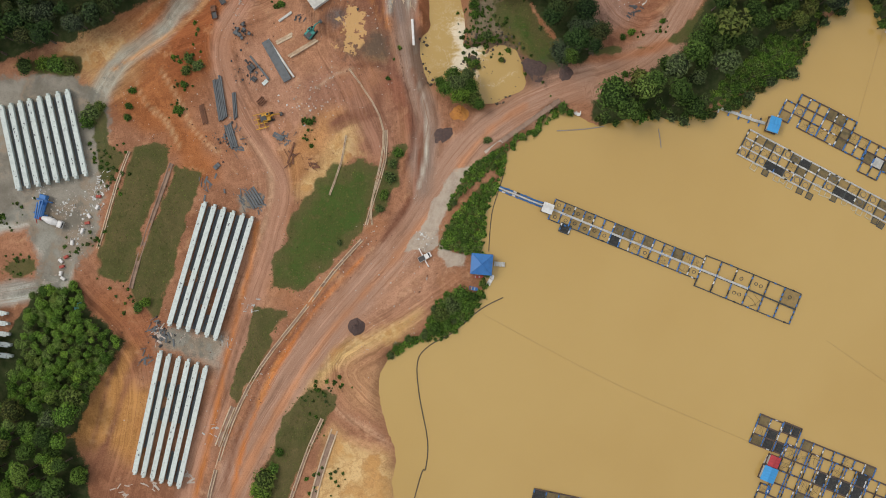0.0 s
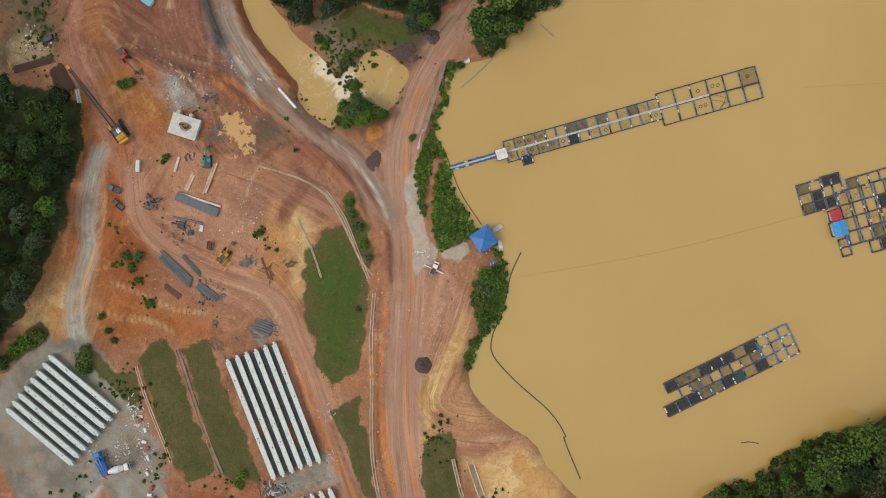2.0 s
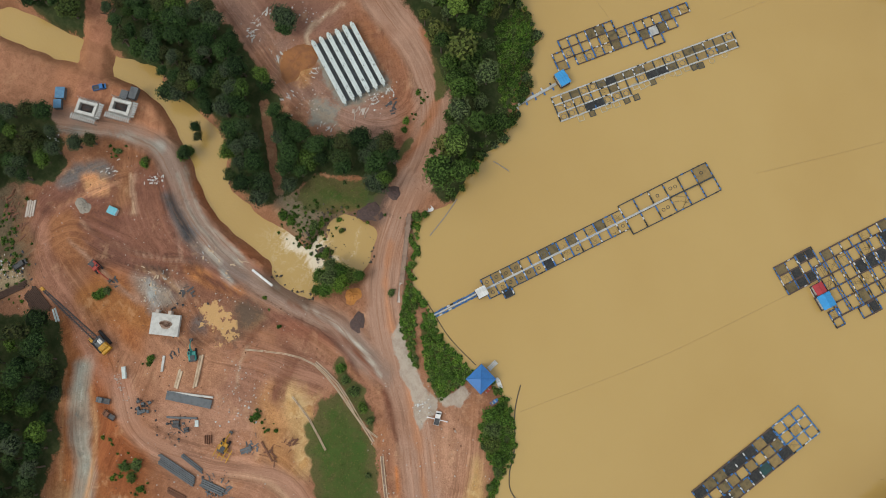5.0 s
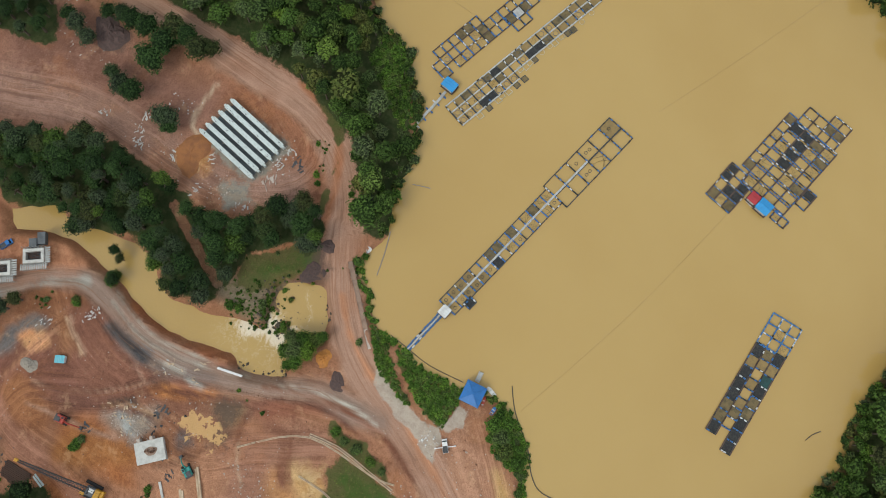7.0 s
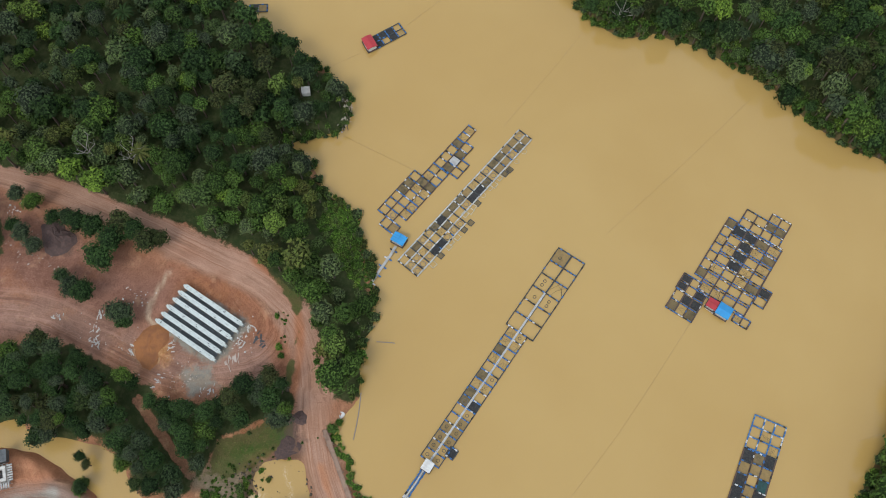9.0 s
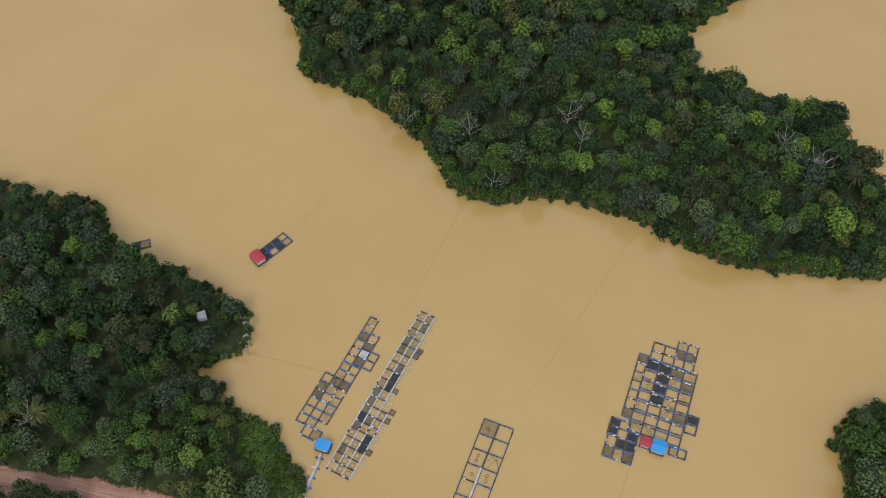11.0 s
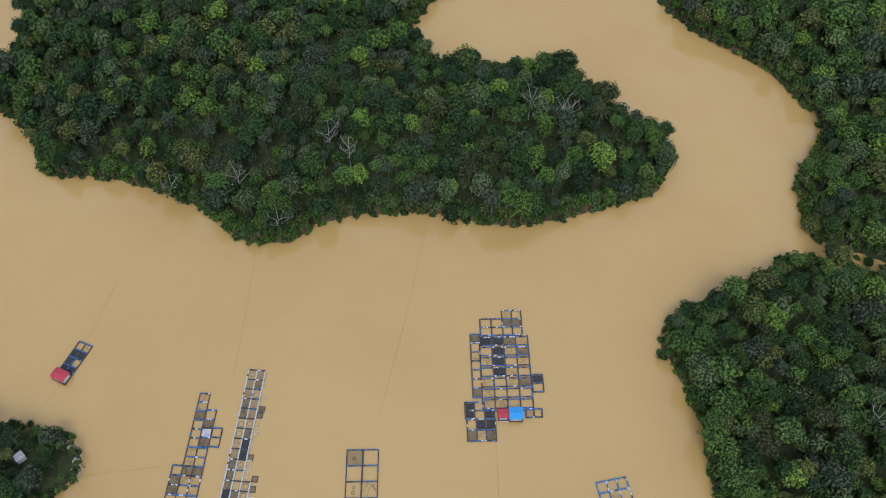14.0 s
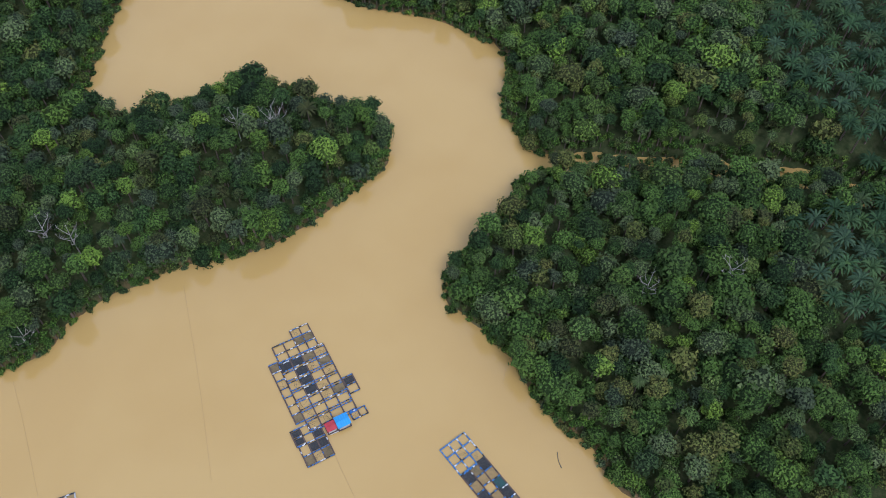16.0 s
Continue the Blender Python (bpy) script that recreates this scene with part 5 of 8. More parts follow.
def woodland(name, label, trees, crowns, material, category="woodland"):
    """Many trees as one stuff object. A tree: x, y, z, height, crown radius, tint."""
    rnd = np.random.RandomState(len(trees))
    pts, tri, tint, loose, base = [], [], [], [], 0
    tp, tt, tbase = [], [], 0
    for x, y, z, high, r, shade in trees:
        kinds = crowns
        if crowns is CROWNS:
            luck = rnd.rand()
            kinds = PALMS_MADE if luck < 0.008 else LOOSE_CROWNS if luck < 0.12 else FAR_CROWNS if math.hypot(x, y) > 300 else CROWNS
        p, f, sp = kinds[rnd.randint(len(kinds))]
        a = rnd.uniform(0, 6.28)
        c, s = math.cos(a) * r, math.sin(a) * r
        q = np.stack([p[:, 0] * c - p[:, 1] * s, p[:, 0] * s + p[:, 1] * c, p[:, 2] * r * rnd.uniform(0.85, 1.15)], -1)
        lift = high - q[:, 2].max()
        pts.append(q + [x, y, z + lift])
        tri.append(f + base)
        tint.append(np.full(len(p), shade))
        loose.append(sp)
        base += len(p)
        tp.append(TRUNK[0] * [r * 0.07 + 0.1, r * 0.07 + 0.1, lift + 0.6] + [x, y, z - 0.5])
        tt.append(TRUNK[1] + tbase)
        tbase += len(TRUNK[0])
    top = new(name)
    tagged(top, label, category, kind="stuff")
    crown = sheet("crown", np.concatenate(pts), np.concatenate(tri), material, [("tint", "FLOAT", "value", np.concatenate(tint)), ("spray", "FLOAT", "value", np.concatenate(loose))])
    stems = sheet("trunk", np.concatenate(tp), np.concatenate(tt), BARK)
    crown.parent = stems.parent = top
    return top


def scatter(poly, spacing, seed, extra=None):
    """Jittered places inside an outline."""
    rnd = np.random.RandomState(seed)
    q = np.array(poly)
    (x0, y0), (x1, y1) = q.min(0), q.max(0)
    px, py = np.meshgrid(np.arange(x0, x1, spacing), np.arange(y0, y1, spacing * 0.87))
    px = px + (np.arange(px.shape[0]) % 2)[:, None] * spacing / 2
    px, py = (px + rnd.uniform(-0.38, 0.38, px.shape) * spacing).ravel(), (py + rnd.uniform(-0.38, 0.38, py.shape) * spacing).ravel()
    ok = inside(px, py, list(poly))
    if extra is not None:
        ok &= extra(px, py)
    return px[ok], py[ok], rnd


def plant(poly, spacing, seed, low, high, tall=1.9, extra=None):
    px, py, rnd = scatter(poly, spacing, seed, extra)
    hz = land_height(px, py)[0]
    out = []
    for x, y, z in zip(px, py, hz):
        r = low + (high - low) * rnd.beta(1.3, 2.8)
        out.append((x, y, max(z, 0.0), r * tall + (rnd.uniform(2, 5) if high < 4 else rnd.uniform(0.5, 9)), r, rnd.rand()))
    return out


def clear_of(x, y, outlines, gap):
    ok = np.ones(x.shape, bool)
    for o in outlines:
        ok &= depth_in(x, y, o) < gap
    return ok


EAST_WOOD = [(-44, -150), (-20, -128), (0, -123)] + smooth(EAST + NORTHEAST, 3) + [(330, -320), (230, -430), (100, -470), (20, -440), (-70, -330), (-62, -240), (-52, -190)]
ISLAND_WOOD = smooth(ISLAND, 3) + [(400, -230), (460, -160), (460, 45)]
dry = lambda x, y: land_height(x, y)[0] > -0.25
far_from_creek = lambda x, y: dry(x, y) & (line_distance(x, y, DEPOT)[0] > 12) & (line_distance(x, y, DEPOT_YARD)[0] > 9) & (line_distance(x, y, CREEK_LINE)[0] > 7.2) & clear_of(x, y, [PALMS, PALMS2], 1.0)
island_trees, east_trees = plant(ISLAND_WOOD, 6.3, 1, 2.6, 8.6, 1.5, dry), plant(EAST_WOOD, 6.3, 2, 2.7, 8.8, 1.5, far_from_creek)
deep = lambda k: (k * 7 % 11) < 7
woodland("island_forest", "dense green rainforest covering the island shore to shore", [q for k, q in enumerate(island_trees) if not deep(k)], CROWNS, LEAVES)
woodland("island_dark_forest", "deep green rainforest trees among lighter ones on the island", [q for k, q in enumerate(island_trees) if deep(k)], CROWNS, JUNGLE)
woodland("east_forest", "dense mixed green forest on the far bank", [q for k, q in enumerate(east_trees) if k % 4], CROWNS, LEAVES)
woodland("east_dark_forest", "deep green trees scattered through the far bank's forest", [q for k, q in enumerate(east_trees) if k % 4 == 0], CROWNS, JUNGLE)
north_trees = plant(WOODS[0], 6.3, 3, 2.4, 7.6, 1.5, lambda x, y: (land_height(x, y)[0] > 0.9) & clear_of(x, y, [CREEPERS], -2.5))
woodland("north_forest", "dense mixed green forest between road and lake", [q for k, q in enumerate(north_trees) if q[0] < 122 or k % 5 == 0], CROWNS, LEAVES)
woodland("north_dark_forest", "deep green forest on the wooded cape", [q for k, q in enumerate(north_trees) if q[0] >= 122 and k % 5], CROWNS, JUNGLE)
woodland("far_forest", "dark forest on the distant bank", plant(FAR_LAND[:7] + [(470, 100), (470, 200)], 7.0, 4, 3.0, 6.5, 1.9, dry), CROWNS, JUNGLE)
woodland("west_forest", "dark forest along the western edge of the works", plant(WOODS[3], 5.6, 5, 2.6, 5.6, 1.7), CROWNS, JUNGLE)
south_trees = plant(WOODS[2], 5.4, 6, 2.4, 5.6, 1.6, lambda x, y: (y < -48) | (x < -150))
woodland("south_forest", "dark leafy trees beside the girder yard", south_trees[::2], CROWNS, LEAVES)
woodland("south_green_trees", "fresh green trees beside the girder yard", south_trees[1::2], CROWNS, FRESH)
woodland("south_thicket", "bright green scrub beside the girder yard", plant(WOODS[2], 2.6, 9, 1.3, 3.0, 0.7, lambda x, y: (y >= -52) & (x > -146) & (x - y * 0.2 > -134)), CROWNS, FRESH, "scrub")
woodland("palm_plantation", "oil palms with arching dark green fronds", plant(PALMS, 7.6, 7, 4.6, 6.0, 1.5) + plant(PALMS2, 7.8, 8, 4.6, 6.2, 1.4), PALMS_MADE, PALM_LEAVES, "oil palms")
# understorey that closes the gaps along the shores
wade = lambda x, y: land_height(x, y)[0] > -1.0
edge_of = lambda poly: (lambda x, y: wade(x, y) & (depth_in(x, y, poly) < 5))
woodland("shore_thicket", "low green thicket along the water's edge",
         plant(ISLAND_WOOD, 2.7, 11, 1.6, 3.4, 0.9, edge_of(ISLAND_LAND)) + plant(EAST_WOOD, 2.7, 12, 1.6, 3.4, 0.9, lambda x, y: wade(x, y) & (line_distance(x, y, CREEK_LINE)[0] > 5.5) & ((depth_in(x, y, EAST_LAND) < 5) | (line_distance(x, y, CREEK_LINE)[0] < 10)))
         + plant(WOODS[0], 4.2, 13, 1.3, 2.8, 1.4, edge_of(SITE)), THICKET, SHRUB, "thicket")


def fringe(line, seed, step=1.7):
    """Low bushes that lean out over the water along a shore."""
    rnd = np.random.RandomState(seed)
    out = []
    for (ax, ay), (bx, by) in zip(line, line[1:]):
        n = max(1, int(math.hypot(bx - ax, by - ay) / step))
        for k in range(n):
            q = (k + rnd.rand()) / n
            x, y = ax + (bx - ax) * q + rnd.uniform(-1.3, 1.3), ay + (by - ay) * q + rnd.uniform(-1.3, 1.3)
            r = rnd.uniform(1.2, 2.7)
            out.append((x, y, -0.2, r * 1.1 + rnd.uniform(0, 1.2), r, rnd.rand()))
    return out


woodland("shore_bushes", "dark green bushes leaning out over the muddy water", fringe(smooth(ISLAND, 3), 16) + fringe(smooth(EAST + NORTHEAST, 3), 17) + fringe(smooth(SHORE_SITE[21:], 3), 18) + fringe(smooth(SHORE_SITE2, 3), 19) + fringe(FAR, 20) + [(x + 5.0 * k, y + 1.5 * k, z, h + 0.4, r, q) for k in (-1, 1) for x, y, z, h, r, q in fringe(CREEK_LINE[2:], 22 + k, 1.8)], THICKET, LEAVES, "bushes")
woodland("slope_creepers", "bright green creepers covering the slope above the lake", [(x, y, z, 0.5 + r * 0.5, r, q) for x, y, z, h, r, q in plant(CREEPERS, 1.5, 14, 0.9, 2.0, 0.3, dry)], THICKET, FRESH, "creepers")
CAUSEWAY = [GRASS[6], GRASS[7], GRASS[8]]
off_path = lambda x, y: line_distance(x, y, BANK_PATH)[0] > 1.3
woodland("bank_weeds", "green weeds and grass along the muddy waterline", [(x, y, max(height_at(x, y), 0) - 0.1, 0.3 + r * 0.5, r * 0.7, q) for x, y, z, h, r, q in fringe(smooth(SHORE_SITE[8:20], 3), 21, 0.7)], THICKET, FRESH, "weeds")
woodland("causeway_scrub", "bright green weeds and creepers over the causeway banks", sum([[(x, y, z, 0.4 + r * 0.7, r, s) for x, y, z, h, r, s in plant(o, 1.15, 15 + k, 0.6, 1.7, 0.5, off_path)] for k, o in enumerate(CAUSEWAY)], []), THICKET, FRESH, "scrub")

# ---- things: shared shapes ----
class Build:
    """Collects points and faces of one mesh."""

    def __init__(self):
        self.v, self.f = [], []

    def add(self, verts, faces):
        b = len(self.v)
        self.v += [tuple(p) for p in verts]
        self.f += [tuple(i + b for i in q) for q in faces]
        return self

    def box(self, x, y, z, sx, sy, sz, yaw=0.0, cut=0.12):
        """A block on the height z, its upper edges chamfered."""
        c, s = math.cos(yaw), math.sin(yaw)
        e = min(sx, sy, sz) * cut
        pts = []
        for k, (ex, zz) in enumerate(((0, 0), (0, sz - e), (e, sz))):
            for px, py in ((-1, -1), (1, -1), (1, 1), (-1, 1)):
                qx, qy = px * (sx / 2 - ex), py * (sy / 2 - ex)
                pts.append((x + qx * c - qy * s, y + qx * s + qy * c, z + zz))
        faces = [(3, 2, 1, 0), (8, 9, 10, 11)]
        for r in (0, 4):
            faces += [(r + k, r + (k + 1) % 4, r + 4 + (k + 1) % 4, r + 4 + k) for k in range(4)]
        return self.add(pts, faces)

    def tube(self, p, q, r, r2=None, n=6):
        p, q = Vector(p), Vector(q)
        turn = (q - p).to_track_quat("Z", "Y")
        pts = []
        for at, rad in ((p, r), (q, r if r2 is None else r2)):
            pts += [at + turn @ Vector((math.cos(a) * rad, math.sin(a) * rad, 0)) for a in (2 * math.pi * k / n for k in range(n))]
        faces = [(k, (k + 1) % n, n + (k + 1) % n, n + k) for k in range(n)] + [tuple(range(n))[::-1], tuple(range(n, 2 * n))]
        return self.add(pts, faces)

    def line(self, pts, r, n=5):
        for p, q in zip(pts, pts[1:]):
            self.tube(p, q, r, None, n)
        return self

    def prism(self, outline, z0, z1):
        n = len(outline)
        pts = [(x, y, z0) for x, y in outline] + [(x, y, z1) for x, y in outline]
        return self.add(pts, [(k, (k + 1) % n, n + (k + 1) % n, n + k) for k in range(n)] + [tuple(range(n))[::-1], tuple(range(n, 2 * n))])

    def heap(self, r, h, seed, rings=6, n=18):
        """A loose heap with a bumpy skin."""
        rnd = random.Random(seed)
        pts = [(0, 0, h)]
        for k in range(1, rings + 1):
            q = k / rings
            for j in range(n):
                a = 2 * math.pi * (j + 0.5 * (k % 2)) / n
                rr = r * q * rnd.uniform(0.9, 1.1) * (1 + (0.2 * math.sin(2 * a + seed) + 0.13 * math.sin(3 * a + 2 * seed)) * (seed > 1))
                pts.append((rr * math.cos(a), rr * math.sin(a), h * (1 - q) ** 0.9 * rnd.uniform(0.8, 1.2) - 0.3 * (k == rings)))
        faces = [(0, 1 + j, 1 + (j + 1) % n) for j in range(n)]
        for k in range(rings - 1):
            a, b = 1 + k * n, 1 + (k + 1) * n
            faces += [(a + j, b + j, b + (j + 1) % n, a + (j + 1) % n) for j in range(n)]
        return self.add(pts, faces)

    def mesh(self, name, material):
        me = bpy.data.meshes.new(name)
        me.from_pydata(self.v, [], self.f)
        me.materials.append(material)
        return me


def thing(name, label, category, at=(0, 0, 0), yaw=0.0, group=""):
    ob = tagged(new(name), label, category, group)
    ob.location, ob.rotation_euler = at, (0, 0, yaw)
    return ob


def part(name, shape, material, parent, label="", at=None, yaw=0.0, scale=None):
    """One mesh object under a thing. shape: a Build or a shared mesh."""
    me = shape if isinstance(shape, bpy.types.Mesh) else shape.mesh(name, material)
    ob = new(name, me)
    ob.parent = parent
    if at is not None:
        ob.location = at
    if yaw:
        ob.rotation_euler = (0, 0, yaw)
    if scale:
        ob.scale = scale
    return tagged(ob, label)


def yaw_of(a, b):
    return math.atan2(b[1] - a[1], b[0] - a[0])


def on_ground(p, up=0.0):
    return (p[0], p[1], height_at(*p) + up)


def mid(a, b):
    return ((a[0] + b[0]) / 2, (a[1] + b[1]) / 2)


def span(a, b):
    return math.hypot(b[0] - a[0], b[1] - a[1])


rng = random.Random(5)

# ---- fish farm rafts on the lake ----
def ring_mesh(name, r, t, material, n=14):
    """A closed ring of square section."""
    pts, faces = [], []
    for k in range(n):
        a = 2 * math.pi * k / n
        for rr, z in ((r - t, -t), (r + t, -t), (r + t, t), (r - t, t)):
            pts.append((rr * math.cos(a), rr * math.sin(a), z))
    for k in range(n):
        o, q = 4 * k, 4 * ((k + 1) % n)
        faces += [(o + j, q + j, q + (j + 1) % 4, o + (j + 1) % 4) for j in range(4)]
    return Build().add(pts, faces).mesh(name, material)


def square_mesh(name, half, t, material):
    """A square frame of four square bars."""
    b = Build()
    for s in (-1, 1):
        b.box(0, s * half, -t / 2, 2 * half + t, t, t).box(s * half, 0, -t / 2, t, 2 * half - t, t)
    return b.mesh(name, material)


def rope_mesh(seed):
    """Slack ropes and torn netting hung across a cage of unit size."""
    rnd = random.Random(seed)
    b = Build()
    for k in range(4):
        a, e = rnd.uniform(0, 6.28), rnd.uniform(1.6, 4.4)
        p = Vector((0.48 * math.cos(a), 0.48 * math.sin(a), 0.1))
        q = Vector((0.48 * math.cos(a + e), 0.48 * math.sin(a + e), 0.1))
        m = (p + q) / 2 + Vector((rnd.uniform(-0.16, 0.16), rnd.uniform(-0.16, 0.16), -0.05))
        b.tube(p, m, 0.009, 0.014, 4).tube(m, q, 0.014, 0.008, 4)
    return b.mesh("rope", MURKY_NET)


def net_mesh(name, material, n=5):
    """A net panel of unit size that sags between its edges."""
    pts, faces = [], []
    for j in range(n + 1):
        for i in range(n + 1):
            x, y = i / n - 0.5, j / n - 0.5
            pts.append((x, y, -0.35 * math.cos(math.pi * x) * math.cos(math.pi * y) + 0.05 * math.sin(7 * x + 3 * y)))
    for j in range(n):
        for i in range(n):
            a = j * (n + 1) + i
            faces.append((a, a + 1, a + n + 2, a + n + 1))
    return Build().add(pts, faces).mesh(name, material)


BEAM = Build().box(0, 0, -0.5, 1, 1, 1, 0, 0.1).mesh("beam", TIMBER)
BEAM_BLUE = Build().box(0, 0, -0.5, 1, 1, 1, 0, 0.1).mesh("beam", PALE_BLUE)
DECK_BROWN = Build().box(0, 0, -0.5, 1, 1, 1, 0, 0.1).mesh("plank", BROWN_DECK)
DECK_GREY = Build().box(0, 0, -0.5, 1, 1, 1, 0, 0.1).mesh("plank", GREY_DECK)
drum_shape = Build().tube((-0.46, 0, 0), (0.46, 0, 0), 0.29, None, 8).tube((-0.5, 0, 0), (-0.46, 0, 0), 0.22, 0.29, 8).tube((0.46, 0, 0), (0.5, 0, 0), 0.29, 0.22, 8)
DRUMS = {"b": drum_shape.mesh("float_drum", BLUE_DRUM), "w": drum_shape.mesh("float_drum", WHITE_DRUM), "k": drum_shape.mesh("float_drum", NET)}
RING, RING_SMALL = ring_mesh("feed_ring", 0.95, 0.07, SLATE), ring_mesh("feed_ring", 0.55, 0.07, TIMBER)
NETS = {"n": net_mesh("net", NET), "b": net_mesh("net", BROWN_NET), "m": net_mesh("net", MURKY_NET), "t": net_mesh("net", TEAL_NET), "g": net_mesh("net", GREY_DECK)}
TATTERS = [rope_mesh(k) for k in range(3)]


def raft(label, origin, degrees, blocks, rail=TIMBER, colours="bbbw", drums=(1, 3), rail_width=0.4, cross_width=0.55, twin=0.0):
    """A raft of cages. blocks: (u, v, cell length, cell width, rows of letters).
    o open, r ring, s small ring, p pair of small rings, w ropes, n dark, m murky, b pale, t teal net, g boards, q pale net with small ring, Q murky net with ring.
    twin: the gap between the two beams of a double cross walk."""
    top = thing("fish_cage_raft", label, "fish raft", (*origin, 0), radians(degrees), "fish farm rafts")
    seen = set()
    rail_mesh = {TIMBER: BEAM, BROWN_DECK: DECK_BROWN, GREY_DECK: DECK_GREY}[rail]

    def edge(u0, v0, u1, v1, cross, painted=False):
        key = tuple(round(q * 2) for q in ((u0 + u1) / 2, (v0 + v1) / 2))
        if key in seen:
            return
        seen.add(key)
        size, a = math.hypot(u1 - u0, v1 - v0), math.atan2(v1 - v0, u1 - u0)
        wob = rng.uniform(-0.015, 0.015)
        m, w = (BEAM, cross_width) if cross else (rail_mesh, rail_width)
        if painted:
            m, w = BEAM_BLUE, 0.42
        sides = (-twin / 2, twin / 2) if cross and twin and size > 4.4 else (0.0,)
        for off in sides:
            ou, ov = -math.sin(a) * off, math.cos(a) * off
            part("beam", m, None, top, "", ((u0 + u1) / 2 + ou, (v0 + v1) / 2 + ov, 0.36), a + wob, (size + 0.2, w if len(sides) == 1 else 0.3, 0.2))
            count = rng.randint(*drums) if cross or painted else (1 if rng.random() < 0.3 else 0)
            for k in range(count):
                q = (k + 0.5 + rng.uniform(-0.2, 0.2)) / count
                part("float_drum", DRUMS[rng.choice(colours)], None, top, "", (u0 + (u1 - u0) * q + ou, v0 + (v1 - v0) * q + ov, 0.36 + rng.uniform(0, 0.1)), a + rng.uniform(-0.08, 0.08), (rng.uniform(0.75, 1.1), 0.72 if twin else 0.88, 0.95))

    for u, v, cu, cv, rows, *painted in blocks:
        for j, row in enumerate(rows):
            for i, letter in enumerate(row):
                if letter == " ":
                    continue
                a, b = u + i * cu, v + j * cv
                for e in ((a, b, a + cu, b, 0), (a, b + cv, a + cu, b + cv, 0), (a, b, a, b + cv, 1), (a + cu, b, a + cu, b + cv, 1)):
                    edge(*e, bool(painted))
                c = (a + cu / 2, b + cv / 2)
                net = {"q": "b", "Q": "m"}.get(letter, letter)
                if net in NETS:
                    part("net", NETS[net], None, top, "", (*c, 0.42 if net in "ng" else 0.3), 0, (cu - 0.35 - twin * 0.6, cv - 0.35, 0.5))
                if letter in "rQ":
                    part("feed_ring", RING, None, top, "", (c[0] + rng.uniform(-0.3, 0.3), c[1] + rng.uniform(-0.3, 0.3), 0.34 if letter == "Q" else 0.1))
                if letter in "sq":
                    part("feed_ring", RING_SMALL, None, top, "", (c[0] + rng.uniform(-0.4, 0.4), c[1] + rng.uniform(-0.4, 0.4), 0.34 if letter == "q" else 0.1))
                if letter == "p":
                    for off in (-0.9, 0.9):
                        part("feed_ring", RING_SMALL, None, top, "", (c[0] + off, c[1] + rng.uniform(-0.3, 0.3), 0.1))
                if letter == "w" or (letter in "om" and rng.random() < 0.15):
                    part("rope", rng.choice(TATTERS), None, top, "", (*c, 0.42), rng.uniform(0, 6.28), (cu - 0.3, cv - 0.3, 1))
    return top


def strip(name, parent, u0, v0, u1, v1, width, mesh, z=0.55):
    return part(name, mesh, None, parent, "", ((u0 + u1) / 2, (v0 + v1) / 2, z), math.atan2(v1 - v0, u1 - u0), (math.hypot(u1 - u0, v1 - v0), width, 0.14))


long_raft = raft("long double row of timber fish cages with blue float drums", (35.4, 9.6), -22.1,
                 [(0, 0, 3.6, 3.6, ["ssqqqsnowsowows", "sqqqooQmwmowmow"]), (54.0, -2.3, 5.75, 5.5, ["oopooo", "oospoq"])], colours="bbbbkw", drums=(2, 4), rail_width=0.34, cross_width=0.42)
for k in range(12):
    strip("walkway", long_raft, -2 + k * 6.1, 3.55, -2 + (k + 1) * 6.1 - 0.06, 3.55, 0.7, DECK_GREY, 0.6)
strip("walkway", long_raft, 71.3, 3.3, 88.3, 3.0, 0.5, BEAM, 0.6)
raft("small square net cage moored beside the long raft", (39.0, 5.6), -22.1, [(0, 0, 3.3, 3.0, ["n"])], drums=(2, 2))

wide_raft = raft("wide raft of grey-framed fish cages with ring floats", (99.0, 31.6), -27.9,
                 [(0, 0, 3.37, 3.07, ["rrrnnrrr", "rrorowmo", "obmrrQnm"]), (8 * 3.37, 3.07, 3.85, 3.07, ["ornnQrbbrmb", "mQbwrrmmbbr"])],
                 rail=GREY_DECK, colours="wkkb", drums=(0, 2), rail_width=0.5, cross_width=0.5)
# loose little frames tied along the wide raft
FRAME_PALE, FRAME_DARK = square_mesh("pale_frame", 1.0, 0.28, BAMBOO), square_mesh("dark_frame", 1.0, 0.26, TIMBER)
BAMBOO_RING = ring_mesh("pen_ring", 0.95, 0.08, BAMBOO)
loose_at = [(104.7, 27.1), (108.6, 25.2), (112.5, 23.2), (114.5, 22.8), (116.8, 20.9), (120.2, 19.1), (123.4, 17.3), (126.3, 20.1), (127.9, 18.4), (129.8, 17.8), (131.5, 16.5), (135.2, 15.1), (138.5, 13.3), (140.2, 12), (143.5, 10.7), (145.5, 8.9), (147.5, 7.5), (151.5, 5.7), (156.1, 3.7)]
for k, p in enumerate(loose_at):
    pen = thing("floating_pen", "small pale bamboo pen floating beside the wide raft" if k not in (1, 5, 6, 10, 15, 16) else "small weedy dark pen floating beside the wide raft", "fish pen", (*p, 0.1), radians(-27.9) + rng.uniform(-0.15, 0.15), "small pens beside the wide raft")
    weedy = k in (1, 5, 6, 10, 15, 16)
    part("pen_frame", BAMBOO_RING if k in (11, 12, 17, 18) else FRAME_DARK if weedy else FRAME_PALE, None, pen, "", (0, 0, 0))
    if weedy:
        part("net", NETS["m"], None, pen, "", (0, 0, 0.1), 0, (1.9, 1.9, 0.3))
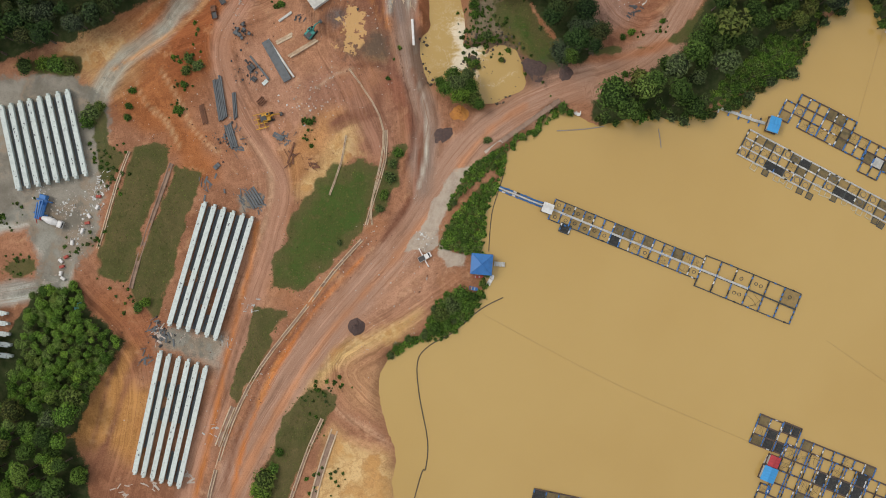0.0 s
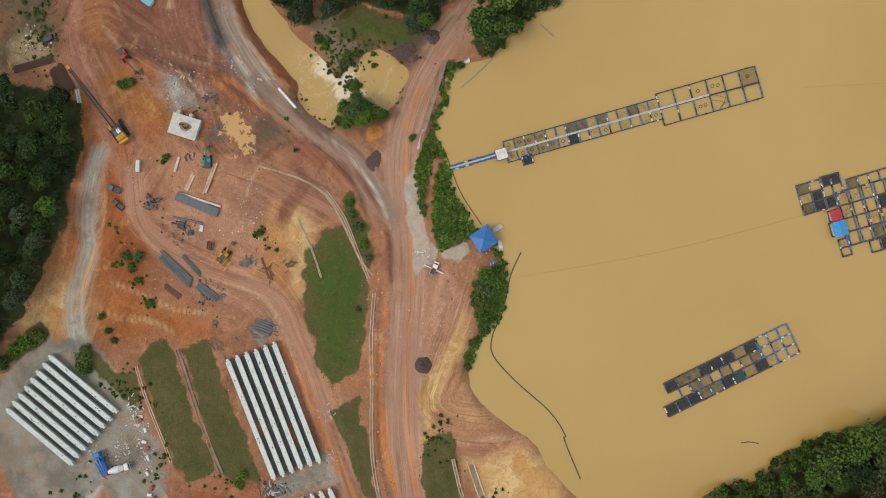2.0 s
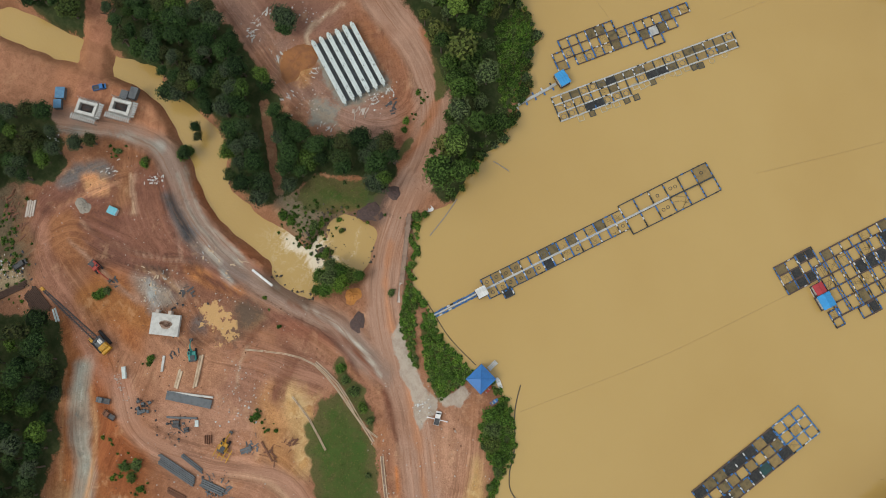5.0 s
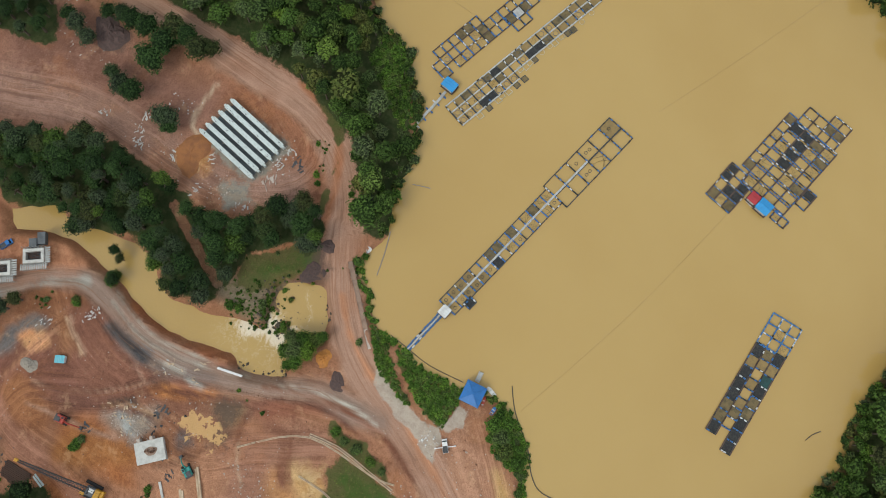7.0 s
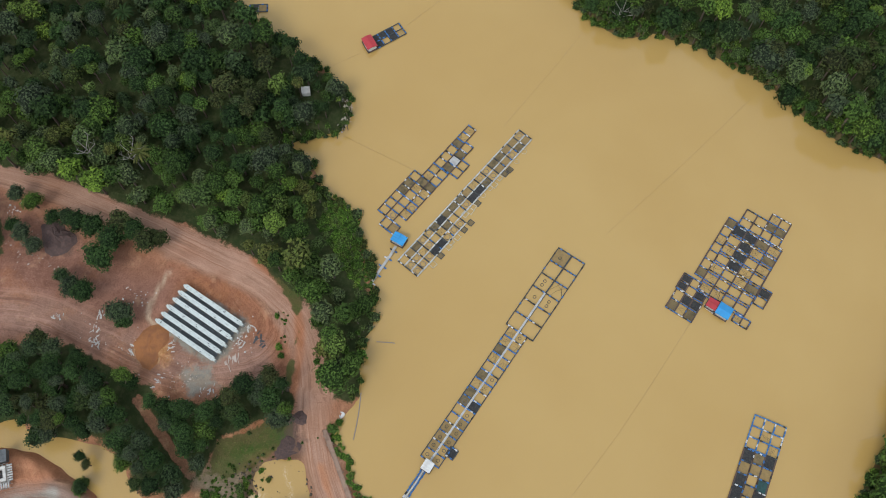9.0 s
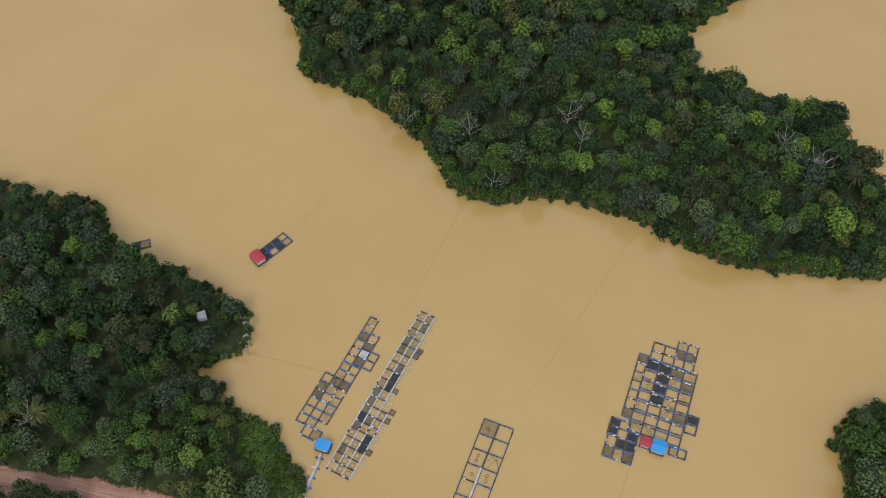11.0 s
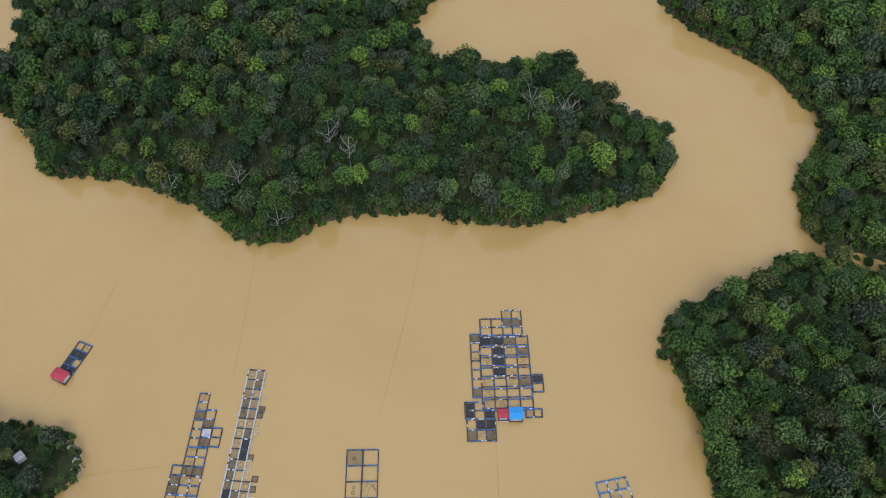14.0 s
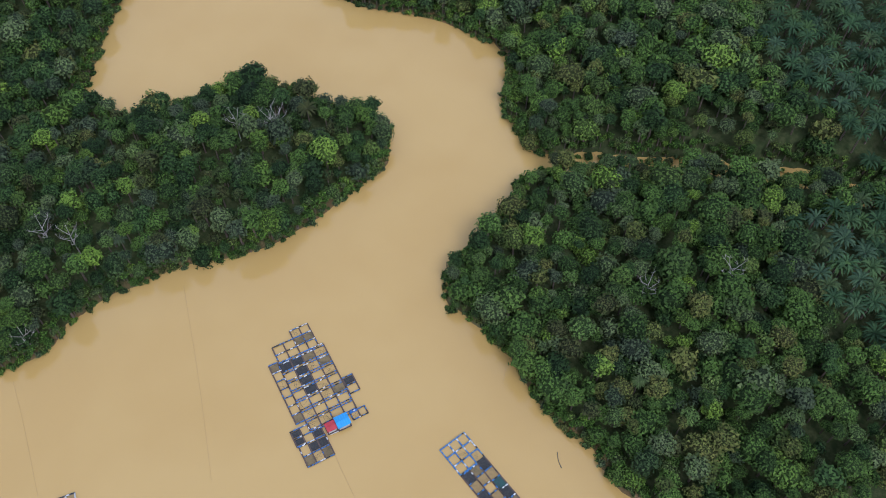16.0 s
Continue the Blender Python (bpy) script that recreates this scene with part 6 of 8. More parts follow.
raft("narrow raft of dark timber fish cages with blue drums", (121.0, 51.6), -27.1,
     [(0, -3.6, 3.45, 3.6, ["ooommo"]), (0, -7.2, 3.45, 3.6, ["rooowmwwooomoo"]), (3.4, -10.8, 3.45, 3.6, ["wrowmoo"]), (28, -10.9, 3.5, 3.6, ["mgmo"]), (28.3, -14.5, 3.5, 3.6, ["oo"]), (-3.9, -10.9, 3.9, 3.4, ["b", "o"])],
     rail=BROWN_DECK, colours="bbbbkw", drums=(3, 4), cross_width=0.5)
cluster = raft("broad cluster of fish cages with brown walkways and blue drums", (109.0, -83.2), -21.7,
               [(0, 0, 4.29, 4.6, ["oomowmw", "oowoowm", "ooonnnn", "owwowon"]), (4.8, 18.4, 3.75, 3.4, ["mooowom"]),
                (30.2, 9.2, 3.7, 4.3, ["oo", "oo"]), (30.4, 1.8, 3.6, 3.7, ["omo", "omw"]), (6.6, -4.3, 3.5, 4.0, ["on"]),
                (-3.4, 21.5, 3.2, 3.4, ["nn"]), (-3.6, 14.4, 3.3, 3.5, ["n", "oo"]), (-11.9, 14.2, 4.1, 3.4, ["mn", "wn", "mo"]), (-3.3, -2.9, 3.2, 2.9, ["o", "o"])],
               rail=BROWN_DECK, colours="bbbbwk", drums=(3, 4), rail_width=0.55, cross_width=0.45, twin=0.95)
raft("dark netted cage raft with a pale blue open end", (25.4, -91.4), -11.7,
     [(0, 0.2, 4.19, 3.6, ["nnnmmntbn"]), (3.3, 3.8, 3.77, 3.6, [" ombobobm"]), (3.3, 7.4, 4.24, 3.6, ["nmmnnnbn"]), (37.6, 0.2, 3.85, 3.6, ["ooo", "ooo", "ooo"], "blue")],
     rail=BROWN_DECK, colours="bbbbkw", drums=(2, 3), cross_width=0.5, rail_width=0.5)
raft("small raft of dark net cages with a red-roofed hut", (185.0, 71.5), -45.4, [(4.2, 0, 3.3, 2.9, ["nono", "nnno"])], colours="bbb", drums=(2, 2))


def shed(name, label, a, b, depth, z, wall_h, roof, wall, walls=True, hip=False, floor=True):
    """A hut whose front runs from a to b. The roof overhangs; posts carry it."""
    w = span(a, b)
    top = thing(name, label, "hut", (*mid(a, b), z), yaw_of(a, b))
    iw, idp = w * 0.88, depth * 0.88
    if floor:
        part("deck", Build().box(0, depth / 2, -0.1, w * 1.02, depth * 1.02, 0.25), BROWN_DECK, top)
    for sx in (-1, 1):
        for sy in (-1, 1):
            part("post", Build().box(sx * iw / 2, depth / 2 + sy * idp / 2, 0.1, 0.16, 0.16, wall_h), TIMBER, top)
    if walls:
        for sy in (-1, 1):
            part("wall", Build().box(0, depth / 2 + sy * (idp / 2 - 0.12), 0.15, iw - 0.4, 0.08, wall_h - 0.5), wall, top)
        for sx in (-1, 1):
            part("wall", Build().box(sx * (iw / 2 - 0.12), depth / 2, 0.15, 0.08, idp - 0.4, wall_h - 0.5), wall, top)
    rise = min(w, depth) * (0.2 if hip else 0.1)
    x0, x1, y0, y1 = -w / 2, w / 2, 0.0, depth
    if hip:
        c = (0, depth / 2, wall_h + rise)
        cor = [(x0, y0), (x1, y0), (x1, y1), (x0, y1)]
        for k in range(4):
            p, q = cor[k], cor[(k + 1) % 4]
            part("roof_panel", Build().add([(*p, wall_h), (*q, wall_h), c, (*p, wall_h - 0.12), (*q, wall_h - 0.12), (c[0], c[1], c[2] - 0.12)], [(0, 1, 2), (5, 4, 3), (0, 3, 4, 1)]), roof, top)
        for p in cor:
            part("ridge", Build().tube((*p, wall_h + 0.04), (c[0], c[1], c[2] + 0.05), 0.1, None, 6), roof, top)
    else:
        ym = depth / 2
        for yy in (y0, y1):
            n = max(6, int(w / 0.45))
            pts = []
            for k in range(n + 1):
                x, lift = x0 + w * k / n, 0.07 * (k % 2)
                pts += [(x, yy, wall_h + lift), (x, ym, wall_h + rise + lift), (x, yy, wall_h - 0.08), (x, ym, wall_h + rise - 0.08)]
            faces = []
            for k in range(n):
                o = 4 * k
                faces += [(o, o + 4, o + 5, o + 1), (o + 3, o + 7, o + 6, o + 2), (o + 2, o + 6, o + 4, o)]
            b2 = Build().add(pts, faces + [(0, 1, 3, 2), (4 * n + 2, 4 * n + 3, 4 * n + 1, 4 * n)])
            part("roof_panel", b2, roof, top)
        part("ridge", Build().box(0, ym, wall_h + rise, w, 0.3, 0.12), roof, top)
    return top


shed("lakeside_hut", "hut with a blue hipped sheet-metal roof on the shore", (9.0, -8.8), (16.2, -9.4), 7.0, 0.9, 2.7, BLUE_SHEET, WHITE_SHEET, hip=True)
jetty = thing("jetty", "short pale jetty beside the blue-roofed hut", "jetty", (18.9, -5.6, 0.0), radians(-4))
for k in range(7):
    part("plank", Build().box(-1.5 + k * 0.52, 0, 0.62, 0.46, 1.6, 0.1), GREY_DECK, jetty)
for sx in (-1.3, 1.3):
    for sy in (-0.7, 0.7):
        part("post", Build().tube((sx, sy, -1.5), (sx, sy, 0.7), 0.1), TIMBER, jetty)
shed("raft_hut", "small white-roofed hut at the head of the long raft", (32.7, 12.2), (36.2, 10.9), 3.4, 0.5, 2.3, WHITE_SHEET, GREY_DECK)
shed("raft_hut", "blue-roofed hut at the end of a footbridge", (108.0, 39.2), (111.7, 38.0), 5.2, 0.5, 2.4, SKY_SHEET, GREY_DECK)
shed("raft_hut", "light blue roofed hut on the cage cluster", (110.3, -79.1), (112.2, -74.4), 4.8, 0.5, 2.4, SKY_SHEET, GREY_DECK)
shed("raft_hut", "red roofed hut on the cage cluster", (111.8, -74.1), (113.2, -70.6), 3.7, 0.5, 2.2, RED_SHEET, GREY_DECK)
shed("raft_hut", "red roofed hut on a small floating raft", (189.5, 75.4), (185, 71.5), 4.3, 0.5, 2.3, RED_SHEET, WHITE_SHEET)


def footbridge(label, a, b, width, drums):
    top = thing("footbridge", label, "footbridge", (*a, 0), yaw_of(a, b))
    n = int(span(a, b) / 1.2)
    for k in range(n):
        if k % 2 == 0:
            part("plank", DECK_GREY, None, top, "", (1.2 * k + 1.2, rng.uniform(-0.1, 0.1), 0.62), rng.uniform(-0.04, 0.04), (2.36, width * (0.3 if drums else 0.75), 0.12))
        for s in (-1, 1):
            if drums:
                part("float_drum", DRUMS[rng.choice("bbbbbkw")], None, top, "", (1.2 * k + 0.6, s * width * rng.uniform(0.32, 0.46), 0.28), rng.uniform(-0.15, 0.15), (1.12, 1.0, 1.0))
            elif k % 3 == 0:
                part("float_drum", DRUMS[rng.choice("bkw")], None, top, "", (1.2 * k + 0.6, s * width * 0.8, 0.25), 1.5)
    return top


footbridge("floating footbridge on blue drums from shore to raft", (17.9, 20.4), (33.9, 14.1), 1.7, True)
footbridge("pale plank footbridge from the bank to the blue hut", (92.5, 47.1), (107.9, 41.8), 1.3, False)


def boat(label, p, yaw, size, wide, paint, z=0.0):
    top = thing("boat", label, "boat", (*p, z), yaw)
    outline = [(-0.5, -0.42), (0.2, -0.5), (0.42, -0.3), (0.5, 0), (0.42, 0.3), (0.2, 0.5), (-0.5, 0.42)]
    hull = Build()
    n = len(outline)
    rings = [(0.75, -0.15, 1.0), (1.0, 0.45, 1.0), (0.86, 0.45, 0.97), (0.7, 0.12, 0.9)]
    pts = [(x * size * q, y * wide * s, zz) for s, zz, q in rings for x, y in outline]
    faces = [tuple(range(n))[::-1], tuple(range(3 * n, 4 * n))]
    for r in range(3):
        faces += [(r * n + k, r * n + (k + 1) % n, (r + 1) * n + (k + 1) % n, (r + 1) * n + k) for k in range(n)]
    part("hull", hull.add(pts, faces), paint, top)
    for q in (-0.25, 0.1):
        part("bench", Build().box(q * size, 0, 0.3, 0.3, wide * 0.75, 0.06), GREY_DECK, top)
    return top


boat("white open boat moored by the blue-roofed hut", (16, -11), radians(62), 4.0, 1.5, WHITE_PAINT)
boat("red kayak lying beside the blue-roofed hut", on_ground((11.8, -9.8))[:2], radians(2), 3.9, 1.0, RED_PAINT, 0.9)
boat("yellow kayak lying beside the blue-roofed hut", (12.5, -8.9), radians(2), 3.4, 0.8, YELLOW, 1.0)
boat("blue boat pulled up on the grassy bank", (10.3, -13.8), radians(-12), 3.0, 1.3, BLUE_SHEET, 1.2)
boat("white fibreglass boat at the bank by the weir", (44.8, 46.2), radians(-58), 4.6, 2.4, WHITE_PAINT, 0.4)
boat("white open boat moored at the cage cluster beside the red-roofed hut", (109.5, -71.4), radians(62), 4.6, 1.9, WHITE_PAINT)
far_raft = raft("small dark raft beside the wooded bank", (193.4, 122.7), -75, [(0, 0, 3.5, 3.5, ["nb"])], drums=(1, 2))


def floating_line(name, label, category, pts, r, material, z=0.12):
    top = thing(name, label, category)
    line = smooth(pts, 4)
    for k, (p, q) in enumerate(zip(line, line[1:])):
        part("segment", Build().tube((*p, z), (*q, z), r, None, 6), material, top)
    return top


floating_line("floating_boom", "dark floating debris boom curving over the muddy lake", "floating boom",
              [(20.2, -16.9), (12.6, -20.9), (3, -28.9), (-4.6, -33.1), (-8.6, -38.5), (-8, -49.9), (-5.2, -65.2), (-5.9, -74.7), (-7.2, -75.9), (-11, -89.6)], 0.17, ROPE)
floating_line("floating_boom", "thin dark boom between the hut and the footbridge", "floating boom", [(21.1, 27.1), (19.2, 20.6), (16.4, 11.1), (15.4, -1.3)], 0.13, ROPE)
for label, pts in (("rope mooring the cage cluster to the bank", [(104.1, -65.9), (58.3, -46.1), (13.5, -22.5)]), ("rope mooring the small red-roofed raft", [(184.7, 74.6), (174, 87.2)]),
                   ("rope from the small raft out over the lake", [(200.5, 60.2), (219, 47.1), (222.8, 44.7)]), ("rope from the wide raft towards the island", [(165.3, 13.2), (195.2, -1.2), (213.5, -9.3)]),
                   ("rope from the cage cluster towards the island", [(129.4, -31.4), (162.3, -54.3), (197.4, -77.3)]), ("rope from the wooded cape to the narrow raft", [(148.1, 72.6), (139.9, 43.5)]),
                   ("rope from the dark raft to the far bank", [(74.7, -125.3), (83.8, -142.3)])):
    floating_line("mooring_rope", label, "rope", pts, 0.05, FADED_ROPE, 0.02)
floating_line("floating_log", "thin log drifting near the bank", "log", [(38.3, 39.3), (46.9, 39.8), (54.1, 40.8)], 0.16, DEAD_WOOD)
floating_line("floating_log", "bent branch standing out of the lake", "branch", [(72.6, 40), (73.2, 36.2), (73.5, 33.6)], 0.15, DEAD_WOOD)

# ---- the girder yards ----
STIRRUP = Build().box(0, 0, 0, 1, 1, 1).mesh("stirrup_loop", SLATE)


def girder(a, b, label, group):
    """A precast beam: wide top flange, web, bottom bulb, and narrower end blocks with bar stubs."""
    n = span(a, b)
    top = thing("precast_girder", label, "girder", on_ground(mid(a, b), 0.25), yaw_of(a, b), group)
    part("top_flange", Build().box(0, 0, 1.75, n - 1.6, 1.62, 0.24), CONCRETE, top)
    for _ in range(rng.randint(5, 9)):
        part("stirrup_loop", STIRRUP, None, top, "", (rng.uniform(-0.46, 0.46) * n, rng.uniform(-0.5, 0.5), 1.98), rng.uniform(-0.2, 0.2), (rng.uniform(0.2, 0.7), rng.uniform(0.12, 0.35), rng.uniform(0.04, 0.1)))
    part("web", Build().box(0, 0, 0.4, n - 1.6, 0.6, 1.4), CONCRETE, top)
    part("bottom_flange", Build().box(0, 0, 0.0, n - 1.6, 0.95, 0.45), CONCRETE, top)
    for s in (-1, 1):
        part("end_block", Build().box(s * (n / 2 - 0.5), 0, 0.0, 1.0, 0.85, 1.85), CONCRETE, top)
        part("lifting_bars", Build().tube((s * (n / 2 - 1.6), -0.25, 1.9), (s * (n / 2 - 1.6), -0.25, 2.25), 0.06).tube((s * (n / 2 - 1.6), 0.25, 1.9), (s * (n / 2 - 1.6), 0.25, 2.25), 0.06), RUST, top)
        part("bearing_block", Build().box(s * (n / 2 - 3), 0, -0.3, 0.7, 1.3, 0.32), OLD_CONCRETE, top)
    return top


def row_of_girders(a0, b0, a1, b1, count, label, group):
    for k in range(count):
        q = k / (count - 1)
        lerp = lambda p, r: (p[0] + (r[0] - p[0]) * q + rng.uniform(-0.12, 0.12), p[1] + (r[1] - p[1]) * q + rng.uniform(-0.12, 0.12))
        girder(lerp(a0, a1), lerp(b0, b1), label, group)


row_of_girders((-125.4, 52.7), (-119.2, 23.7), (-147.4, 47.4), (-141.4, 19.0), 8, "pale precast concrete bridge girder on gravel", "girders in the gravel yard")
row_of_girders((-79.1, 15.3), (-91.4, -26.1), (-63.4, 10.4), (-76.0, -31.0), 6, "long pale precast concrete girder beside the haul road", "girders by the haul road")
row_of_girders((-94.2, -34.4), (-103.1, -75.9), (-78.8, -39.3), (-88.2, -80.5), 6, "long pale concrete girder on orange earth", "girders on the orange bench")
row_of_girders((77.1, 110.6), (67.6, 86.1), (63.0, 116.1), (53.6, 91.4), 6, "pale concrete girder in the walled upper yard", "girders in the upper yard")
row_of_girders((-170.0, -19.0), (-145.2, -22.0), (-170.0, -33.0), (-143.7, -36.2), 5, "pale concrete girder ending by the trees", "girders near the trees")
# dark strips added between the beams to deepen the shade there
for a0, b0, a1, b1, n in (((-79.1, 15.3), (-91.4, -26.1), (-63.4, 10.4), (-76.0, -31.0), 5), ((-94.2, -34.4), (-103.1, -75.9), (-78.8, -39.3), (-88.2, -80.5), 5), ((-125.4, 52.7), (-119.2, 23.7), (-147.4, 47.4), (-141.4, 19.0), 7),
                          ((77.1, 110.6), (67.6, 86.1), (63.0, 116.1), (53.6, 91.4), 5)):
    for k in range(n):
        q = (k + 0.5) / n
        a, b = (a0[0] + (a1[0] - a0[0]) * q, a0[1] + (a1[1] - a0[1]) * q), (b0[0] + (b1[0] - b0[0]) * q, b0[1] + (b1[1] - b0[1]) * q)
        dark_strip = thing("shade_strip", "dark strip added for the shade between two girders", "slab", on_ground(mid(a, b), 0.05), yaw_of(a, b), "slabs between girders")
        part("slab", Build().box(0, 0, -0.2, span(a, b) - 2.5, 1.5, 0.32, 0, 0.05), SLATE, dark_strip)

# ---- vehicles and plant ----
def wheel(parent, x, y, r, w=0.3):
    ob = part("wheel", Build().tube((x, y - w / 2, r), (x, y + w / 2, r), r, None, 12), RUBBER, parent)
    part("rim", Build().tube((x, y - w / 2 - 0.02, r), (x, y + w / 2 + 0.02, r), r * 0.55, None, 10), WHITE_SHEET, ob)
    return ob


def light_truck(label, p, yaw, paint, outriggers=False):
    top = thing("pickup_truck", label, "truck", on_ground(p), yaw)
    part("body", Build().box(0, 0, 0.45, 4.6, 1.75, 0.55), paint, top)
    cab = part("cab", Build().prism([(0.1, -0.82), (1.35, -0.82), (1.35, 0.82), (0.1, 0.82)], 1.0, 1.72), paint, top)
    part("windscreen", Build().add([(1.36, -0.7, 1.02), (1.36, 0.7, 1.02), (1.33, 0.66, 1.6), (1.33, -0.66, 1.6), (1.75, -0.72, 1.01), (1.75, 0.72, 1.01)], [(4, 5, 2, 3), (0, 1, 5, 4)]), GLASS, cab)
    for s in (-1, 1):
        part("side_window", Build().box(0.72, s * 0.83, 1.15, 0.95, 0.03, 0.42), GLASS, cab)
        part("headlight", Build().box(2.3, s * 0.6, 0.7, 0.06, 0.3, 0.18), WHITE_SHEET, top)
        part("bed_side", Build().box(-1.15, s * 0.84, 1.0, 2.2, 0.07, 0.35), paint, top)
    part("bed_floor", Build().box(-1.15, 0, 1.0, 2.2, 1.6, 0.05), STEEL, top)
    part("tailgate", Build().box(-2.27, 0, 1.0, 0.07, 1.6, 0.35), paint, top)
    for x in (-1.45, 1.5):
        for y in (-0.78, 0.78):
            wheel(top, x, y, 0.38)
    if outriggers:
        for s in (-1, 1):
            arm = part("boom_arm", Build().box(-0.4, s * 2.1, 1.1, 0.32, 2.5, 0.2), paint, top)
            part("pad", Build().box(-0.4, s * 3.3, 0.1, 0.5, 0.5, 1.05), paint, arm)
    return top


def excavator(label, p, yaw, paint, reach=1.0):
    top = thing("excavator", label, "excavator", on_ground(p), yaw)
    for s in (-1, 1):
        tr = Build()
        prof = [(-1.9, 0.35), (-1.6, 0.0), (1.6, 0.0), (1.9, 0.35), (1.9, 0.6), (1.6, 0.85), (-1.6, 0.85), (-1.9, 0.6)]
        n = len(prof)
        tr.add([(x, s * 1.15 - 0.28, z) for x, z in prof] + [(x, s * 1.15 + 0.28, z) for x, z in prof],
               [(k, (k + 1) % n, n + (k + 1) % n, n + k) for k in range(n)] + [tuple(range(n)), tuple(range(n, 2 * n))[::-1]])
        part("track", tr, RUBBER, top)
    part("undercarriage", Build().box(0, 0, 0.4, 2.2, 1.9, 0.5), STEEL, top)
    house = part("house", Build().box(-0.7, 0, 1.0, 3.0, 2.5, 0.95), paint, top)
    part("counterweight", Build().box(-2.25, 0, 1.0, 0.6, 2.4, 1.0), STEEL, house)
    part("engine_cover", Build().box(-1.2, -0.2, 1.95, 1.5, 1.5, 0.3), STEEL, house)
    cab = part("cab", Build().box(0.2, 0.75, 1.0, 1.5, 0.95, 1.75), paint, top)
    part("window", Build().box(0.95, 0.75, 1.5, 0.06, 0.8, 1.0), GLASS, cab)
    part("roof_window", Build().box(0.3, 0.75, 2.74, 0.8, 0.6, 0.04), GLASS, cab)
    e, f = (3.6 * reach, 0, 3.2), (5.6 * reach, 0, 1.5)
    part("boom", Build().tube((0.7, -0.2, 1.6), (2.2 * reach, -0.1, 3.4), 0.3, 0.28, 4).tube((2.2 * reach, -0.1, 3.4), e, 0.28, 0.2, 4), paint, top)
    part("stick", Build().tube(e, f, 0.2, 0.16, 4), paint, top)
    part("bucket", Build().prism([(f[0] - 0.2, -0.55), (f[0] + 0.75, -0.55), (f[0] + 0.75, 0.55), (f[0] - 0.2, 0.55)], 0.6, 1.5), STEEL, top)
    part("hydraulic_ram", Build().tube((1.2, -0.1, 1.5), (2.4 * reach, -0.1, 3.0), 0.09), STEEL, top)
    return top


def crawler_crane(label, p, tip):
    top = thing("crawler_crane", label, "crane", on_ground(p), yaw_of(p, tip))
    n = span(p, tip)
    for s in (-1, 1):
        part("track", Build().box(0, s * 2.1, 0, 6.0, 0.9, 1.1), RUBBER, top)
    part("house", Build().box(-0.6, 0, 1.2, 3.8, 3.0, 1.7), SLATE, top)
    part("engine_cover", Build().box(-2.7, 0, 1.2, 1.9, 3.1, 2.0), YELLOW, top)
    part("counterweight", Build().box(-4.2, 0, 1.3, 1.0, 3.4, 1.6), YELLOW, top)
    part("machinery_cover", Build().box(-0.5, -0.5, 2.9, 1.9, 1.2, 0.5), WHITE_SHEET, top)
    part("winch", Build().tube((0.6, -0.9, 3.2), (0.6, 0.9, 3.2), 0.55, None, 10), STEEL, top)
    cab = part("cab", Build().box(1.9, 1.3, 1.2, 1.6, 1.1, 2.0), YELLOW, top)
    part("window", Build().box(2.72, 1.3, 1.9, 0.05, 0.9, 1.1), GLASS, cab)
    zt = 9.0
    cor = [(-0.75, -0.75), (0.75, -0.75), (0.75, 0.75), (-0.75, 0.75)]
    at = lambda q, k: (1.2 + (n - 1.2) * q, cor[k][0] * (1 - 0.6 * q * q), 2.6 + (zt - 2.6) * q + cor[k][1] * (1 - 0.6 * q * q))
    for k in range(4):
        part("boom_chord", Build().tube(at(0, k), at(1, k), 0.13, 0.1, 5), STEEL, top)
    for k in range(4):
        lace = Build()
        for j in range(22):
            lace.tube(at(j / 22, k), at((j + 1) / 22, (k + 1) % 4), 0.075, None, 4)
            lace.tube(at(j / 22, k), at(j / 22, (k + 1) % 4), 0.05, None, 4)
        part("boom_lacing", lace, STEEL, top)
    part("boom_head", Build().box(n, 0, zt - 0.5, 1.3, 1.0, 1.0), YELLOW, top)
    for s in (-1, 1):
        part("pendant_cable", Build().tube((-3.4, s * 0.9, 4.8), (n - 0.5, s * 0.3, zt + 0.5), 0.04, None, 4), STEEL, top)
    part("gantry", Build().tube((-3.6, -0.9, 3.0), (-3.4, -0.9, 4.9), 0.1).tube((-3.6, 0.9, 3.0), (-3.4, 0.9, 4.9), 0.1).tube((-3.4, -0.9, 4.9), (-3.4, 0.9, 4.9), 0.1), YELLOW, top)
    return top


def mixer_truck(p, yaw):
    top = thing("concrete_mixer_truck", "concrete mixer truck with a white drum on gravel", "truck", on_ground(p), yaw)
    part("chassis", Build().box(0, 0, 0.7, 7.2, 1.0, 0.35), STEEL, top)
    cab = part("cab", Build().box(3.0, 0, 0.7, 1.5, 2.3, 2.0), WHITE_PAINT, top)
    part("windscreen", Build().box(3.78, 0, 1.6, 0.05, 2.0, 0.8), GLASS, cab)
    part("drum", Build().tube((2.0, 0, 1.9), (0.6, 0, 2.2), 0.8, 1.2, 14).tube((0.6, 0, 2.2), (-0.9, 0, 2.4), 1.2, 1.2, 14).tube((-0.9, 0, 2.4), (-3.0, 0, 2.9), 1.2, 0.5, 14), WHITE_PAINT, top)
    part("chute", Build().tube((-3.1, 0, 2.4), (-3.9, 0, 1.2), 0.3, 0.25, 6), STEEL, top)
    for x in (2.7, -1.2, -2.5):
        for y in (-1.0, 1.0):
            wheel(top, x, y, 0.5, 0.4)
    return top


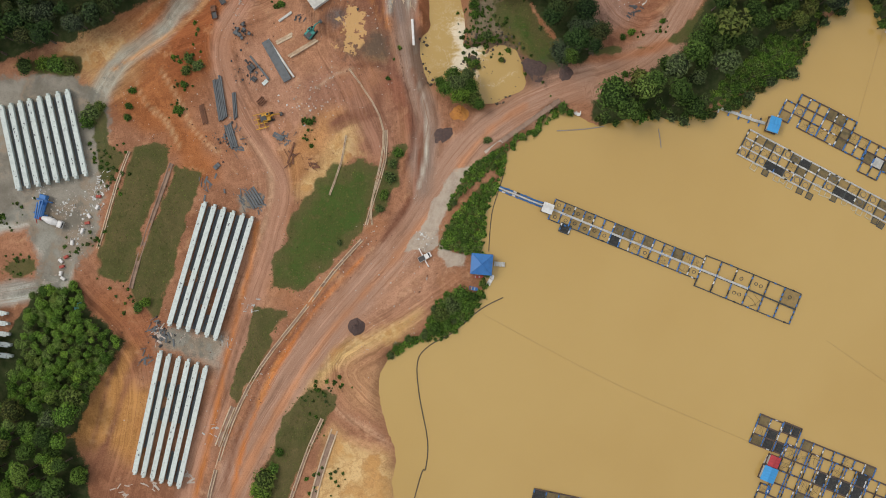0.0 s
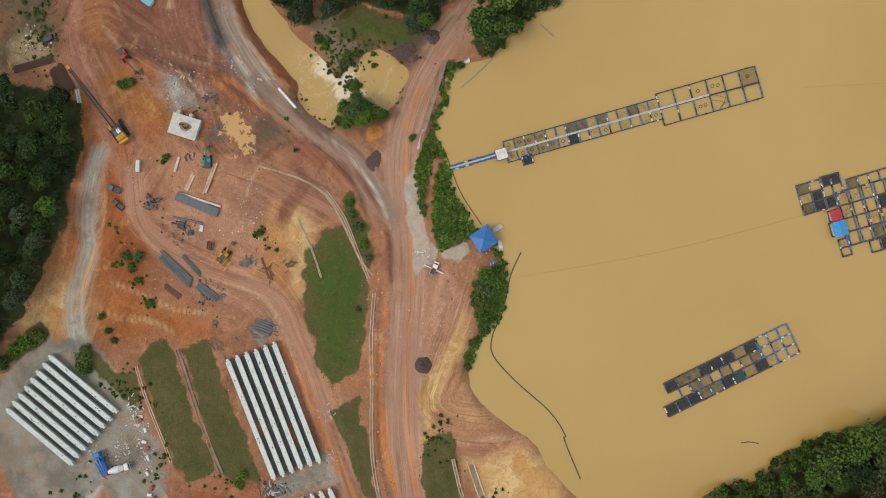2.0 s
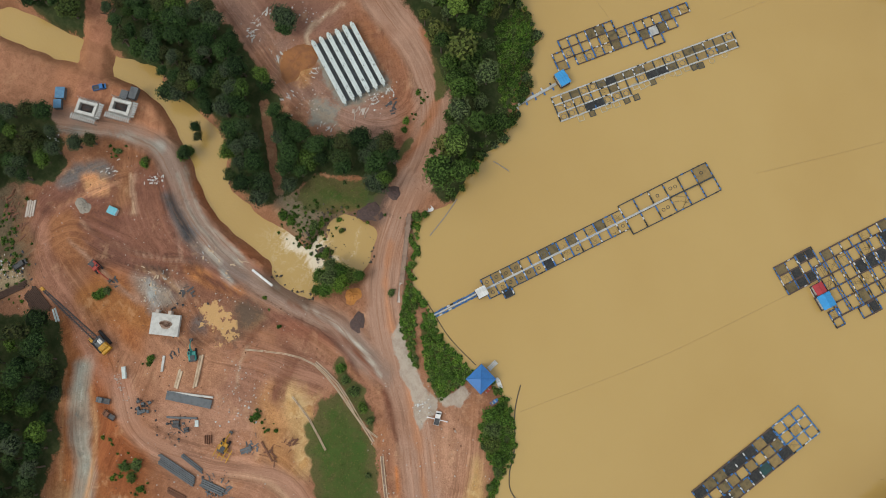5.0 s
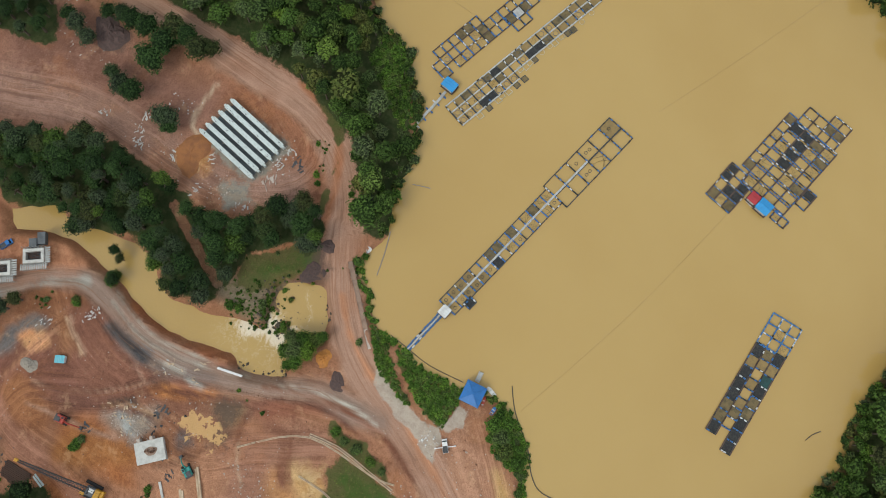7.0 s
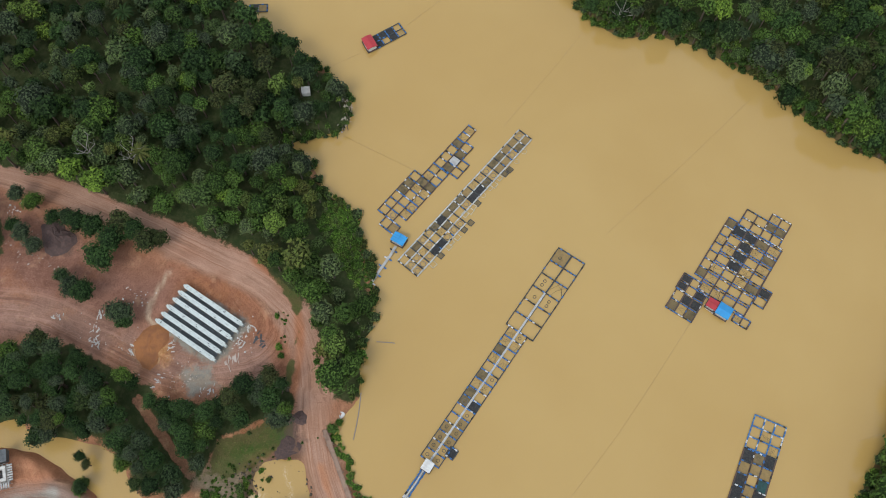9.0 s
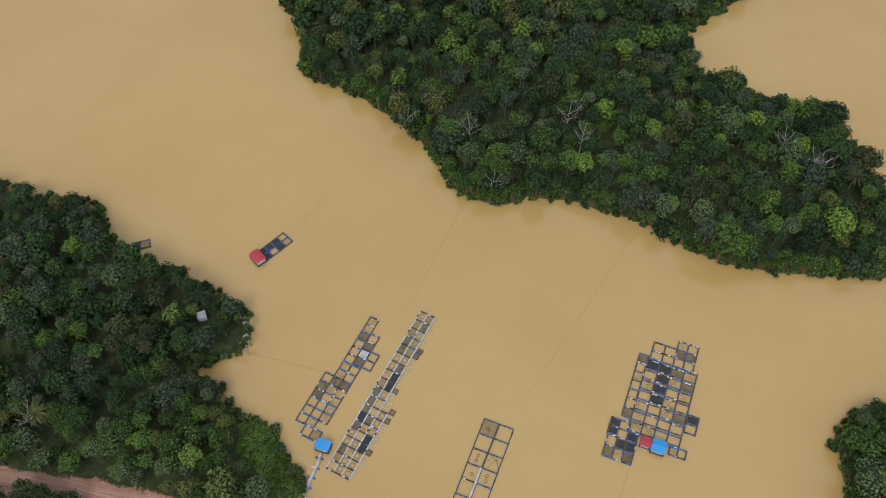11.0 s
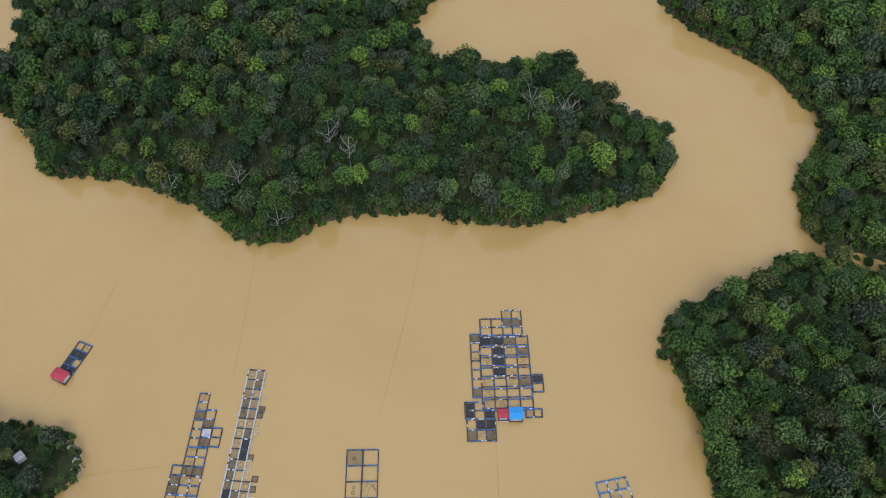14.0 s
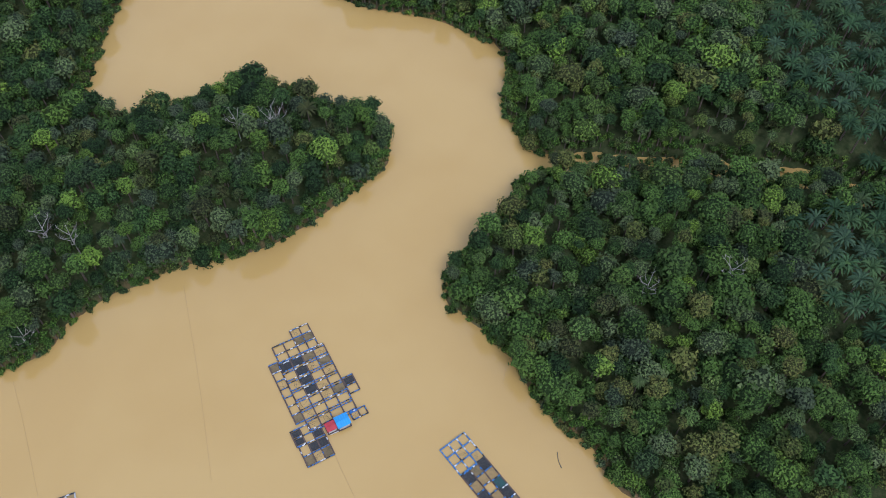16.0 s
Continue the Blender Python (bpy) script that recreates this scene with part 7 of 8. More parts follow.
def pump_truck(p, yaw):
    top = thing("concrete_pump", "blue concrete pump with a folded boom on gravel", "concrete pump", on_ground(p), yaw)
    part("chassis", Build().box(0, 0, 0.6, 8.2, 2.3, 0.6), BLUE_SHEET, top)
    cab = part("cab", Build().box(3.4, 0, 1.2, 1.6, 2.3, 1.7), BLUE_SHEET, top)
    part("windscreen", Build().box(4.22, 0, 1.8, 0.05, 2.0, 0.8), GLASS, cab)
    part("turret", Build().tube((1.4, 0, 1.2), (1.4, 0, 2.7), 0.6, 0.5, 10), BLUE_SHEET, top)
    for k, y in enumerate((-0.5, 0.1, 0.65)):
        part("boom_section", Build().box(-0.8 - 0.3 * k, y, 2.6 + 0.25 * k, 6.6 - 0.6 * k, 0.4, 0.4, 0.05 * k), BLUE_SHEET, top)
    part("boom_tip", Build().tube((-4.0, 0.3, 2.8), (-5.6, -0.3, 2.2), 0.2, 0.15, 6), RED_PAINT, top)
    part("hopper", Build().box(-3.9, 0, 0.5, 1.0, 1.7, 1.0), RED_PAINT, top)
    for x, y in ((2.2, 2.4), (2.2, -2.4), (-2.4, 2.2), (-2.4, -2.2)):
        part("outrigger", Build().box(x, y * 0.7, 0.7, 0.4, abs(y) * 0.75, 0.35).box(x, y, 0, 0.5, 0.5, 0.9), BLUE_SHEET, top)
    for x in (2.9, -1.6, -2.8):
        for y in (-1.0, 1.0):
            wheel(top, x, y, 0.5, 0.4)
    return top


light_truck("white light truck with outriggers extended on the yard", (-6.1, -3.2), radians(28), WHITE_PAINT, True)
excavator("teal green excavator working among rubble", (-44, 71.8), yaw_of((-45.4, 70.5), (-42.3, 74.1)), TEAL, 0.8)
excavator("red and grey excavator on brown earth", (-44.4, 116.7), yaw_of((-44.5, 116.2), (-44.8, 108.4)), RED_PAINT, 1.15)
rig = excavator("yellow piling rig with a grated platform", (-58.5, 43.6), yaw_of((-61.2, 43.2), (-54.9, 44.8)), YELLOW, 0.75)
for k in range(4):
    part("platform_rail", Build().box(-3.6 + 2.0 * (k % 2), -2.4 + 2.4 * (k // 2), 1.2, 0.25, 2.4, 0.25), YELLOW, rig)
    part("platform_beam", Build().box(-2.6, -3.2 + 1.6 * k, 1.4, 4.4, 0.25, 0.25), YELLOW, rig)
crawler_crane("yellow crawler crane with its long lattice boom lowered", (-61.3, 97.9), (-59.8, 121.5))
mixer_truck((-130.4, 8.8), radians(-22))
pump_truck((-133.8, 13.5), radians(75))
light_truck("dark grey truck parked at the western edge", (-60.7, 136.8), yaw_of((-62.3, 137.3), (-57.1, 135.8)), STEEL)
light_truck("small grey truck on the haul road", (-74.4, 83.5), radians(120), SLATE)
light_truck("small dark red truck on the haul road", (-76.6, 78.7), radians(100), RUST)


def cabin(label, p, yaw, sx, sy, h, paint, roof):
    top = thing("site_cabin", label, "cabin", on_ground(p), yaw)
    part("wall", Build().box(0, 0, 0, sx, sy, h), paint, top)
    n = 6
    for k in range(n):
        part("roof_panel", Build().box(-sx / 2 + sx * (k + 0.5) / n, 0, h, sx / n - 0.05, sy + 0.3, 0.12), roof, top)
    part("door", Build().box(sx * 0.25, -sy / 2 - 0.03, 0.1, 0.9, 0.06, min(2.0, h - 0.3)), SLATE, top)
    return top


cabin("turquoise-roofed site cabin standing on bare clay", (-26.9, 126.1), yaw_of((-27.6, 127.8), (-26.6, 124.6)), 3.3, 2.3, 1.5, WHITE_SHEET, TURQUOISE)
cabin("grey container near the new piers", (7.8, 149.9), yaw_of((6.2, 149.2), (9.4, 150.7)), 4.2, 2.4, 2.4, SLATE, SLATE)
cabin("grey container beside another near the piers", (5.2, 151.7), yaw_of((3.8, 151), (6.6, 152.4)), 3.2, 2.3, 2.3, SLATE, SLATE)
cabin("blue-grey sheet-roofed shed at the bridge works", (-8.9, 169.0), radians(40), 4.0, 3.0, 2.2, SLATE, PALE_BLUE)
cabin("small blue-grey shed beside another at the bridge works", (-12.3, 166.9), radians(44), 3.2, 2.4, 2.1, SLATE, PALE_BLUE)
light_truck("dark blue pickup on red earth by the new piers", (1.5, 160.6), radians(-35), BLUE_SHEET)
cabin("small white hut half hidden by the cape's trees", (161.5, 89.8), radians(20), 3.0, 3.0, 2.4, WHITE_SHEET, WHITE_SHEET)
cabin("turquoise tarpaulin shelter at the edge of the trees", (-121.9, -19.5), radians(10), 2.4, 1.8, 1.5, TURQUOISE, TURQUOISE)
house_a, house_b = (141.0, -349.5), (126.6, -371.0)
depot = thing("warehouse", "dark grey warehouse with a white roof behind the palms", "warehouse", on_ground(mid(house_a, house_b)), yaw_of(house_a, house_b))
part("plinth", Build().box(0, 8, 0, span(house_a, house_b), 16, 4.0), SLATE, depot)
part("wall", Build().box(0, 8, 4.0, span(house_a, house_b) - 0.2, 15.8, 2.6), WHITE_SHEET, depot, "white upper wall")
for k in range(8):
    part("roof_panel", Build().box(-span(house_a, house_b) / 2 + (k + 0.5) * span(house_a, house_b) / 8, 8, 6.6, span(house_a, house_b) / 8 - 0.1, 16.6, 0.3), WHITE_SHEET, depot)


# ---- the works: pile caps, slabs, steel, drains, heaps ----
def pile_cap(label, p, yaw, sx, sy, h, hole):
    top = thing("pile_cap", label, "pile cap", on_ground(p), yaw)
    if hole:
        part("cap_body", Build().box(0, 0, 0, sx, sy, h, 0, 0.04), CAP, top)
        part("pier_base", Build().prism([(0.3 + sx * 0.22 * math.cos(a) * (1 + 0.15 * math.sin(3 * a)), sy * 0.2 * math.sin(a)) for a in (k * math.pi / 8 for k in range(16))], h - 0.2, h + 0.05), OLD_CONCRETE, top, "muddy stained patch round the starter bars")
        for s in (-1, 1):
            part("stub", Build().box(s * 2.1 - 0.8, sy / 2 + 0.5, 0, 1.1, 1.2, h + 0.9), STONE, top, "square concrete stub")
        bars = Build()
        rnd = random.Random(3)
        for k in range(44):
            x, y = rnd.uniform(-0.14, 0.18) * sx, rnd.uniform(-0.1, 0.1) * sy
            bars.tube((x, y, h), (x + rnd.uniform(-0.5, 0.5), y + rnd.uniform(-0.2, 0.2), h + rnd.uniform(0.4, 1.2)), 0.07, None, 4)
        part("starter_bars", bars, RUST, top)
        return top
    t = 1.1
    for s in (-1, 1):
        part("side_wall", Build().box(0, s * (sy - t) / 2, 0, sx, t, h), CAP, top)
        part("end_wall", Build().box(s * (sx - t) / 2, 0, 0, t, sy - 2 * t, h), CAP, top)
    part("pit_floor", Build().box(0, 0, 0, sx - 2 * t, sy - 2 * t, h * 0.5), STEEL, top)
    for s in (-1, 1):
        for k in range(7):
            x = -sx / 2 + sx * k / 6
            part("scaffold_post", Build().tube((x, s * (sy / 2 + 0.5), 0), (x, s * (sy / 2 + 0.5), h + 1.2), 0.1, None, 5), GREY_DECK, top)
            part("scaffold_plank", Build().box(x, s * (sy / 2 + 0.25), h * 0.6 + 0.25 * (k % 3), 0.5, 0.9, 0.1), GREY_DECK, top)
    bars = Build()
    rnd = random.Random(3)
    for k in range(26):
        x, y = rnd.uniform(-0.25, 0.25) * sx, rnd.uniform(-0.2, 0.2) * sy
        bars.tube((x, y, h * 0.5), (x + rnd.uniform(-0.3, 0.3), y, h + rnd.uniform(0.6, 1.6)), 0.06, None, 4)
    part("starter_bars", bars, RUST, top)
    return top


pile_cap("white concrete pile cap with rusty starter bars", (-42.9, 85.4), yaw_of((-45.7, 90.1), (-39.8, 81.6)), 9.6, 7.2, 1.7, True)
for p, label in (((1.3, 149.3), "new bridge pier pit wrapped in scaffolding"), ((-6.8, 157.4), "second bridge pier pit wrapped in scaffolding")):
    pier = pile_cap(label, p, yaw_of((-0.5, 153.8), (2.9, 146.9)), 7.2, 5.0, 3.2, False)
    for k in range(12):
        part("scaffold_tower", Build().tube((-4.2 + 0.76 * k, -3.2, 0), (-4.2 + 0.76 * k, -3.2, 3.6), 0.07).tube((-4.2 + 0.76 * k, -4.6, 0), (-4.2 + 0.76 * k, -4.6, 3.2), 0.07)
             .box(-4.2 + 0.76 * k, -3.9, 3.0, 0.5, 1.8, 0.08), GREY_DECK, pier)
    for k in range(7):
        part("scaffold_tower", Build().tube((4.2, -2.4 + 0.8 * k, 0), (4.2, -2.4 + 0.8 * k, 3.6), 0.07).box(4.8, -2.4 + 0.8 * k, 3.0, 1.8, 0.5, 0.08), GREY_DECK, pier)


def slab(name, label, category, a, b, width, h, material, up=0.0, pieces=1, gap=0.1):
    """A bar, plank stack or panel that lies on the ground from a to b."""
    top = thing(name, label, category, on_ground(mid(a, b), up), yaw_of(a, b))
    n = span(a, b)
    for k in range(pieces):
        w = width / pieces
        y = -width / 2 + (k + 0.5) * w
        off = rng.uniform(-0.04, 0.04) * n if pieces > 1 else 0
        part("piece" if pieces > 1 else "panel", Build().box(off, y, 0, n * rng.uniform(0.85, 1.0) if pieces > 1 else n, w - gap, h * rng.uniform(0.8, 1.2)), material, top)
    return top


slab("formwork_slab", "long dark grey slab with a pale dusty rim", "slab", (-59.4, 69.1), (-51.9, 55.8), 3.0, 0.6, SLATE)
slab("kerb_stone", "pale concrete strip behind the dark slab", "concrete strip", (-58.5, 69.7), (-49.9, 57), 0.8, 0.5, CAP)
slab("steel_rail", "long dark steel rail on clay", "steel rail", (-64.6, 64.1), (-58.2, 56.2), 0.8, 0.35, SLATE)
slab("sheet_piles", "stack of dark steel sheet piles", "steel stack", (-75.8, 57.1), (-73.5, 42.5), 3.2, 0.8, SLATE, 0, 6, 0.08)
slab("sheet_piles", "short stack of dark steel sheet piles", "steel stack", (-70.1, 52.1), (-69.4, 42.8), 1.4, 0.6, SLATE, 0, 3, 0.08)
slab("sheet_piles", "stack of dark steel plates among scrap", "steel stack", (-72.2, 41.2), (-69.7, 33.1), 2.6, 0.6, SLATE, 0, 4, 0.08)
slab("timber_stack", "pile of rusty reinforcing steel", "steel stack", (-81.2, 48), (-79.5, 41.2), 1.8, 0.6, RUST, 0, 5, 0.05)
slab("concrete_pipe_row", "row of pale concrete pile lengths", "pile row", (-42, 69.6), (-51.6, 63.8), 1.5, 0.8, PALE_CURB, 0, 2)
slab("concrete_strip", "broken pale concrete strip", "concrete strip", (-50.2, 71.4), (-56, 68.4), 1.6, 0.35, PALE_CURB, 0, 2)
slab("concrete_post", "pale concrete post lying on clay", "concrete post", (-50.7, 78.8), (-55, 75.7), 0.9, 0.5, CAP)
slab("white_board", "white panel lying on clay", "board", (-58.8, 56), (-60.3, 54.5), 1.3, 0.3, CONCRETE)
slab("white_board", "upright white panel stack", "board", (-62, 86.1), (-64.6, 83.1), 1.4, 1.2, CONCRETE)
slab("board_stack", "muddy pale boards lying on red earth", "boards", (-42.2, 149.8), (-47.4, 146.1), 3.0, 0.3, STONE, 0, 4, 0.12)
slab("white_board", "pair of long white boards by the crane boom", "board", (-63.9, 117.9), (-66.2, 113.6), 1.7, 0.5, CONCRETE, 0, 2, 0.3)
slab("steel_box", "open dark steel box", "steel box", (-64.9, 61.1), (-63.2, 59.3), 2.2, 1.0, STEEL, 0, 2)
slab("steel_box", "small dark steel box", "steel box", (-63.9, 56.8), (-62.5, 55.8), 1.7, 0.9, STEEL, 0, 2)
slab("rebar_cage", "rusty steel frame beside the rig", "steel frame", (-59.8, 50), (-62, 47.9), 2.6, 0.5, RUST, 0, 4, 0.35)
slab("steel_beam", "rusty steel beam leaning on clay", "steel beam", (-49.8, 35.2), (-52.1, 28.1), 0.7, 0.5, RUST)
slab("steel_beam", "grey steel plates near the rig", "steel plates", (-56.9, 38.1), (-53.4, 36.3), 1.8, 0.5, SLATE, 0, 2)
slab("timber_mats", "ribbed brown timber mats laid side by side", "timber mats", (-65.4, 128.4), (-66.9, 118.5), 5.8, 0.4, DARK_TIMBER, 0, 11, 0.05)
slab("timber_mats", "long brown timber mats by the trees", "timber mats", (-76.6, 135.8), (-63.8, 130.5), 2.4, 0.4, DARK_TIMBER, 0, 4, 0.05)
slab("white_barrier", "long white barrier on the river bank", "barrier", (-10.3, 76.4), (-9.8, 67.7), 0.9, 0.8, WHITE_PAINT)
slab("grey_tarpaulin", "crumpled dark grey sheeting at the girder end", "sheeting", (-65.3, 19.6), (-61.8, 13.8), 4.4, 0.4, SLATE, 0, 5, 0.2)
slab("bridge_slab", "grey slab with bright blue scrap", "scrap", (-76.3, 27.8), (-75.2, 26.6), 2.4, 0.7, SLATE, 0, 2)

# the weir: a stained concrete walkway with stubby piers between lake and road
weir_a, weir_b = (39.2, 49.4), (14.1, 31.7)
weir = thing("weir", "stained concrete weir walkway between lake and road", "weir", (*weir_a, 0), yaw_of(weir_a, weir_b))
wn_ = 9
for k in range(wn_):
    w = span(weir_a, weir_b) / wn_
    part("deck_slab", Build().box((k + 0.5) * w, 0, 1.5, w - 0.05, 1.5, 0.35), STONE if k > 6 else OLD_CONCRETE, weir)
    part("pier", Build().box((k + 0.5) * w, 0, -2.0, 0.8, 2.4, 3.5), OLD_CONCRETE, weir)
    for s in (-1, 1):
        part("kerb", Build().box((k + 0.5) * w, s * 0.72, 1.5, w - 0.05, 0.16, 0.5), OLD_CONCRETE, weir)


def drain(label, pts, width, wall=0.3, material=PALE_CURB):
    """A concrete drain: floor and two low walls, length by length."""
    top = thing("concrete_drain", label, "drain")
    line = smooth(pts, 2)
    for p, q in zip(line, line[1:]):
        n, yaw = span(p, q), yaw_of(p, q)
        x, y, z = on_ground(mid(p, q))
        for s in (-1, 1):
            part("drain_wall", Build().box(0, s * width / 2, -0.3, n + 0.1, wall, 0.65), material, top, "", (x, y, z), yaw)
        part("drain_floor", Build().box(0, 0, -0.3, n + 0.1, width - wall, 0.38), OLD_CONCRETE, top, "", (x, y, z), yaw)
    return top


drain("pale muddy concrete drain following the haul road", [(-27.3, 2.5), (-36.7, -7.9), (-45.2, -19.3), (-53.8, -30.1), (-61.3, -40.1), (-68, -52.4), (-73.7, -66.6), (-78, -81.8), (-79.9, -91.2)], 0.9)
drain("pale concrete drain edging the grass", [(-19.1, 39.4), (-19.5, 29), (-23.1, 16.7), (-25.7, 7.6)], 0.7)
drain("pale concrete drain on the sandy slope", [(-32.5, 37.5), (-34.3, 28), (-38, 17.6)], 0.4, 0.22)
drain("broken pale drain in the lower grass", [(-40.5, -57.5), (-44.7, -66.6), (-48.5, -77), (-51.5, -85.6)], 0.9)
drain("wide pale concrete channel beside the grass", [(-36.4, -61.3), (-39.6, -70.4), (-42.4, -79.9), (-44.3, -87.5)], 2.0, 0.5)
drain("pale double drain below the grass strip", [(-70.4, -53.4), (-73.1, -60), (-75.6, -66.6)], 1.4, 0.4)
drain("pale drain curving over the red slope", [(-31.5, 59.9), (-23.8, 49), (-20, 39.4), (-21, 28), (-24, 14.7), (-23.8, 7.6)], 0.35, 0.22)
drain("muddy footpath kerb between the grass plots", [(-91, 28.1), (-96.3, 12.9), (-101.5, -2.2), (-104.5, -13.6)], 1.1, 0.35, OLD_CONCRETE)
drain("pale kerb beside the grass plot", [(-105.2, 32.2), (-109.6, 20.5), (-113.4, 7.2), (-115.8, -0.3)], 0.7)


def heap(label, p, r, h, material, seed):
    top = thing("heap", label, "heap", on_ground(p, -0.1), 0, "heaps of loose material")
    part("mound", Build().heap(r, h, seed), material, top)
    return top


heap("round heap of dark crushed stone beside the road", (-29.2, -26.5), 3.0, 1.6, DARK_HEAP, 1)
heap("heap of orange sand by the big tree", (5.5, 44.9), 3.6, 1.6, ORANGE_HEAP, 2)
heap("dark earth heap beside the bend", (31.2, 59.6), 4.0, 0.6, DARK_HEAP, 3)
heap("dark earth heap by the road bend", (40.9, 58.9), 3.0, 0.9, DARK_HEAP, 4)
heap("pale grey aggregate heap", (-32.6, 135), 3.0, 1.2, GREY_HEAP, 5)
heap("large dark crushed stone heap by the trees", (84.7, 161.7), 7.5, 3.0, DARK_HEAP, 6)
heap("dark gravel spread beside the junction", (0, 37.6), 3.2, 0.7, DARK_HEAP, 7)
heap("orange clay heap in the upper yard", (53.8, 115.6), 6.5, 1.0, CLAY_HEAP, 8)

def litter(label, places, spread, count, long, material, seed, category="scrap"):
    """Loose boards, rods and sheets thrown down around some places, as one mesh."""
    rnd = random.Random(seed)
    b = Build()
    for p in places:
        lean = rnd.uniform(0, 3.14)
        for _ in range(count):
            x, y = p[0] + rnd.gauss(0, spread), p[1] + rnd.gauss(0, spread)
            size = long * rnd.uniform(0.35, 1.0)
            b.box(x, y, height_at(x, y) - 0.05 + rnd.uniform(0, 0.25), size, rnd.choice((0.12, 0.2, 0.35, 0.6)) * min(1.0, long / 2), rnd.uniform(0.08, 0.22), lean + rnd.gauss(0, 0.5))
    return tagged(new("scattered_boards", b.mesh("scattered_boards", material)), label, category, kind="stuff")


litter("grey steel plates and offcuts strewn on clay", [(-41.4, 93.8), (-38.6, 94.4), (-16.9, 92.0), (-31.0, 98.0)], 1.5, 6, 1.3, GREY_DECK, 1)
litter("dark steel scrap lying on red earth", [(-30.3, 88.1), (-47.8, 76.8), (-44.8, 109.5), (-63.8, 58.9), (64.0, 79.2)], 1.3, 12, 2.0, STEEL, 2)
litter("rusty pipes and beams heaped at the works' edge", [(-49.1, 153.5), (-47.0, 156.4), (-50.7, 146.3), (-51.2, 151.1), (-50.4, 31.2), (-44.2, 27.4)], 1.5, 12, 3.2, RUST, 3)
litter("grey planks and steel lengths beside the piling rig", [(-54.3, 36.3), (-70.9, 39.0), (-68.5, 34.2), (-93.7, -29.9), (-95.6, -27.3), (-100.1, -37.5)], 1.6, 14, 3.0, SLATE, 4)
litter("torn grey sheeting at the ends of the girders", [(-66.6, 15.9), (-62.6, 15.3), (-78.2, 20.7)], 1.8, 16, 2.6, SLATE, 5)
litter("white bags and broken boards beside the gravel yard", [(-117.4, 17.7), (-113.3, 19.0), (-117.1, 13.7), (-114.1, 22.6), (-8.9, 122.6), (-17.1, 135.9)], 1.5, 12, 1.3, WHITE_SHEET, 6)
litter("white broken sheets and bags in the upper yard", [(50.0, 120.9), (61.8, 85.5), (50.9, 133.0), (57.1, 150.8), (55.8, 108.5), (58.3, 112.3), (67.7, 83.7), (55.7, 136.0), (60.5, 135.3), (52.3, 135.2)], 1.0, 9, 1.8, CAP, 7)
litter("pale timber lengths beside the upper girders", [(55.9, 85.8), (54.2, 87.2), (-93.7, -29.9), (-95.6, -27.3), (-97.6, -79.7), (-106.5, -81.0), (-84.8, -77.1)], 1.4, 9, 2.6, STONE, 8)
litter("grey rubble and boards round the upper yard", [(43.0, 108.2), (43.2, 91.0), (-64.4, -19.7), (-72.0, -32.4), (-77.1, -61.8)], 1.8, 14, 1.4, GREY_DECK, 9)
litter("pale broken timbers in the cut bank", [(-11.6, 81.2), (-17.9, 82.3), (-15.8, 91.3), (-35.4, 100.9), (-39.2, 95.5), (-35.1, 97.7)], 1.4, 7, 1.6, PALE_CURB, 10)


def rocks(name, label, places, low, high, material, category="rubble"):
    """Loose broken pieces, too many to count, as one mesh."""
    rnd = np.random.RandomState(len(places))
    ico = Build()
    base_v = np.array([(0.9, 0, 0), (-0.8, 0.1, 0), (0, 0.7, 0.1), (0.1, -0.8, 0), (0.1, 0, 0.7), (-0.1, 0.1, -0.6)])
    base_f = [(0, 2, 4), (2, 1, 4), (1, 3, 4), (3, 0, 4), (2, 0, 5), (1, 2, 5), (3, 1, 5), (0, 3, 5)]
    for x, y in places:
        s, a = low + (high - low) * rnd.rand() ** 2, rnd.uniform(0, 6.28)
        v = base_v * rnd.uniform(0.6, 1.3, (6, 3)) * s
        c, q = math.cos(a), math.sin(a)
        z = max(height_at(x, y), -1.9)
        ico.add([(x + p[0] * c - p[1] * q, y + p[0] * q + p[1] * c, z + p[2] + s * 0.15) for p in v], base_f)
    return tagged(new(name, ico.mesh(name, material)), label, category, kind="stuff")


def around(p, r, n, seed):
    rnd = random.Random(seed)
    return [(p[0] + rnd.gauss(0, r * 0.5), p[1] + rnd.gauss(0, r * 0.5)) for _ in range(n)]


def along(pts, r, n, seed):
    rnd = random.Random(seed)
    line = smooth(pts, 6)
    return [(q[0] + rnd.gauss(0, r), q[1] + rnd.gauss(0, r)) for q in (rnd.choice(line) for _ in range(n))]


pale = along([(-115.3, 22.4), (-120, 5.3), (-125.7, -6), (-137.1, -15.5)], 2.2, 170, 1) + around((-125.7, 12.9), 9, 120, 2) + around((-85.9, -28.7), 7, 60, 3) + along([(-66.2, 85.7), (-69.7, 78.3)], 0.7, 50, 4)
pale += along([(-37.5, 59.4), (-40.3, 54.1), (-51, 51.6), (-40.7, 40.6)], 2.2, 70, 5) + around((-38.5, 49.3), 7, 40, 6) + along([(-23.5, 7.2), (-34.8, -6), (-53.8, -30.6), (-65.1, -53.4)], 2.2, 90, 7)
pale += around((65, 85.6), 8, 70, 8) + around((45.2, 101.5), 9, 80, 9) + along([(58.9, 141.2), (51, 130), (60.8, 104.7)], 2.5, 50, 10) + around((-6.4, 1.5), 5, 70, 11) + around((-38.1, 93.2), 7, 60, 12)
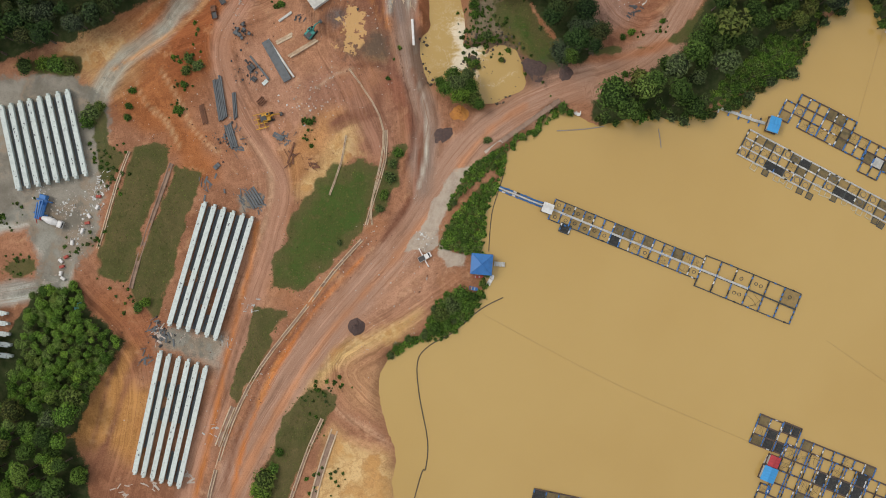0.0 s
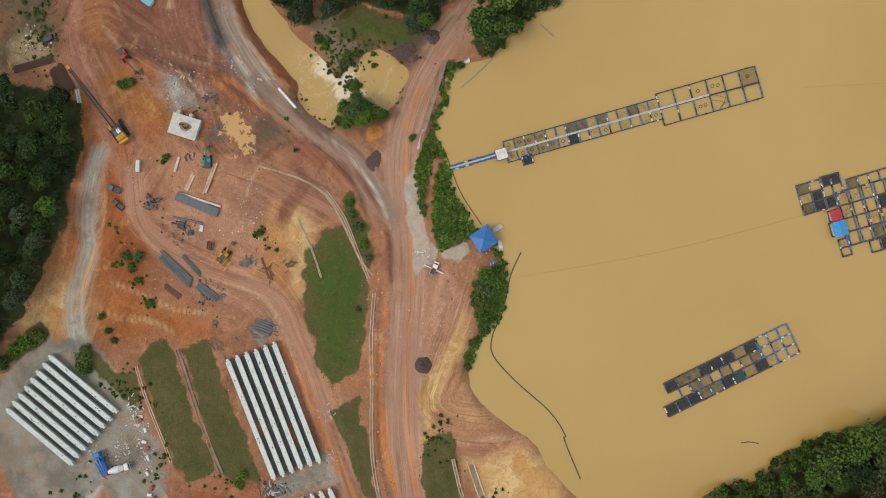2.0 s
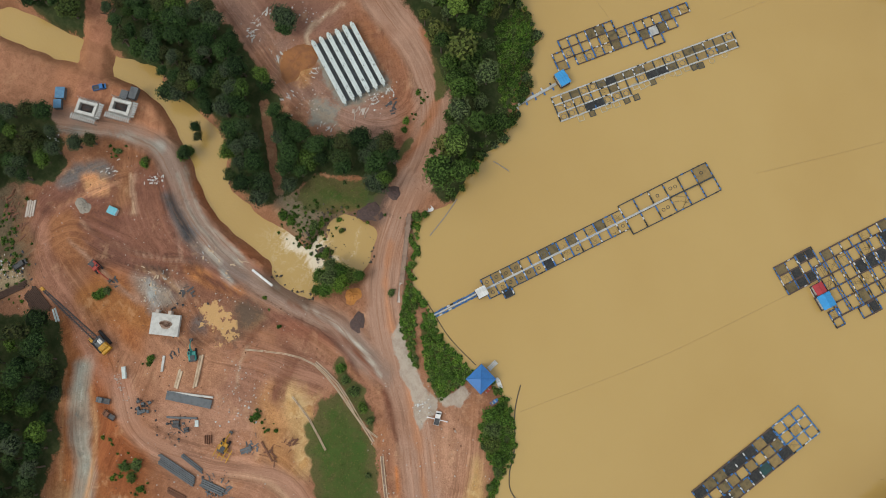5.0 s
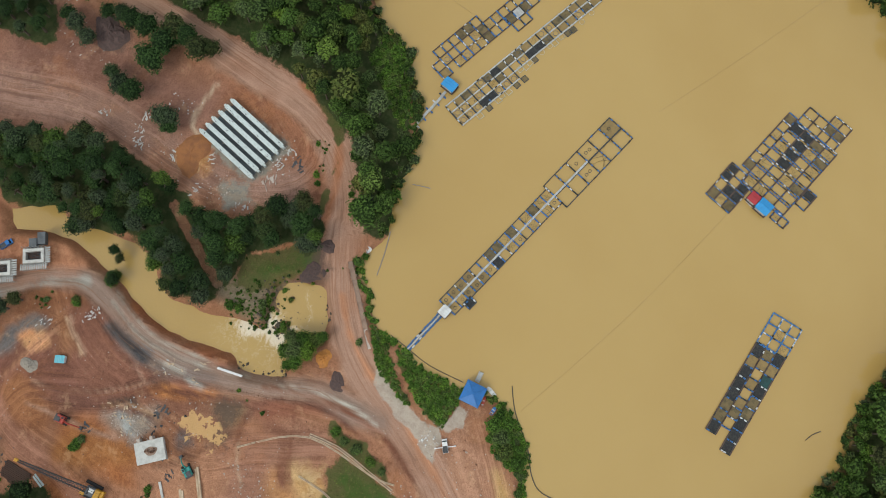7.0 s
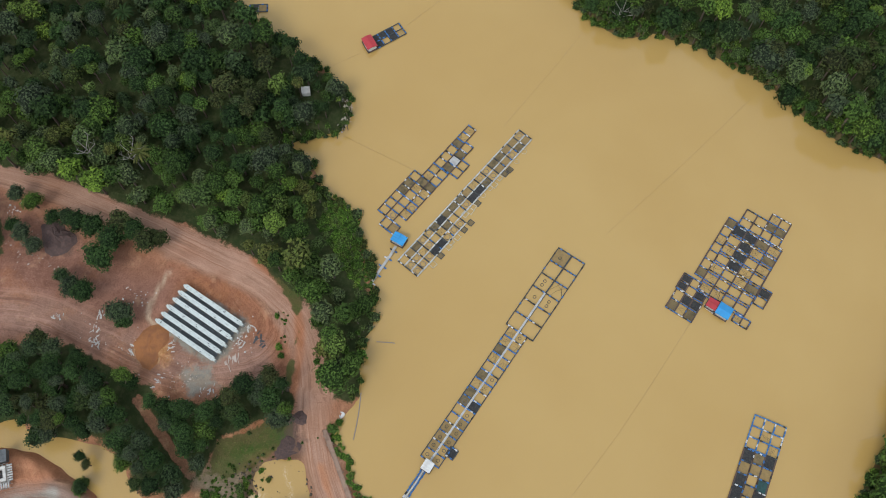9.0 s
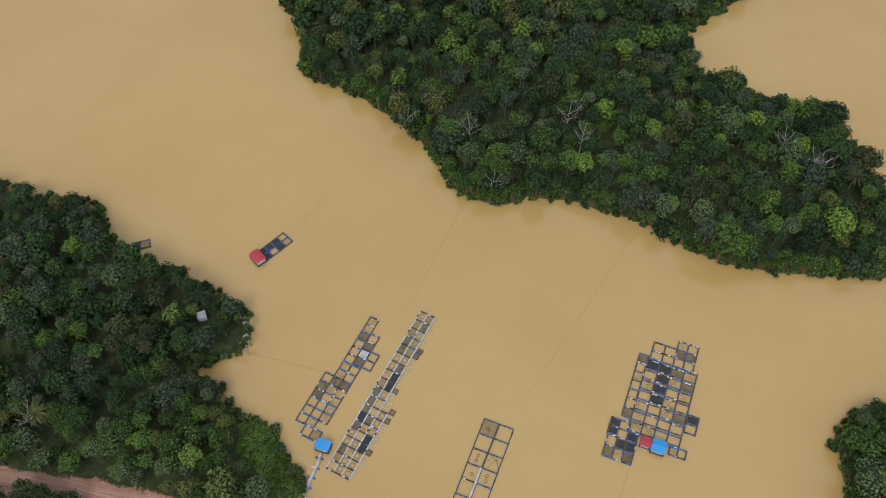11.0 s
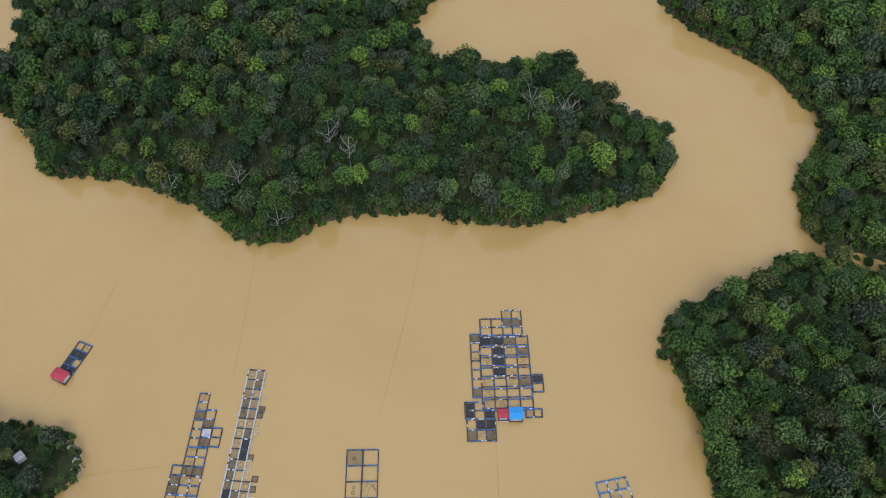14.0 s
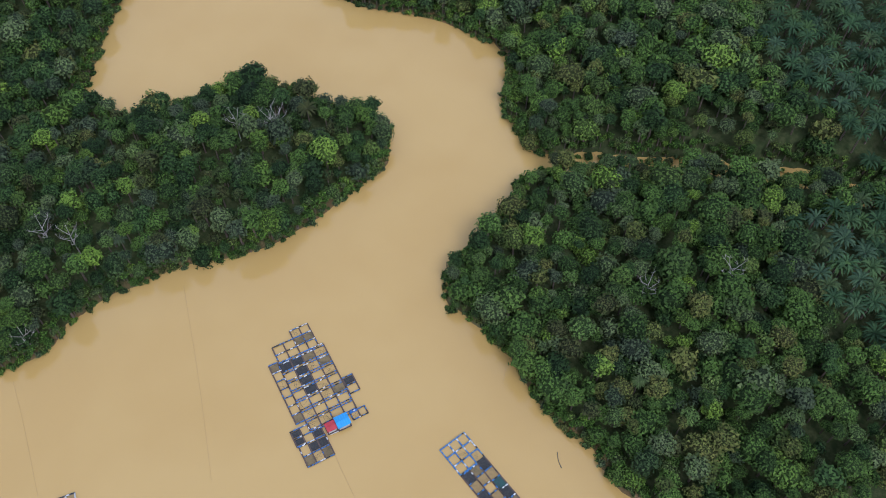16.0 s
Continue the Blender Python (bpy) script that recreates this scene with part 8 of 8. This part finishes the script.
pale += around((-15.9, -15.5), 16, 50, 13) + along([(-35, 106.7), (-28.7, 91.7), (-22.5, 73.9)], 2.5, 60, 14) + around((-10.4, 123.2), 2, 10, 15) + around((78.8, 168), 10, 80, 16) + around((-68.4, 48), 22, 50, 17)
specks = [(rng.uniform(-115, -2), rng.uniform(-60, 150)) for _ in range(1500)]
sx_, sy_ = np.array(specks).T
keep_speck = (depth_in(sx_, sy_, SITE) > 3) & clear_of(sx_, sy_, GRASS + WOODS + [RIVER], 0) & (vnoise(sx_, sy_, 14, 41) > 0.45)
rocks("stone_chips", "small pale stones strewn over the red earth", [c for c, k in zip(specks, keep_speck) if k], 0.07, 0.32, STONE, "stones")
rocks("concrete_rubble", "scattered pale broken concrete and stones on clay", pale, 0.08, 0.5, STONE)
clods = [(rng.uniform(-110, 0), rng.uniform(-60, 140)) for _ in range(900)]
cx, cy = np.array(clods).T
keep_clod = (depth_in(cx, cy, SITE) > 4) & clear_of(cx, cy, GRASS + WOODS + [RIVER], 0) & (np.min([line_distance(cx, cy, r[0])[0] for r in ROADS], axis=0) > 4)
rocks("clay_clods", "reddish clods of earth over the works", [c for c, k in zip(clods, keep_clod) if k], 0.08, 0.45, RUST, "clods")
rocks("white_scrap", "white broken boards and bags along the yard's edge", along([(-114.7, 21.4), (-117.2, 14.8), (-120.9, 6.3), (-123.8, 2.5)], 1.3, 60, 61) + around((-125.7, 12.9), 4, 45, 62) + around((-134.2, 18.2), 3, 20, 63) + around((-22.3, 159.3), 4, 25, 64)
      + around((-64.4, 139.3), 5, 40, 65) + around((-9.7, 123.4), 2, 14, 66) + around((-48.5, 46.2), 8, 25, 67) + around((91.5, 181.9), 3, 25, 68) + around((63.1, 85), 5, 30, 69) + around((68.6, 126), 5, 25, 70) + around((-6.4, 2.5), 4, 25, 71), 0.15, 0.65, WHITE_SHEET, "scrap")
rocks("river_boulders", "dark boulders about the spillway falls", along([(8, 71.6), (10.2, 67.8), (10.2, 64), (8, 61.7)], 1.1, 90, 21) + around((11.5, 61.7), 4, 70, 22) + along([(13.4, 54.5), (18.2, 50.4), (24.8, 54.5), (25.4, 64)], 0.9, 80, 23)
      + around((15.9, 68.7), 6, 70, 25) + around((14.4, 58.7), 3, 25, 26) + around((19.7, 65.5), 6, 40, 27) + along([(-6.4, 71.6), (-6, 62.1), (-3.6, 55.5)], 0.8, 40, 28), 0.25, 0.95, ROCK, "boulders")
rocks("shore_revetment", "grey rocks and tyres armouring the wooded cape", along([(168.2, 79.4), (163.4, 74.5), (156.3, 72.2), (150.9, 73)], 0.8, 150, 24), 0.4, 1.0, STONE, "revetment")
rocks("timber_litter", "dark scrap and debris scattered over the works", around((-67.8, 72.2), 3, 40, 31) + around((-71.9, 36.8), 6, 60, 32) + around((-64.8, 59.4), 7, 40, 33) + around((-94.8, -28.7), 5, 70, 34) + around((-63.8, 138.6), 9, 80, 35) + around((-38.3, 82.4), 9, 26, 36), 0.2, 0.8, STEEL, "scrap")
for k, (x, y) in enumerate([(-48.6, 65.9), (-68.9, 71.6), (-66.6, 73.1), (-64.9, 71.6), (-67.3, 70)][1:] + around((-68.2, 72.6), 2.2, 6, 41)):
    drum = thing("steel_drum", "grey steel drum in a heap of drums", "drum", on_ground((x, y)), k * 0.7, "drums by the haul road")
    part("shell", Build().tube((0, -0.5, 0.5), (0, 0.5, 0.5), 0.5, None, 10), SLATE, drum)
for k, p in enumerate([(-115.3, 17.1), (-115.8, 13.5), (-118.5, 10.6), (-119.1, 8.2), (-120.8, 5.7), (-128, -4.5), (-127.6, -6.4), (-128, -8.7), (-127.2, -10.4), (-126.1, -3.2), (-124.2, 1.6)]):
    barrier = thing("road_barrier", "red or white plastic road barrier by the gravel track", "barrier", on_ground(p), k * 1.1, "plastic road barriers")
    part("shell", Build().box(0, 0, 0, 1.6, 0.9, 0.9), RED_PAINT if k % 3 == 0 else WHITE_PAINT, barrier)

# ---- single trees and bushes ----
def crown_mesh(name, shape, material, size=1.0):
    p, f, sp = shape
    me = bpy.data.meshes.new(name)
    me.from_pydata([tuple(q) for q in p * size], [], [tuple(int(i) for i in q) for q in f])
    me.attributes.new("tint", "FLOAT", "POINT").data.foreach_set("value", np.zeros(len(p), np.float32))
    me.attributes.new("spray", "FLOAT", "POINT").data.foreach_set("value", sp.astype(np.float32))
    me.materials.append(material)
    me.polygons.foreach_set("use_smooth", np.ones(len(f), bool))
    return me


RICH = [leaf_crown(70 + k, 10 + k, 560, 0.85, 0.068, (0.42, 0.36)[k % 2]) for k in range(4)]
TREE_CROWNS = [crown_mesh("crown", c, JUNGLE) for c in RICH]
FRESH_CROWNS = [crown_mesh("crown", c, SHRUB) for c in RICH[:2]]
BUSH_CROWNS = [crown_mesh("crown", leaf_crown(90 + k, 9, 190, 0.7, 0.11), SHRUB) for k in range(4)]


def limb_mesh(seed):
    """A trunk of unit height that forks into limbs."""
    rnd = random.Random(seed)
    b = Build().tube((0, 0, -0.1), (0.02, 0.01, 0.5), 0.055, 0.04, 7)
    for k in range(5):
        a = 2.4 * k + rnd.uniform(-0.3, 0.3)
        b.tube((0.02, 0.01, 0.42 + 0.03 * k), (0.25 * math.cos(a), 0.25 * math.sin(a), 0.8 + rnd.uniform(-0.05, 0.1)), 0.03, 0.012, 5)
    return b.mesh("trunk", BARK)


BOUGH_MESHES = [limb_mesh(k) for k in range(3)]


def tree(p, r, tall, label, group="", leaves=TREE_CROWNS):
    z = max(height_at(*p), -1.0)
    top = thing("tree", label, "tree", (*p, z), rng.uniform(0, 6.28), group)
    part("trunk", rng.choice(BOUGH_MESHES), None, top, "", None, 0, (tall * 0.9, tall * 0.9, tall * 0.85))
    part("crown", rng.choice(leaves), None, top, "", (0, 0, tall - r * 0.8), rng.uniform(0, 6.28), (r, r, r))
    return top


def bush(p, r, label, group):
    top = thing("bush", label, "bush", on_ground(p, -0.1), rng.uniform(0, 6.28), group)
    part("crown", rng.choice(BUSH_CROWNS), None, top, "", (0, 0, r * 0.35), 0, (r, r, r * rng.uniform(0.7, 1.0)))
    part("stem", rng.choice(BOUGH_MESHES), None, top, "", None, 0, (r * 0.9, r * 0.9, r * 0.8))
    return top


for dx, dy, r in ((0, 0.5, 4.4), (4.2, -0.8, 3.9), (-3.9, -1.0, 3.6), (1.0, -3.6, 3.8), (5.8, -4.4, 3.3), (-1.2, 3.6, 3.6), (3.6, 3.4, 3.4), (-5.6, 1.0, 2.6), (7.8, -6.6, 2.4)):
    c = (4.5, 53.6)
    tree((c[0] + dx * 0.95, c[1] + dy * 0.95), r, 8.5, "full green tree beside the river falls", "trees by the falls", FRESH_CROWNS)
px, py, rnd_t = scatter(WOODS_RIVER, 5.2, 51, lambda x, y: (line_distance(x, y, WOOD_TRAIL)[0] > 3.4) & (line_distance(x, y, RIVER_CROSSING)[0] > 6.5) & clear_of(x, y, [GRASS[10]], -1.5))
for x, y in zip(px, py):
    tree((x, y), rnd_t.uniform(2.6, 5.4), rnd_t.uniform(8, 13), "broad dark green tree on the river bank", "trees along the river")
for outline, seed, label, group in ((WOODS_WEST2, 52, "dark green tree at the top of the works", "trees above the works"), (WOODS_TOP, 53, "leafy tree beside the upper track", "trees by the upper track")):
    px, py, rnd_t = scatter(outline, 6.0, seed)
    for x, y in zip(px, py):
        tree((x, y), rnd_t.uniform(2.6, 4.6), rnd_t.uniform(7, 11), label, group)
for p, r in (((81.9, 171.7), 3.6), ((78.8, 166.2), 3.2), ((89.7, 147), 4.4), ((85.9, 139.2), 4.8), ((78.9, 140.9), 5.0), ((88.7, 126.5), 4.6), ((90.4, 123.9), 3.6), ((66.9, 146.8), 4.0), ((65.8, 142.2), 4.2), ((70.1, 151.7), 3.0),
             ((61.8, 127.3), 4.4), ((59.2, 124.9), 3.2), ((92.7, 138.5), 4.6), ((91.7, 132.8), 4.0), ((84.4, 175.9), 3.0), ((96, 179.6), 3.2), ((94.2, 172.3), 3.4), ((90.5, 163.3), 3.0), ((90.4, 153.6), 3.8), ((91.6, 158.4), 3.2)):
    tree(p, r * 1.3, 2.2 * r + 1.5, "dark green tree beside the upper yard", "trees beside the upper yard")
for p, r in (((13.4, 125.1), 2.6), ((11.3, 122.4), 2.2), ((3.8, 120.9), 3.0), ((5.2, 122.6), 2.0), ((-13.8, 147.1), 3.4), ((-18.1, 150.2), 3.6)):
    tree(p, r, 2.2 * r + 1, "small open-crowned tree on the river bank", "small bank trees")
for p, r in (((5.9, -15.5), 3.6), ((3, -19.3), 3.8), ((7.8, -20.2), 3.2), ((-0.8, -22.1), 3.4), ((9.7, -16.4), 2.6), ((-2.7, -26.8), 3.2), ((1.1, -25.9), 2.4), ((-6.4, -29.7), 1.9), ((-11.7, -30.6), 1.7), ((-15.9, -34), 1.5), ((-17.8, -36.3), 1.7)):
    bush(p, r, "rounded green shrub on the lake bank by the hut", "shrubs on the lake bank")
for p, r in (((-84.9, 63), 2.4), ((-82.1, 60.6), 2.6), ((-85.9, 59.3), 2.0), ((-86.8, 54.5), 1.6), ((-88.2, 46), 2.2), ((-103.9, 52.6), 1.8), ((-105.2, 47.3), 1.6), ((-105.8, 43.6), 1.5), ((-117.1, 45.1), 4.0), ((-119, 42.2), 3.0), ((-114.7, 47), 2.6), ((-44.7, 42), 2.0),
             ((-129.4, 61.2), 3.6), ((-124.7, 60.6), 3.4), ((-134.1, 61.7), 2.8), ((-139.8, 60.6), 3.2), ((-59.5, -78), 4.6), ((-61, -81.8), 4.2), ((-56.6, -73.8), 2.6), ((-54.7, -68.5), 2.0), ((-49.7, 109.2), 2.2), ((-51.3, 110), 1.7), ((-48, 108.5), 1.8),
             ((-6.8, 130.2), 2.0), ((-10.6, 139.7), 1.6), ((-7.9, 129.8), 2.0), ((-54.4, 81.4), 1.8), ((3.1, 122.5), 3.0), ((5.8, 122.4), 2.6), ((40.1, 46.7), 2.4), ((42.7, 45.3), 1.8), ((14.7, 35.9), 1.8), ((60.9, 58.1), 1.6), ((73.5, 75.8), 1.2),
             ((62.9, 72), 1.8), ((60.3, 70.5), 1.5), ((-99.2, -18.3), 2.4), ((-102, -20.2), 2.0), ((-34.8, 1.6), 1.4), ((-16.8, 28), 2.2), ((-17.8, 23.3), 2.4), ((-19.7, 17.6), 2.2), ((-14.9, 31.8), 2.0), ((-21.2, 12.9), 1.8)):
    bush(p, r, "low green bush on bare clay", "bushes over the works")
brush = []
for c, spread, n, seed in (((-84.5, 61.8), 2.6, 16, 1), ((-88, 55.2), 1.8, 9, 2), ((-89.3, 46.1), 1.8, 9, 3), ((-90, 63.3), 1.2, 5, 4), ((-45, 43), 1.6, 8, 5), ((-44.8, 36.2), 1.2, 5, 6), ((-54.8, 81), 1.5, 7, 7),
                           ((-83.8, 71.2), 1.6, 4, 8), ((-58.3, 145.3), 4.0, 34, 9), ((-61.1, 139.9), 3.0, 16, 10), ((-54.8, 151.5), 3.5, 22, 11), ((-67.9, 130.5), 2.5, 10, 12), ((11.9, 75.2), 4.0, 50, 13), ((11.7, 69.8), 3.0, 40, 14), ((20.5, 70.2), 6.0, 40, 15),
                           ((-42.4, -53.4), 4.0, 14, 16), ((-39.6, -47.7), 2.5, 8, 17), ((-42.4, -78), 3.0, 10, 18), ((-142.7, -6), 3.0, 16, 19), ((-107.7, -15.5), 3.0, 12, 20), ((73.9, 73.9), 1.5, 6, 21), ((66.1, 71.6), 1.5, 6, 22), ((-11.9, 141.2), 2.0, 8, 23), ((-17.5, 60.3), 2.0, 3, 24), ((-113.4, 29.9), 3.0, 26, 25), ((-111.5, 23.3), 2.5, 16, 26), ((-117.2, 3.5), 2.0, 10, 27), ((-123.8, -2.2), 2.0, 10, 28), ((-144.6, 11), 4.0, 20, 29), ((-36.7, -46.7), 2.0, 8, 30), ((-37.7, -76.1), 2.5, 10, 32)):
    rb = np.random.RandomState(seed)
    for x, y in around(c, spread * 2, n, seed):
        r = rb.uniform(0.35, 1.1)
        brush.append((x, y, max(height_at(x, y), -1.6) - 0.1, r * 0.8 + 0.15, r, rb.rand()))
woodland("weeds", "patchy green weeds on bare clay and rocks", brush, THICKET, SHRUB, "weeds")
for p, r in (((9.7, 61.7), 1.8), ((11, 62.5), 1.6), ((8.7, 63), 1.5), ((12.1, 61), 1.2), ((19.7, 63.4), 1.3), ((13.8, 65.9), 0.7), ((14.8, 71.2), 2.0), ((16.7, 70), 1.6), ((12.5, 70), 1.4), ((14, 58.3), 0.7),
             ((22.9, 54.5), 1.0), ((23.8, 63), 1.0), ((25.4, 60.2), 1.2), ((22, 66.8), 1.4), ((19.1, 69.7), 1.2), ((10.3, 81.1), 2.4), ((10.6, 77.9), 1.8)):
    bush(p, r, "weedy green shrub among the rocks of the falls", "shrubs at the falls")
for seed, outline, size in ((61, GRASS[6], 1.3), (62, GRASS[7], 1.2), (63, GRASS[8], 1.6)):
    px, py, rnd_t = scatter(outline, 3.4, seed, off_path)
    for x, y in zip(px, py):
        bush((x, y), size * rnd_t.uniform(0.6, 1.3), "dense green undergrowth on the causeway bank", "undergrowth on the causeway")

# tufts over the grass plots
tufts = []
for k, outline in enumerate(GRASS[:6] + GRASS[10:]):
    px, py, rnd_t = scatter(outline, 0.85, 80 + k)
    tufts += [(x, y, height_at(x, y) - 0.02, 0.22 * rnd_t.uniform(0.6, 1.6), rnd_t.uniform(0.15, 0.42), rnd_t.rand()) for x, y in zip(px, py) if rnd_t.rand() < 0.55]
tv, tf, tt = [], [], []
trnd = np.random.RandomState(9)
for x, y, z, h, r, tint in tufts:
    for k in range(3):
        a = trnd.uniform(0, 6.28)
        c, s = math.cos(a) * r, math.sin(a) * r
        b = len(tv)
        tv += [(x - c, y - s, z + h * 0.4), (x + s * 0.6, y - c * 0.6, z + h * 0.5), (x + c, y + s, z + h), ]
        tf.append((b, b + 1, b + 2))
        tt += [tint] * 3
tagged(sheet("grass_tufts", np.array(tv), np.array(tf), GRASS_BLADES, [("tint", "FLOAT", "value", tt), ("spray", "FLOAT", "value", np.full(len(tt), 0.85))], False), "uneven tufts of weedy green grass on the plots", "grass", kind="stuff")


def bare_tree(p, z, tall, label):
    """A dead tree: grey trunk and bare forking boughs."""
    rnd = random.Random(int(tall * 100))
    top = thing("dead_tree", label, "dead tree", (*p, z), rnd.uniform(0, 6))
    part("trunk", Build().tube((0, 0, -1), (0, 0, tall * 0.6), 0.3, 0.2, 6), DEAD_WOOD, top)
    for k in range(8):
        a, zz = 2.4 * k, tall * (0.4 + 0.05 * k)
        e = (tall * 0.22 * math.cos(a), tall * 0.22 * math.sin(a), zz + tall * 0.25)
        b = Build().tube((0, 0, zz), e, 0.14, 0.06, 5)
        for j in range(4):
            b.tube(e, (e[0] + rnd.uniform(-1.6, 1.6), e[1] + rnd.uniform(-1.6, 1.6), e[2] + rnd.uniform(0.5, 2.0)), 0.06, 0.03, 4)
        part("bough", b, DEAD_WOOD, top)
    return top


for p, tall in (((247.1, -54.4), 19.0), ((238.5, -59.9), 17.0), ((232.5, -141.5), 18.5), ((222.8, -152.4), 18.2), ((218.2, -22.3), 15.0), ((243, -13.1), 17.5), ((251.3, 13.1), 16.4), ((115.6, 156.8), 16.8), ((117, 140.1), 17.2),
                ((53.2, -183.5), 17.8), ((32.4, -207.6), 18.8), ((221.1, -154.8), 18.1)):
    bare_tree(p, max(height_at(*p), 0), tall, "bare grey dead tree rising from the forest")
floating_line("floating_branch", "dead branch floating near the far bank", "branch", [(39.2, -113.1), (41.7, -114.6), (43.8, -116.9)], 0.15, ROPE, 0.1)
